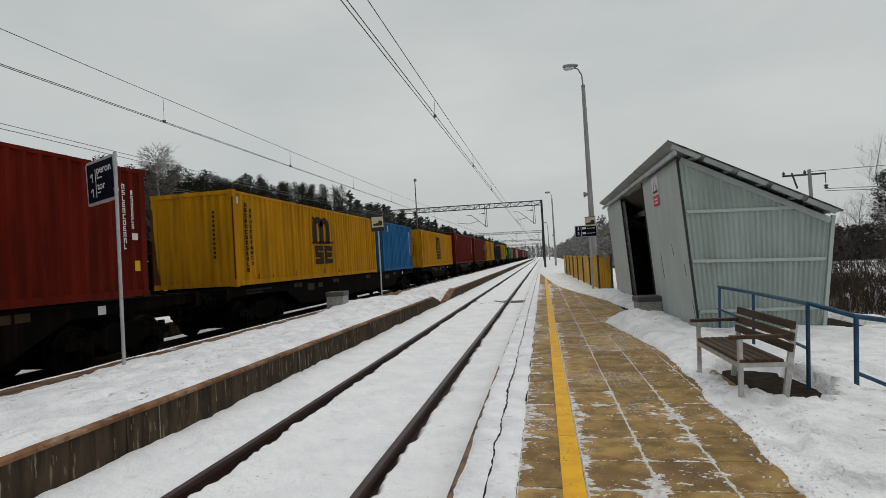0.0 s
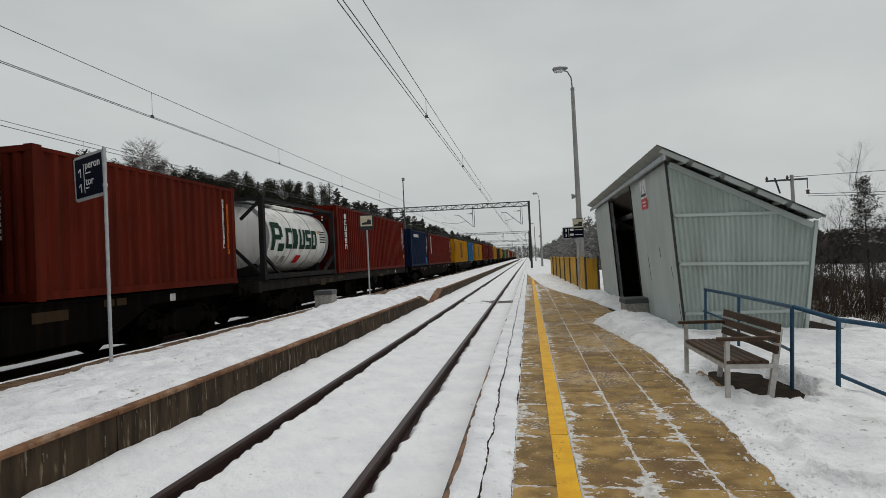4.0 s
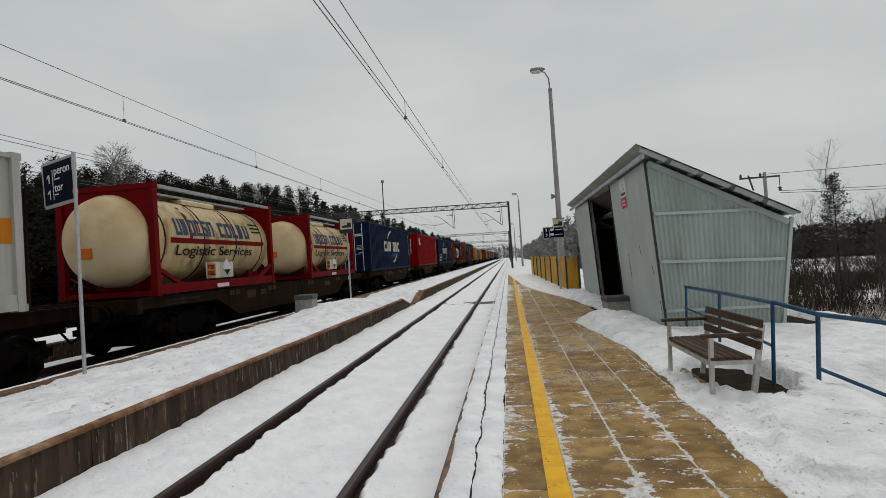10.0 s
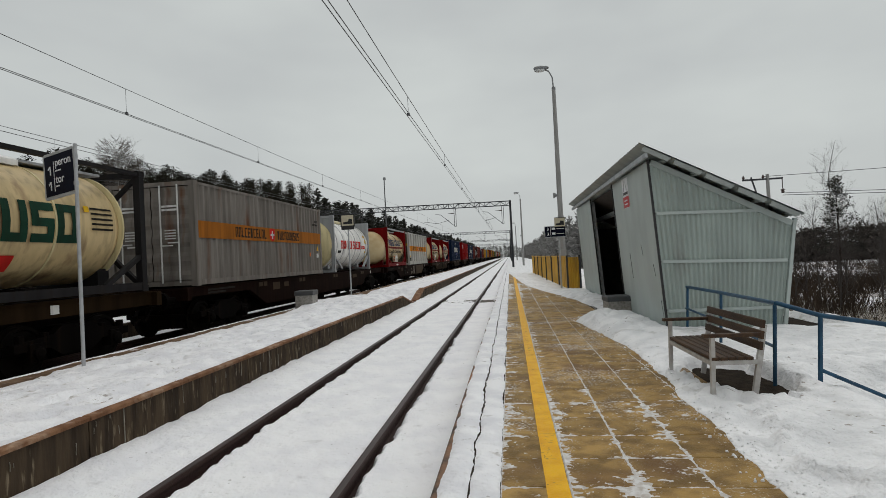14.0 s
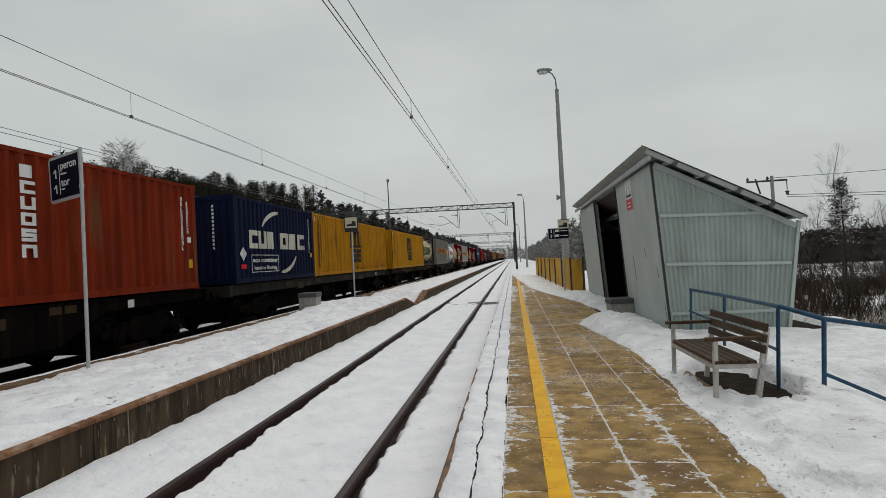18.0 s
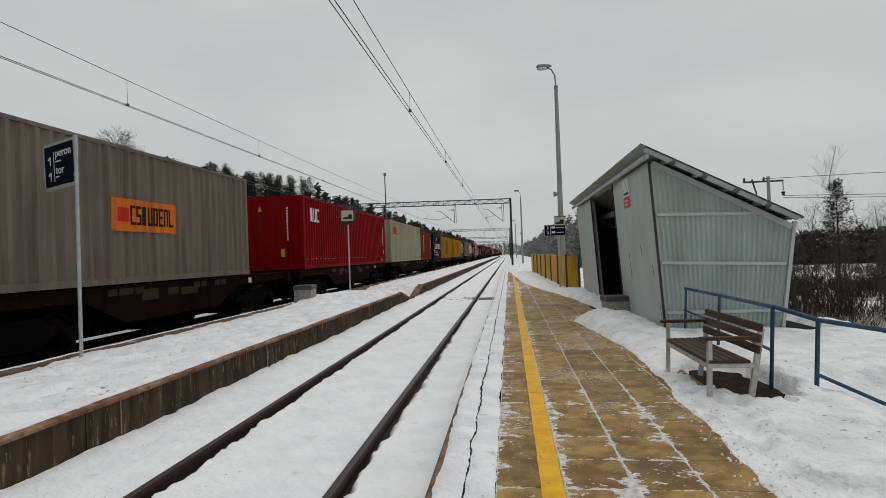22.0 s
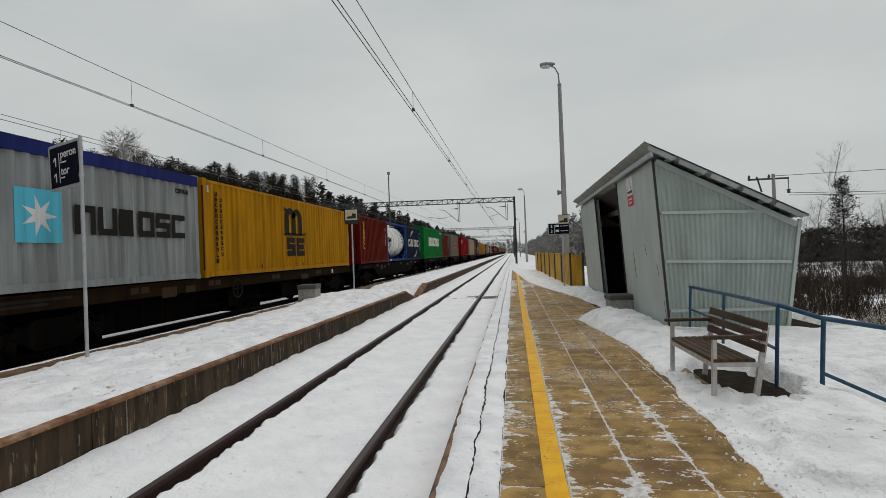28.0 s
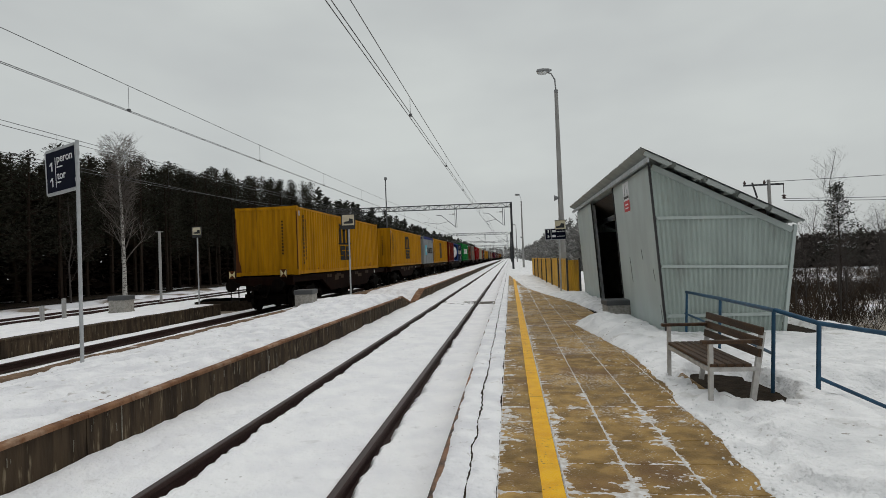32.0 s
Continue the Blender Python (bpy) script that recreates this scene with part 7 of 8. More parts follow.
def wagon(y0, y1, color, label, belly=True, wheel=None, tail=False):
    L = y1 - y0
    ob = thing("container_wagon", pose(TRACK_TRAIN, y0, RAIL_Z), label, "wagon", "wagons of the train")
    m = P[color]
    key = (round(L, 2), color, belly)
    zt = DECK - 0.02

    def sill(sg):
        x0, x1 = (0.98, 1.12) if sg > 0 else (-1.12, -0.98)
        if belly:
            pr = [(0.35, zt), (0.35, zt - 0.24), (3.6, zt - 0.26), (4.7, zt - 0.78), (L - 4.7, zt - 0.78), (L - 3.6, zt - 0.26), (L - 0.35, zt - 0.24), (L - 0.35, zt)]
        else:
            pr = [(0.35, zt), (0.35, zt - 0.30), (L - 0.35, zt - 0.30), (L - 0.35, zt)]
        return Shape().prism(pr, "x", x0, x1).mesh("side_sill", m)

    for sg in (-1, 1):
        sl = part("side_sill", cached(("sill", sg) + key, lambda: sill(sg)), None, ob, "long side beam")
        part("sill_flange", cached(("flange", sg) + key, lambda: Shape().box(sg * 1.12 - 0.02, sg * 1.12 + 0.03, 0.35, L - 0.35, zt - 0.035, zt).mesh("sill_flange", m)), None, sl)
    for k in range(9):
        part("cross_member", cached(("cross", color), lambda: Shape().box(-0.98, 0.98, 0, 0.2, -0.22, -0.02).mesh("cross_member", m)), None, ob, at=pose(0, 0.5 + k * (L - 1.2) / 8, zt))
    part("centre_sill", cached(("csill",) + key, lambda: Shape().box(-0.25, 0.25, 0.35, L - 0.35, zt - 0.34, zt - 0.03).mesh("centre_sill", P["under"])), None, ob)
    for e in (0, 1):
        y = 0.2 if e == 0 else L - 0.35
        part("headstock", cached(("head", e) + key, lambda: Shape().box(-1.25, 1.25, y, y + 0.16, zt - 0.32, zt - 0.01).mesh("headstock", m)), None, ob)
        for sg in (-1, 1):
            yy = (0.2, -0.30) if e == 0 else (L - 0.2, L + 0.30)
            part("buffer", cached(("buf", e, sg, round(L, 2)), lambda: Shape().tube([(sg * 0.87, yy[0], 1.02), (sg * 0.87, lerp(yy[0], yy[1], 0.9), 1.02)], 0.085, 10).tube([(sg * 0.87, lerp(yy[0], yy[1], 0.9), 1.02), (sg * 0.87, yy[1], 1.02)], 0.22, 14).mesh("buffer", P["under"])), None, ob)
        yy = (0.2, -0.35) if e == 0 else (L - 0.2, L + 0.35)
        part("coupling", cached(("coup", e, round(L, 2)), lambda: Shape().beam((0, yy[0], 0.98), (0, yy[1], 0.92), 0.10, 0.12).tube([(0.35, yy[0], 0.9), (0.34, lerp(yy[0], yy[1], 0.6), 0.55), (0.30, yy[1], 0.62)], 0.025, 6).mesh("coupling", P["under"])), None, ob)
        b = part("bogie", BOGIE, None, ob, "two-axle bogie", at=pose(0, 2.35 if e == 0 else L - 2.35, 0))
        for ax in (-0.9, 0.9):
            w = part("wheelset", WHEELS, None, b, at=pose(0, ax, 0.46))
            AXLES[ax].append(w)
    for y, w, z0, z1 in ((5.2, 0.55, 0.36, 0.12), (6.1, 0.40, 0.30, 0.14), (L - 6.4, 0.70, 0.34, 0.16)):
        part("data_panel", cached(("table", w), lambda: bars([(0, w, -z0, -z1)], 1.124).mesh("data_panel", P["tan_plate"])), None, ob, "faded tan data panel", at=pose(0, y, zt))
    for c in (4.2, L * 0.36, L * 0.55, L - 4.9):
        for o in (0.0, 0.32):
            part("small_plate", cached(("pair",), lambda: bars([(0, 0.26, -0.20, -0.06)], 1.124).mesh("small_plate", P["tan_plate"])), None, ob, "small worn plate", at=pose(0, c + o, zt))
    part("white_plate", cached(("plate",) + key, lambda: bars([(L - 3.0, L - 2.82, zt - 0.24, zt - 0.08)], 1.124).mesh("white_plate", P["mark_white"])), None, ob, "small white plate")
    if L > 16:
        part("code_strip", cached(("codes",) + key, lambda: bars([(1.3, 2.7, zt - 0.14, zt - 0.09), (1.3, 2.2, zt - 0.22, zt - 0.17)], 1.124).mesh("code_strip", P["under_grey"])), None, ob)
    # plain dark boxes close the bright gaps, standing in for underside shade
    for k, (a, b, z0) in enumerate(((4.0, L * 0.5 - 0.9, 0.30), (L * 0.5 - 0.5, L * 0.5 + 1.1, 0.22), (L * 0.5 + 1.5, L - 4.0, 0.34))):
        part("underbody", cached(("ub", k, round(L, 2)), lambda: Shape().box(-0.62, 0.62, a, b, z0, zt - 0.28).mesh("underbody", P["under"])), None, ob, "near-black box filling the shade below the frame")
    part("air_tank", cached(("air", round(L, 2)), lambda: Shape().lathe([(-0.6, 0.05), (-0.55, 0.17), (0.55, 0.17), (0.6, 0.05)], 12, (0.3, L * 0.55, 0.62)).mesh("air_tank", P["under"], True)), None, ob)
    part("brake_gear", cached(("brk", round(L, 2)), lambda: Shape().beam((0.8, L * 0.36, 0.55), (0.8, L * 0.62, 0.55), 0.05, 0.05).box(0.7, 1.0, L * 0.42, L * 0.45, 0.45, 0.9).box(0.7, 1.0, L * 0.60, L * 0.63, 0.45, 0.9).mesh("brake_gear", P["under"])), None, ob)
    if color == "under_brown" and wheel:      # stencilled lines and pale plates on the belly
        part("code_strip", cached(("stencil",) + key, lambda: bars([(L * 0.40 + k * 0.11, L * 0.40 + k * 0.11 + (0.04 if k % 3 else 0.085), zt - 0.34 - 0.11 * r, zt - 0.30 - 0.11 * r) for r in range(3) for k in range(14 - 3 * r)], 1.124).mesh("code_strip", P["under_grey"])), None, ob)
        part("pale_plate", cached(("pale",) + key, lambda: bars([(L * 0.53, L * 0.53 + 0.62, zt - 0.72, zt - 0.10)], 1.124).mesh("pale_plate", P["grey_warm"])), None, ob, "pale dirty plate on the side beam")
        part("plate_mark", cached(("pmark",) + key, lambda: bars([(L * 0.53 + 0.1, L * 0.53 + 0.5, zt - 0.32, zt - 0.20), (L * 0.53 + 0.14, L * 0.53 + 0.46, zt - 0.44, zt - 0.40)], 1.129).mesh("plate_mark", P["mark_black"])), None, ob)
        part("dusty_panel", cached(("dusty",) + key, lambda: Shape().prism([(L * 0.60, zt - 0.05), (L * 0.60, zt - 0.76), (L - 4.75, zt - 0.76), (L - 3.85, zt - 0.36), (L - 3.85, zt - 0.05)], "x", 1.119, 1.124).mesh("dusty_panel", P["tan_plate"])), None, ob, "tan dust-caked panel of the side beam")
        for y, w, z0, z1 in ((0.475, 0.30, 0.70, 0.46), (0.50, 0.22, 0.66, 0.50), (0.475, 0.26, 0.36, 0.22), (0.39, 0.26, 0.62, 0.50)):
            part("data_plate", cached(("dplate", w, z0), lambda: bars([(0, w, -z0, -z1)], 1.126).mesh("data_plate", P["grey_warm"])), None, ob, "small worn pale plate", at=pose(0, L * y, zt))
    if wheel:
        hw = part("brake_wheel", Shape().tube([(1.17, wheel + 0.26 * math.cos(6.283 * k / 18), zt - 0.36 + 0.26 * math.sin(6.283 * k / 18)) for k in range(19)], 0.022, 6, cap=False), P["under_grey"], ob, "pale hand brake wheel")
        part("spoke", Shape().beam((1.16, wheel - 0.25, zt - 0.36), (1.16, wheel + 0.25, zt - 0.36), 0.03, 0.02), P["under_grey"], hw)
        part("spoke", Shape().beam((1.16, wheel, zt - 0.61), (1.16, wheel, zt - 0.11), 0.03, 0.02, (0, 1, 0)), P["under_grey"], hw)
    if tail:
        for sg in (-1, 1):
            t = part("tail_board", Shape().box(sg * 0.98 - 0.12, sg * 0.98 + 0.12, -0.02, 0.01, zt - 0.03, zt + 0.25), P["rust"], ob, "red and white end-of-train board")
            part("white_triangle", Shape().prism([(sg * 0.98 - 0.11, zt - 0.02), (sg * 0.98 - 0.11, zt + 0.24), (sg * 0.98, zt + 0.11)], "y", -0.028, -0.021).prism([(sg * 0.98 + 0.11, zt - 0.02), (sg * 0.98 + 0.11, zt + 0.24), (sg * 0.98, zt + 0.11)], "y", -0.028, -0.021), P["ivory"], t)
        part("end_ladder", Shape().beam((-1.1, 0.1, 0.4), (-1.1, 0.1, 1.1), 0.03, 0.03).beam((-0.8, 0.1, 0.4), (-0.8, 0.1, 1.1), 0.03, 0.03).beam((-1.1, 0.1, 0.5), (-0.8, 0.1, 0.5), 0.03, 0.03).beam((-1.1, 0.1, 0.75), (-0.8, 0.1, 0.75), 0.03, 0.03), P["under_grey"], ob)
    MOVING.append((ob, y0))
    return ob


HC, STD, F20, F30, F40, F45 = 2.896, 2.591, 6.058, 9.125, 12.192, 13.716
YL, RL = "ochre yellow shipping container with a black emblem", "dull red shipping container with white letters"
container(35.20, F40, STD, "yellow", YL, "three_arches")
container(26.3, F20, STD, "blue_mid", "mid blue shipping container without large letters", "codes")
container(12.88, F40, STD, "yellow", YL, "three_arches")
container(-2.49, F40, STD, "red_dark", RL, "white_column")
container(-8.95, F20, STD, "navy", "navy blue short shipping container with a small white name", "blue_plain")
container(-23.29, F40, HC, "red_dark", RL, "white_column")
tank(-29.66, "black_white", "white tank container in a black frame with green letters")
container(-37.29, F20, STD, "red_brown", "red-brown short shipping container with warning labels", "codes")
container(-50.23, F40, HC, "navy", "navy blue container with white letters, arcs and words", "arcs_eco", doors=True)
container(-64.40, F40, HC, "red_bright", "bright red container with white letters at one corner", "white_corner")
container(-80.75, F40, HC, "navy", "navy blue container with worn white letters and arcs", "arcs_low", doors=True)
for s in (-90.21, -99.68, -119.61):
    tank(s, "red", "rust-streaked cream tank container in a red frame")
container(-112.10, F30, STD, "silver_pale", "silver ribbed bulk container with an orange band", "orange_band", smooth=True, name="bulk_container")
tank(-130.34, "grey", "white tank container with ivory ends and red letters")
container(-141.12, F30, STD + 0.1, "silver_dirty", "dirty silver corrugated container with an orange band", "orange_band", doors=True)
tank(-149.05, "black", "cream tank container in a black frame with green letters")
container(-161.31, F40, STD, "yellow", YL, "three_arches")
container(-175.37, F40, STD, "yellow_rust", "rust-stained yellow shipping container with a black emblem", "three_arches")
container(-181.45, F20, STD, "navy_dark", "dark navy short container with white letters and arcs", "arcs_box")
container(-189.38, F20, STD, "orange_red", "faded orange-red short container with white letters", "white_column")
container(-201.98, F40, HC, "beige", "grey-beige shipping container with red letters", "red_letters")
container(-217.37, F45, HC, "red_bright", "long bright red container with white letters at one corner", "white_corner")
container(-230.94, F30, HC, "grey_warm", "warm grey container with an orange name plate", "orange_plate")
container(-239.67, F20, STD, "red_brown", "red-brown short shipping container with small labels", "codes")
container(-251.93, F40, HC, "green", "bright green shipping container with large white letters", "white_wide")
container(-259.95, F20, STD, "navy", "navy blue short container with worn white letters and arcs", "arcs")
tank(-266.03, "blue", "white tank container in a blue frame with torn stickers")
container(-272.10, F20, STD, "red_dark", "dull red short container with yellow letters", "yellow_column")
container(-286.30, F40, STD, "yellow", YL, "three_arches")
container(-292.58, F20, STD, "grey_blue", "pale grey open-top container with a blue tarpaulin and star", "star", tarp=True)
container(-306.33, F40, STD, "yellow", YL, "three_arches")
container(-322.14, F40, STD, "yellow", YL, "three_arches")

WL = "flat container wagon with a dirty dark underframe"
WT = "flat container wagon with a tan, dirt-caked underframe"
WG = "flat container wagon with a pale grey, dirty underframe"
wagon(12.2, 33.1, "under", WL)
wagon(-9.6, 11.5, "under", WL)
wagon(-30.3, -10.4, "under_grey", WG, belly=False, wheel=12.5)
wagon(-50.9, -30.9, "under", WL)
wagon(-65.1, -51.5, "under_tan", WT)
wagon(-81.4, -65.8, "under_tan", WT)
wagon(-100.6, -82.1, "under_tan", WT, wheel=9.5)
wagon(-120.3, -101.3, "under_brown", WL, wheel=6.3)
wagon(-141.8, -121.0, "under_brown", WL)
wagon(-162.0, -142.4, "under_tan", WT, belly=False)
wagon(-182.1, -162.6, "under_grey", WG, belly=False)
wagon(-202.6, -182.7, "under", WL)
wagon(-218.1, -203.2, "under_brown", WL)
wagon(-231.7, -218.7, "under_brown", WL)
wagon(-252.6, -232.4, "under", WL, belly=False, wheel=11.0)
wagon(-272.8, -253.3, "under", WL)
wagon(-293.1, -273.4, "under_tan", WT, belly=False, wheel=8.5)
wagon(-306.9, -293.7, "under_brown", WL)
wagon(-322.9, -307.6, "under_brown", "last flat container wagon with end-of-train boards", tail=True)
# the part of the train that has already gone by
wagon(34.5, 48.0, "under", WL)
y = 48.6
for k, (L, H, c, mk) in enumerate([(F40, HC, "red_dark", "codes"), (F40, HC, "red_brown", "codes"), (F40, HC, "yellow", "three_arches"), (F40, STD, "navy_dark", "codes"), (F40, HC, "yellow", "three_arches"),
                                   (0, 0, "black", ""), (F20, STD, "green", "codes"), (F40, STD, "grey_warm", "codes"), (F40, HC, "red_brown", "codes"), (F40, STD, "beige", "codes"), (F40, HC, "red_bright", "codes"),
                                   (F40, HC, "orange_red", "codes"), (F40, HC, "red_dark", "codes"), (F40, STD, "grey_blue", "codes"), (F40, HC, "navy", "codes"), (F40, HC, "yellow", "three_arches"),
                                   (F40, HC, "red_brown", "codes"), (F40, HC, "grey_warm", "codes"), (F40, HC, "red_dark", "codes")]):
    if L == 0:
        tank(y + 0.7, "black", "cream tank container in a black frame, far off")
        wagon(y, y + 7.6, "under", WL, belly=False)
        y += 8.2
        continue
    container(y + 0.7, L, H, c, {"yellow": YL}.get(c, "plain " + c.replace("_", " ") + " shipping container, far off"), mk)
    wagon(y, y + L + 1.4, "under", WL)
    y += L + 2.0


# ---- woods ----
def raw_mesh(name, verts, faces, material):
    me = bpy.data.meshes.new(name)
    me.from_pydata(verts, [], faces)
    me.materials.append(material)
    me.update()
    return me


def tufts(rg, cx, cy, cz, rad, n, size, flat=0.5):
    """n small bent leaf clumps inside an ellipsoid."""
    v, f = [], []
    for _ in range(n):
        a, u = rg.uniform(0, 6.283), rg.random() ** 0.6
        zz = rg.uniform(-1, 1)
        r = rad[0] * u * math.sqrt(max(0, 1 - zz * zz))
        p = Vector((cx + r * math.cos(a), cy + r * math.sin(a), cz + rad[1] * zz))
        d = Vector((math.cos(a), math.sin(a), rg.uniform(-0.3, 0.7) * flat)).normalized()
        s = d.cross(Vector((rg.uniform(-0.4, 0.4), rg.uniform(-0.4, 0.4), 1))).normalized()
        L, W = size * rg.uniform(0.6, 1.3), size * rg.uniform(0.13, 0.30)
        k = len(v)
        up = Vector((0, 0, rg.uniform(0.0, 0.25) * size))
        v += [tuple(p - d * L * 0.5), tuple(p + s * W + up), tuple(p + d * L * 0.5), tuple(p - s * W + up * 0.6)]
        f += [(k, k + 1, k + 2), (k, k + 2, k + 3)]
    return v, f


class Heap:
    def __init__(self):
        self.v, self.f = [], []

    def add(self, vf):
        k = len(self.v)
        self.v += vf[0]
        self.f += [tuple(i + k for i in q) for q in vf[1]]


def pine(rg, x, y, z, h, heap, wood, dense, size):
    """A pine: bare lower trunk and a rounded, broken crown of many needle clumps."""
    sh = Shape()
    lx = rg.uniform(-0.3, 0.3)
    sh.tube([(x, y, z - 0.2), (x + lx * 0.5, y, z + h * 0.55), (x + lx, y, z + h * 0.97)], 0.13, 5, 0.03, cap=False)
    crown0 = rg.uniform(0.22, 0.42)
    n = int(16 + h * 1.6)
    for i in range(n):
        t = (i + rg.random()) / n
        zc = z + h * lerp(crown0, 0.97, t)
        w = 1.55 * math.sqrt(max(0.02, 1.02 - t ** 2.4)) * rg.uniform(0.6, 1.1)
        a = i * 2.4 + rg.uniform(-0.5, 0.5)
        out = 0.62 if i < n - 2 else 0.15
        bx, by = x + lx * t + math.cos(a) * w * out, y + math.sin(a) * w * out
        r = lerp(0.75, 0.48, t) * rg.uniform(0.8, 1.25)
        heap.add(tufts(rg, bx, by, zc, (r, r * 0.62), dense, size, 1.6))
        if dense > 8:
            sh.beam((x + lx * t, y, zc - 0.2), (bx, by, zc), 0.035, 0.035)
    wood.add((sh.v, sh.f))


def bush_wall(name, label, spots, seed, n, size, material):
    """A dense far edge of low winter wood: many fine upright clumps."""
    rg = random.Random(seed)
    heap = Heap()
    for x, y, h in spots:
        z = land(x, y)
        heap.add(tufts(rg, x, y, z + h * 0.46, (1.7, h * 0.46), n, size, 2.2))
        heap.add(tufts(rg, x, y, z + h * rg.uniform(0.85, 0.97), (0.55, h * 0.12), n // 5, size * 0.6, 3.0))
    tagged(new(name, raw_mesh(name, heap.v, heap.f, material)), label, "woods", kind="stuff")


def wood_strip(name, label, spots, seed, dense, size, mats, under=True):
    rg = random.Random(seed)
    leaf, stem = Heap(), Heap()
    for x, y, h in spots:
        pine(rg, x, y, land(x, y), h, leaf, stem, dense, size)
        # low dark tufts deepen the shade inside the wood
        if under:
            for _ in range(7):
                stem.add(tufts(rg, x + rg.uniform(-1.4, 1.4), y + rg.uniform(-1.4, 1.4), land(x, y) + rg.uniform(0.4, h * 0.5), (1.2, 0.9), 6, size * 1.7))
    tagged(new(name, raw_mesh(name, leaf.v, leaf.f, mats[0])), label, "woods", kind="stuff")
    tagged(new(name + "_trunks", raw_mesh(name, stem.v, stem.f, mats[1])), "dark trunks of " + label, "woods", kind="stuff")


# floor of the wood: its shade is painted in as near-black ground
setting("forest_floor", Shape().sheet([[(x, y, land(x, y) + 0.05 + 0.05 * rough_noise(x, y, 0.7)) for x in [-300, -200, -140, -100, -75] + [-60 + i * 1.2 for i in range(30)] + [-24.4]] for y in [-80 + i * 1.5 for i in range(110)] + spaced(83.5, 430, 40, 1.3)]), M["soil"], "dark ground under the pines, shade put into its colour", "ground", "all", kind="stuff")
rg = random.Random(11)
spots = []
for row in range(8):
    y = 8 + row * 0.7
    while y < 72:
        x = -27.0 - row * 2.2 + rg.uniform(-0.9, 0.9)
        top = lerp(8.6, 12.9, min(1, max(0, (y - 24) / 38))) + row * 0.15
        spots.append((x, y, top * rg.uniform(0.88, 1.0) + 0.3))
        y += rg.uniform(1.2, 2.2)
# dark tufts up to 7 m high fill in the wood's inner shade
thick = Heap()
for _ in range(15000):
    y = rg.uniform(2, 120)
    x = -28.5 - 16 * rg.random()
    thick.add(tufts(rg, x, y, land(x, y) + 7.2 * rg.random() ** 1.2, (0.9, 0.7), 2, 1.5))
tagged(new("undergrowth", raw_mesh("undergrowth", thick.v, thick.f, M["bark"])), "dark tufts standing in for shade between the pines", "woods", kind="stuff")
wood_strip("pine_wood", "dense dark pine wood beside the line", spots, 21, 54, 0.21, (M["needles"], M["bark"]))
spots = []
for row in range(6):
    y = 72 + row
    while y < 420:
        spots.append((-27.5 - row * 3.0 + rg.uniform(-1.2, 1.2), y, 12.7 * rg.uniform(0.9, 1.02)))
        y += rg.uniform(1.8, 3.6) * (1 + y / 300)
# far pines use the greyer needles, which carry some haze
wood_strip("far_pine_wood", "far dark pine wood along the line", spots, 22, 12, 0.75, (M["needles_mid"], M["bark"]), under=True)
spots = [(-42 + rg.uniform(-5, 5), -70 + i * 2.4, rg.uniform(8.5, 11)) for i in range(34)] + [(-30 + rg.uniform(-2, 2), -60 + i * 2.0, rg.uniform(8.5, 10)) for i in range(34)]
wood_strip("near_pine_wood", "dark pine wood at the side", spots, 23, 4, 0.9, (M["needles"], M["bark"]))
# the wood on the right: a far, greyer edge, haze mixed into its colours
spots = []
for row in range(4):
    for i in range(110):
        y = 60 + i * 2.9 + rg.uniform(-1.2, 1.2)
        spots.append((9.5 + row * 3.5 + (0.0 if y > 75 else (75 - y) * 0.3) + rg.uniform(-1, 1), y, rg.uniform(7.3, 9.2)))
bush_wall("hazy_wood", "winter wood beyond the fence, haze paling its colour", spots, 24, 130, 1.25, M["twigs_hazy"])
spots = []
for row in range(4):
    for i in range(200):
        spots.append((24 + i * 1.15 + rg.uniform(-0.6, 0.6), 112 - i * 0.42 + row * 4 + rg.uniform(-2, 2), rg.uniform(5.3, 6.2) - 0.004 * i))
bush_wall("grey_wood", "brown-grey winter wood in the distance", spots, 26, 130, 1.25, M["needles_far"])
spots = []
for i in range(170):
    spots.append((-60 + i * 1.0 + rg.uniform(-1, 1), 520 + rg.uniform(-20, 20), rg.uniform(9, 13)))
# the distant line shares the haze-paled twig colour
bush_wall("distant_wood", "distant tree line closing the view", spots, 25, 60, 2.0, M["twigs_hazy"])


def limb(sh, rg, p, d, length, r, depth, droop, split, spread):
    """One limb and, in turn, its side limbs."""
    pts, q, dd = [p], Vector(p), Vector(d)
    n = 4
    for i in range(n):
        dd = (dd + Vector((rg.uniform(-0.16, 0.16), rg.uniform(-0.16, 0.16), rg.uniform(-0.10, 0.12) - droop * (i / n)))).normalized()
        q = q + dd * length / n
        pts.append(q.copy())
    sh.tube(pts, r, 5 if depth > 1 else 3, r * 0.45, cap=False)
    if depth <= 0:
        return
    for i in range(split):
        k = rg.uniform(0.25, 1.0) * n
        j = min(n - 1, int(k))
        base = pts[j].lerp(pts[j + 1], k - j)
        a = rg.uniform(0, 6.283)
        side = Vector((math.cos(a), math.sin(a), 0))
        nd = (dd * (1 - spread) + side * spread + Vector((0, 0, 0.22))).normalized()
        limb(sh, rg, base, nd, length * rg.uniform(0.42, 0.68), r * 0.45, depth - 1, droop * 1.3, split, spread)


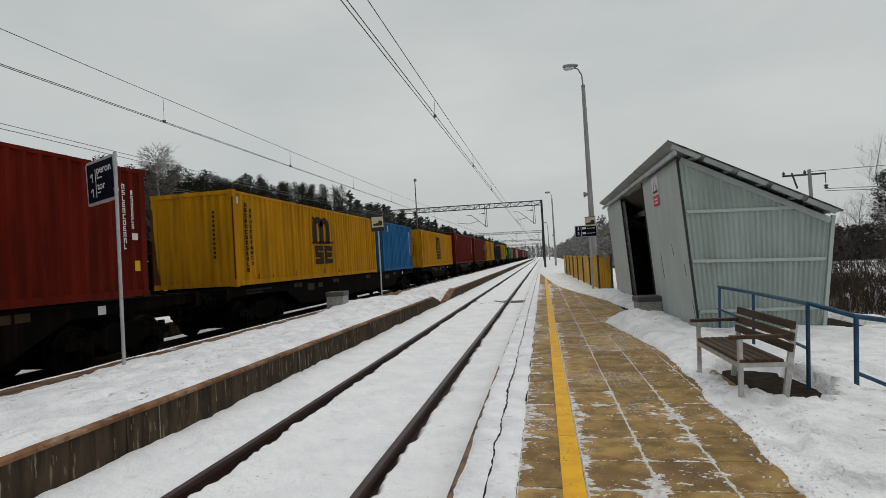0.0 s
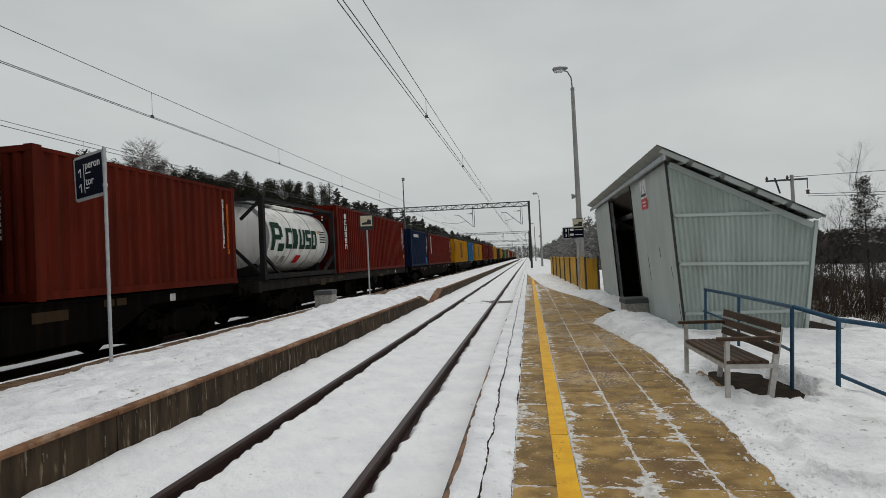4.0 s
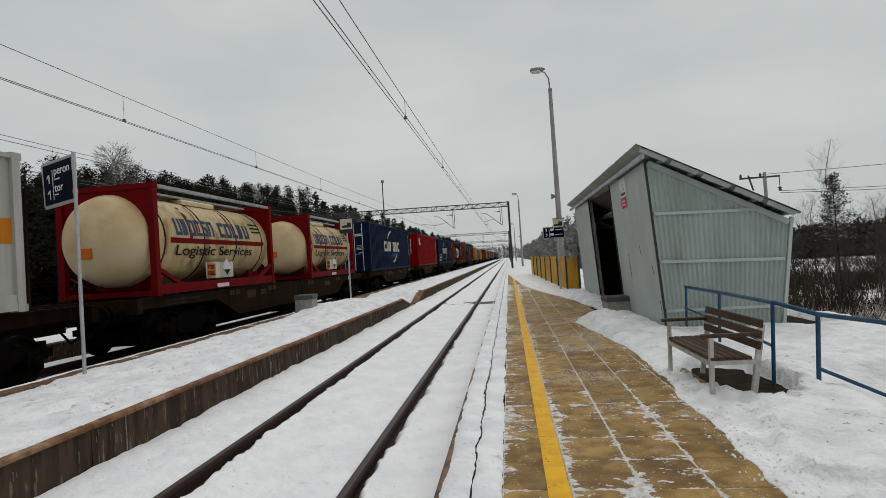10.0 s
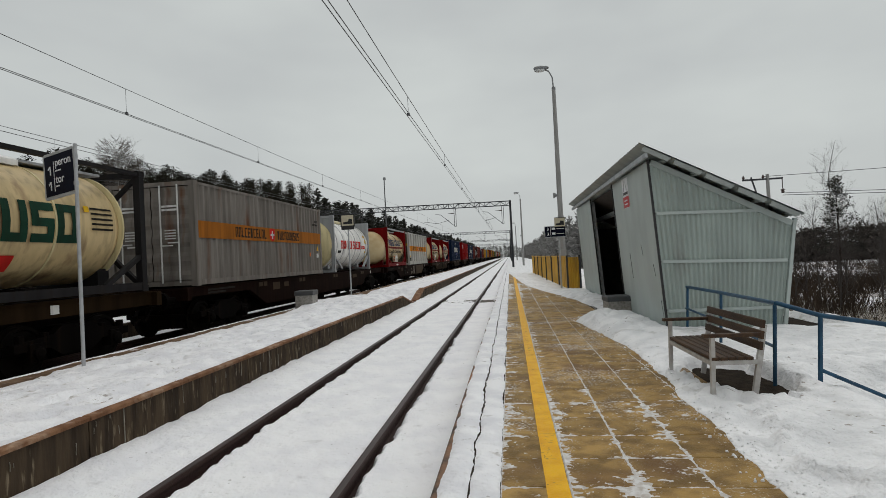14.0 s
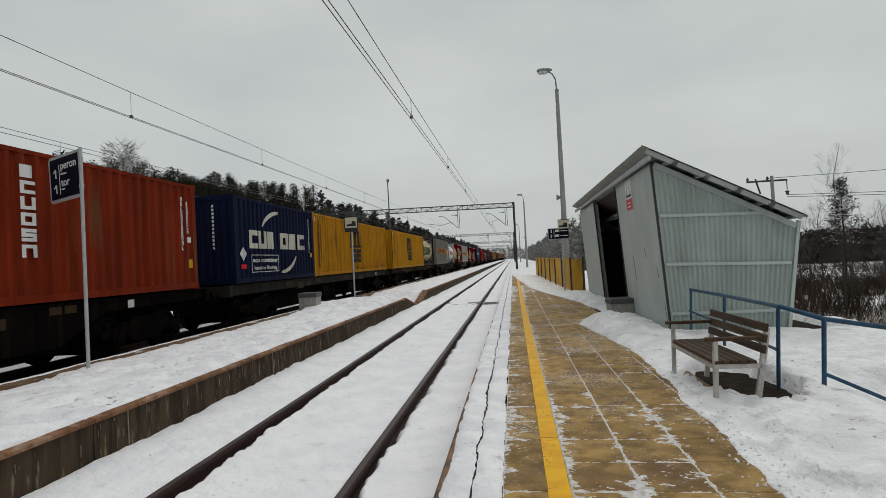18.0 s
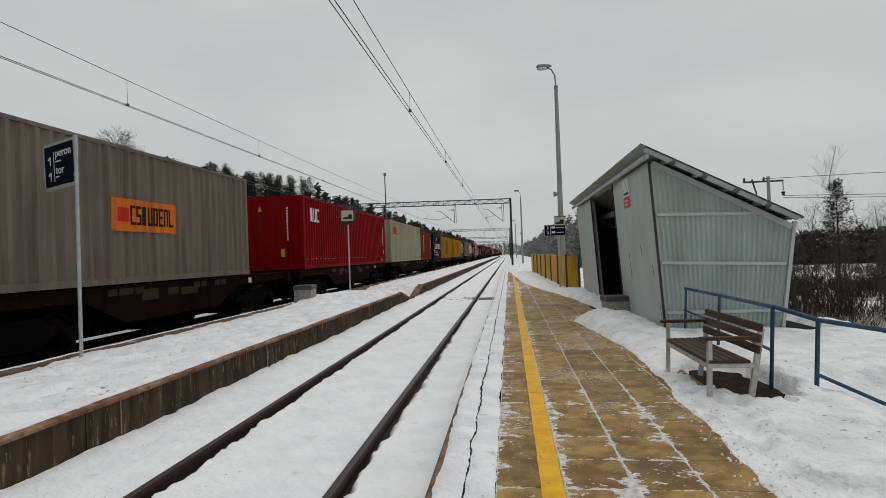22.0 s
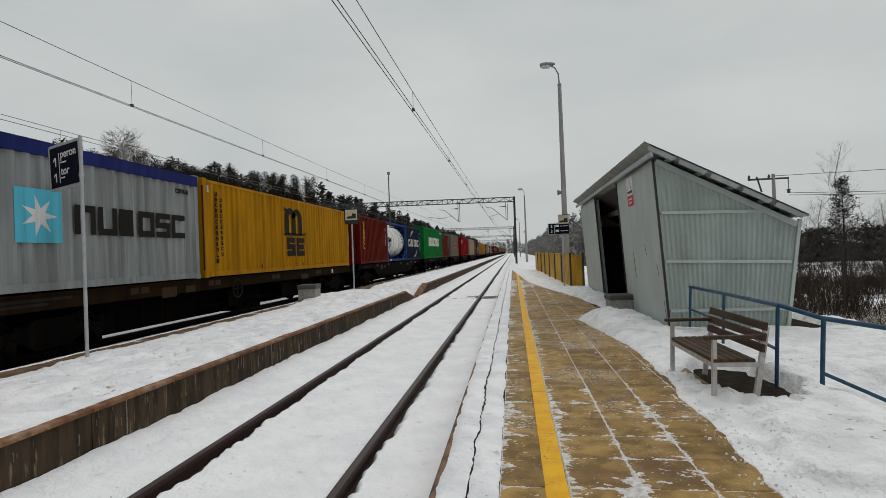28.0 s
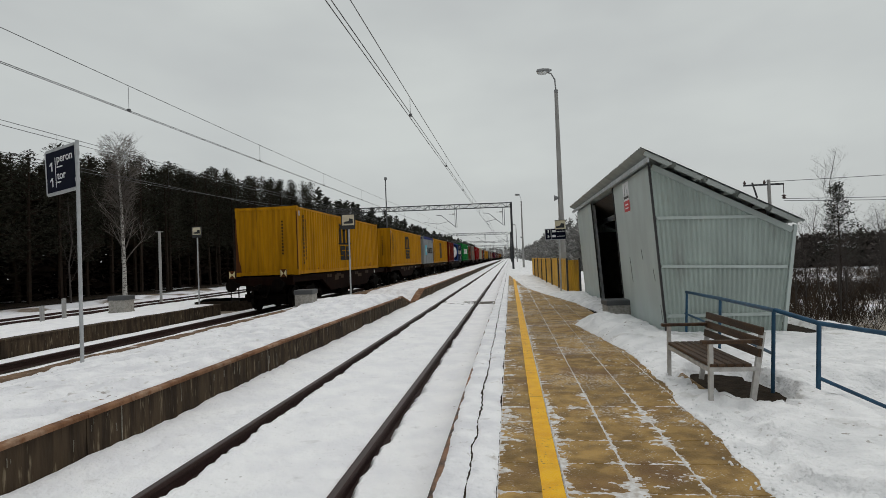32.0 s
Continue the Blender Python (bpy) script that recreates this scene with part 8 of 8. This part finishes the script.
def bare_tree(name, x, y, z, h, seed, mats, label, droop=0.12, limbs=15, first=0.22, width=0.42, r=0.11, rise=(0.5, 1.1), split=4, twigs=0):
    rg = random.Random(seed)
    ob = thing(name, pose(x, y, z), label, "tree")
    bend = [Vector((rg.uniform(-0.03, 0.03) * h * k / 5, rg.uniform(-0.03, 0.03) * h * k / 5, -0.2 + (h * 0.93 + 0.2) * k / 5)) for k in range(6)]
    bend[0] = Vector((0, 0, -0.2))
    part("trunk", Shape().tube(bend, r, 8, min(0.02, r * 0.14)), mats[0], ob, smooth=True)
    crown = Shape()
    for i in range(limbs):
        t = first + (0.95 - first) * (i + rg.random()) / limbs
        k = t * 5
        j = min(4, int(k))
        p = bend[j].lerp(bend[j + 1], k - j)
        a = i * 2.4 + rg.uniform(-0.4, 0.4)
        d = Vector((math.cos(a), math.sin(a), rg.uniform(*rise))).normalized()
        limb(crown, rg, p, d, h * width * (1.12 - t) * rg.uniform(0.7, 1.1) + 0.4, r * 0.30 * (1.15 - t), 2, droop, split + (3 if t > 0.62 else 0), 0.5)
    for _ in range(twigs):
        lobe = rg.choice(((-0.35, 0.86), (0.45, 0.78), (0.05, 0.70), (-0.2, 0.60)))
        a, u = rg.uniform(0, 6.283), rg.random() ** 0.5
        p = Vector((lobe[0] + 0.75 * u * math.cos(a), 0.75 * u * math.sin(a), h * (lobe[1] + 0.085 * rg.uniform(-1, 1) * math.sqrt(1 - u * u * 0.8))))
        q = p + Vector((0.30 * math.cos(a) + rg.uniform(-0.15, 0.15), 0.30 * math.sin(a), rg.uniform(-0.1, 0.35)))
        crown.tube([p, q], 0.010, 3, 0.005, cap=False)
    part("crown", crown, mats[1], ob, "fine bare twigs")
    return ob


bare_tree("birch_tree", -22.75, 29.3, -0.45, 10.6, 3, (M["birch"], M["birch_limb"]), "tall leafless birch with a white trunk before the pines", droop=-0.03, limbs=26, first=0.22, width=0.23, r=0.14, rise=(1.1, 2.3), split=5, twigs=1500)
bare_tree("birch_tree", -24.5, 27.3, -0.45, 6.6, 4, (M["bark_grey"], M["bark_grey"]), "thin bare young tree before the pines", droop=-0.05, limbs=9, width=0.25, r=0.06, rise=(1.0, 2.0))
for x, y, h, sd in ((18.9, 30.5, 10.2, 31), (15.4, 31, 6.0, 32), (21.5, 31, 6.4, 33), (14.6, 27, 4.6, 34), (19.5, 26, 5.5, 35), (24.5, 33, 6.6, 36), (16.8, 24, 4.2, 37), (9.2, 40, 6.5, 38), (11.5, 45, 7.0, 39), (17.2, 33, 6.2, 40), (20.3, 22, 4.4, 41), (18.0, 28.5, 5.2, 42), (19.6, 31.5, 6.6, 43), (17.6, 30.2, 6.8, 44), (20.6, 29.0, 5.6, 45), (16.3, 29.0, 5.4, 46), (18.4, 26.0, 4.6, 47),
                    (15.8, 25.5, 4.4, 48), (17.4, 23.0, 4.0, 49), (19.0, 24.2, 4.8, 50), (21.0, 26.5, 5.0, 51), (22.6, 28.5, 5.4, 52), (16.9, 26.8, 5.0, 53), (20.0, 28.0, 6.2, 54), (13.6, 29.5, 4.8, 55), (18.9, 21.5, 3.6, 56), (14.9, 33.0, 5.6, 57)):
    y *= 1.11
    bare_tree("bare_tree", x, y, land(x, y), h, sd, (M["bark_grey"], M["bark_grey"]), "slender leafless tree on the low ground", droop=-0.03, limbs=20, first=0.2, width=0.25, r=0.055, rise=(0.8, 1.7), split=5)
# one thin young pine on the right
rg = random.Random(77)
ob = thing("young_pine", pose(18.35, 32.7, land(18.35, 32.7)), "young thin pine dusted with snow among bare trees", "tree")
hp = Heap()
sh = Shape().tube([(0, 0, -0.2), (0.05, 0, 3.4), (0, 0, 7.3)], 0.07, 8, 0.02)
for i in range(30):
    t = i / 29
    a = i * 2.4 + rg.uniform(-0.5, 0.5)
    w = lerp(1.75, 0.15, t ** 0.9) * rg.uniform(0.5, 1.15)
    zc = lerp(2.9, 7.25, t)
    q = (math.cos(a) * w, math.sin(a) * w, zc + 0.35 * w)
    sh.beam((0, 0, zc - 0.1), q, 0.02, 0.02)
    for k in (0.4, 0.65, 0.85, 1.05):
        hp.add(tufts(rg, q[0] * k, q[1] * k, lerp(zc, q[2], k), (0.32, 0.20), 22, 0.15, 2.0))
part("trunk", sh, M["bark"], ob)
part("crown", raw_mesh("crown", hp.v, hp.f, M["needles_mid"]), None, ob, "dark needles with snow")
hp = Heap()
for _ in range(260):
    t, a = rg.random(), rg.uniform(0, 6.283)
    w = lerp(1.1, 0.2, t) * rg.uniform(0.3, 1.0)
    hp.add(tufts(rg, math.cos(a) * w, math.sin(a) * w, lerp(3.7, 6.9, t), (0.09, 0.04), 4, 0.13, 0.2))
part("snow_dusting", raw_mesh("snow_dusting", hp.v, hp.f, M["snow"]), None, ob, "snow lying on the needles")

# thickets of bare shrubs and dry grass on the slope to the right
rg = random.Random(91)
sh = Shape()
clumps = [(rg.uniform(8.5, 36), 9 + 48 * rg.random() ** 1.3, rg.uniform(0.45, 1.25)) for _ in range(130)]
for _ in range(2100):
    cx, cy, tall = rg.choice(clumps)
    x, y = max(8.0, rg.gauss(cx, 1.2)), rg.gauss(cy, 1.2)
    z = land(x, y)
    for _ in range(6):
        a = rg.uniform(0, 6.283)
        d = Vector((math.cos(a) * 0.5, math.sin(a) * 0.5, 1)).normalized()
        L = rg.uniform(0.7, 1.9) * tall
        p = Vector((x + rg.uniform(-0.3, 0.3), y + rg.uniform(-0.3, 0.3), z - 0.05))
        q = p + d * L * 0.5
        sh.tube([p, q, q + (d + Vector((rg.uniform(-0.4, 0.4), rg.uniform(-0.4, 0.4), 0))).normalized() * L * 0.5], 0.020, 3, 0.008, cap=False)
        e = q + Vector((rg.uniform(-0.4, 0.4), rg.uniform(-0.4, 0.4), 0.5)) * L * 0.5
        sh.tube([q, e], 0.012, 3, 0.006, cap=False)
tagged(new("shrubs", raw_mesh("shrubs", sh.v, sh.f, M["twig_brown"])), "tangle of bare dark shrubs on the slope", "shrubs", kind="stuff")
sh = Shape()
for _ in range(800):
    x, y = rg.uniform(17, 60), rg.uniform(38, 88)
    if noise.noise((x * 0.16, y * 0.10, 3.0)) < -0.05:
        continue
    z = land(x, y)
    for _ in range(7):
        p = Vector((x + rg.uniform(-0.7, 0.7), y + rg.uniform(-0.7, 0.7), z - 0.05))
        d = Vector((rg.uniform(-0.5, 0.5), rg.uniform(-0.5, 0.5), 1)).normalized()
        sh.tube([p, p + d * rg.uniform(0.5, 1.3)], 0.035, 3, 0.012, cap=False)
tagged(new("brush", raw_mesh("brush", sh.v, sh.f, M["twig_brown"])), "low brown brush across the snowy field", "shrubs", kind="stuff")
hp = Heap()
tussocks = [(rg.uniform(8, 24), 9 + 24 * rg.random() ** 1.3) for _ in range(60)]
for _ in range(1700):
    x, y = rg.choice(tussocks)
    x, y = max(7.4, rg.gauss(x, 0.7)), rg.gauss(y, 0.7)
    z = land(x, y)
    for _ in range(9):
        a, L = rg.uniform(0, 6.283), rg.uniform(0.4, 1.0)
        p = Vector((x + rg.uniform(-0.25, 0.25), y + rg.uniform(-0.25, 0.25), z - 0.03))
        t = p + Vector((math.cos(a) * 0.35 * L, math.sin(a) * 0.35 * L, L))
        hp.add(([tuple(p + Vector((-0.012, 0, 0))), tuple(p + Vector((0.012, 0.004, 0))), tuple(t)], [(0, 1, 2)]))
tagged(new("dry_grass", raw_mesh("dry_grass", hp.v, hp.f, M["reed"])), "pale dry grass sticking out of the snow", "grass", kind="stuff")


# ---- the slabs of the near platform ----
slab = Shape().box(0.004, PITCH - 0.004, 0.004, ROW - 0.004, -0.06, 0.0, 0.006).mesh("paving_slab", M["slab"])
rg = random.Random(2)
far = Shape()
for r in range(-17, 130):
    for c in range(-0, 5):
        x, y = -0.14 + c * PITCH, 1.9 + r * ROW
        if x > bank_edge(y) + 0.25:
            continue
        if 0 <= r < 62:
            part("paving_slab", slab, None, near, at=pose(x, y, rg.uniform(-0.004, 0.0), rg.uniform(-0.25, 0.25), rg.uniform(-0.25, 0.25), 0))
        else:
            far.box(x + 0.004, x + PITCH - 0.004, y + 0.004, y + ROW - 0.004, -0.06, rg.uniform(-0.004, 0.0), 0.006)
tagged(part("paving_slabs_far", far, M["slab_joined"], near), kind="stuff")


# ---- motion ----
def gone(t):
    """Metres that the train has moved since the start of the clip."""
    u = t / 32.0
    return 358.843 * u + 0.316 * u ** 2 - 55.078 * u ** 3 + 37.266 * u ** 4


def motions():
    times = [2.0 * i for i in range(17)]
    for ob, s in MOVING:
        m = ob.matrix_basis.copy()
        walk(ob, [(t, Matrix.Translation((0, gone(t), 0)) @ m) for t in times])
    for ax, sets in AXLES.items():
        first = sets[0]
        walk(first, [(k / 15, pose(0, ax, 0.46) @ Matrix.Rotation(-gone(k / 15) / 0.46, 4, "X")) for k in range(481)])
        for w in sets[1:]:
            w.rotation_mode = "QUATERNION"
            w.animation_data_create()
            w.animation_data.action = first.animation_data.action
            w.animation_data.action_slot = first.animation_data.action_slot


motions()
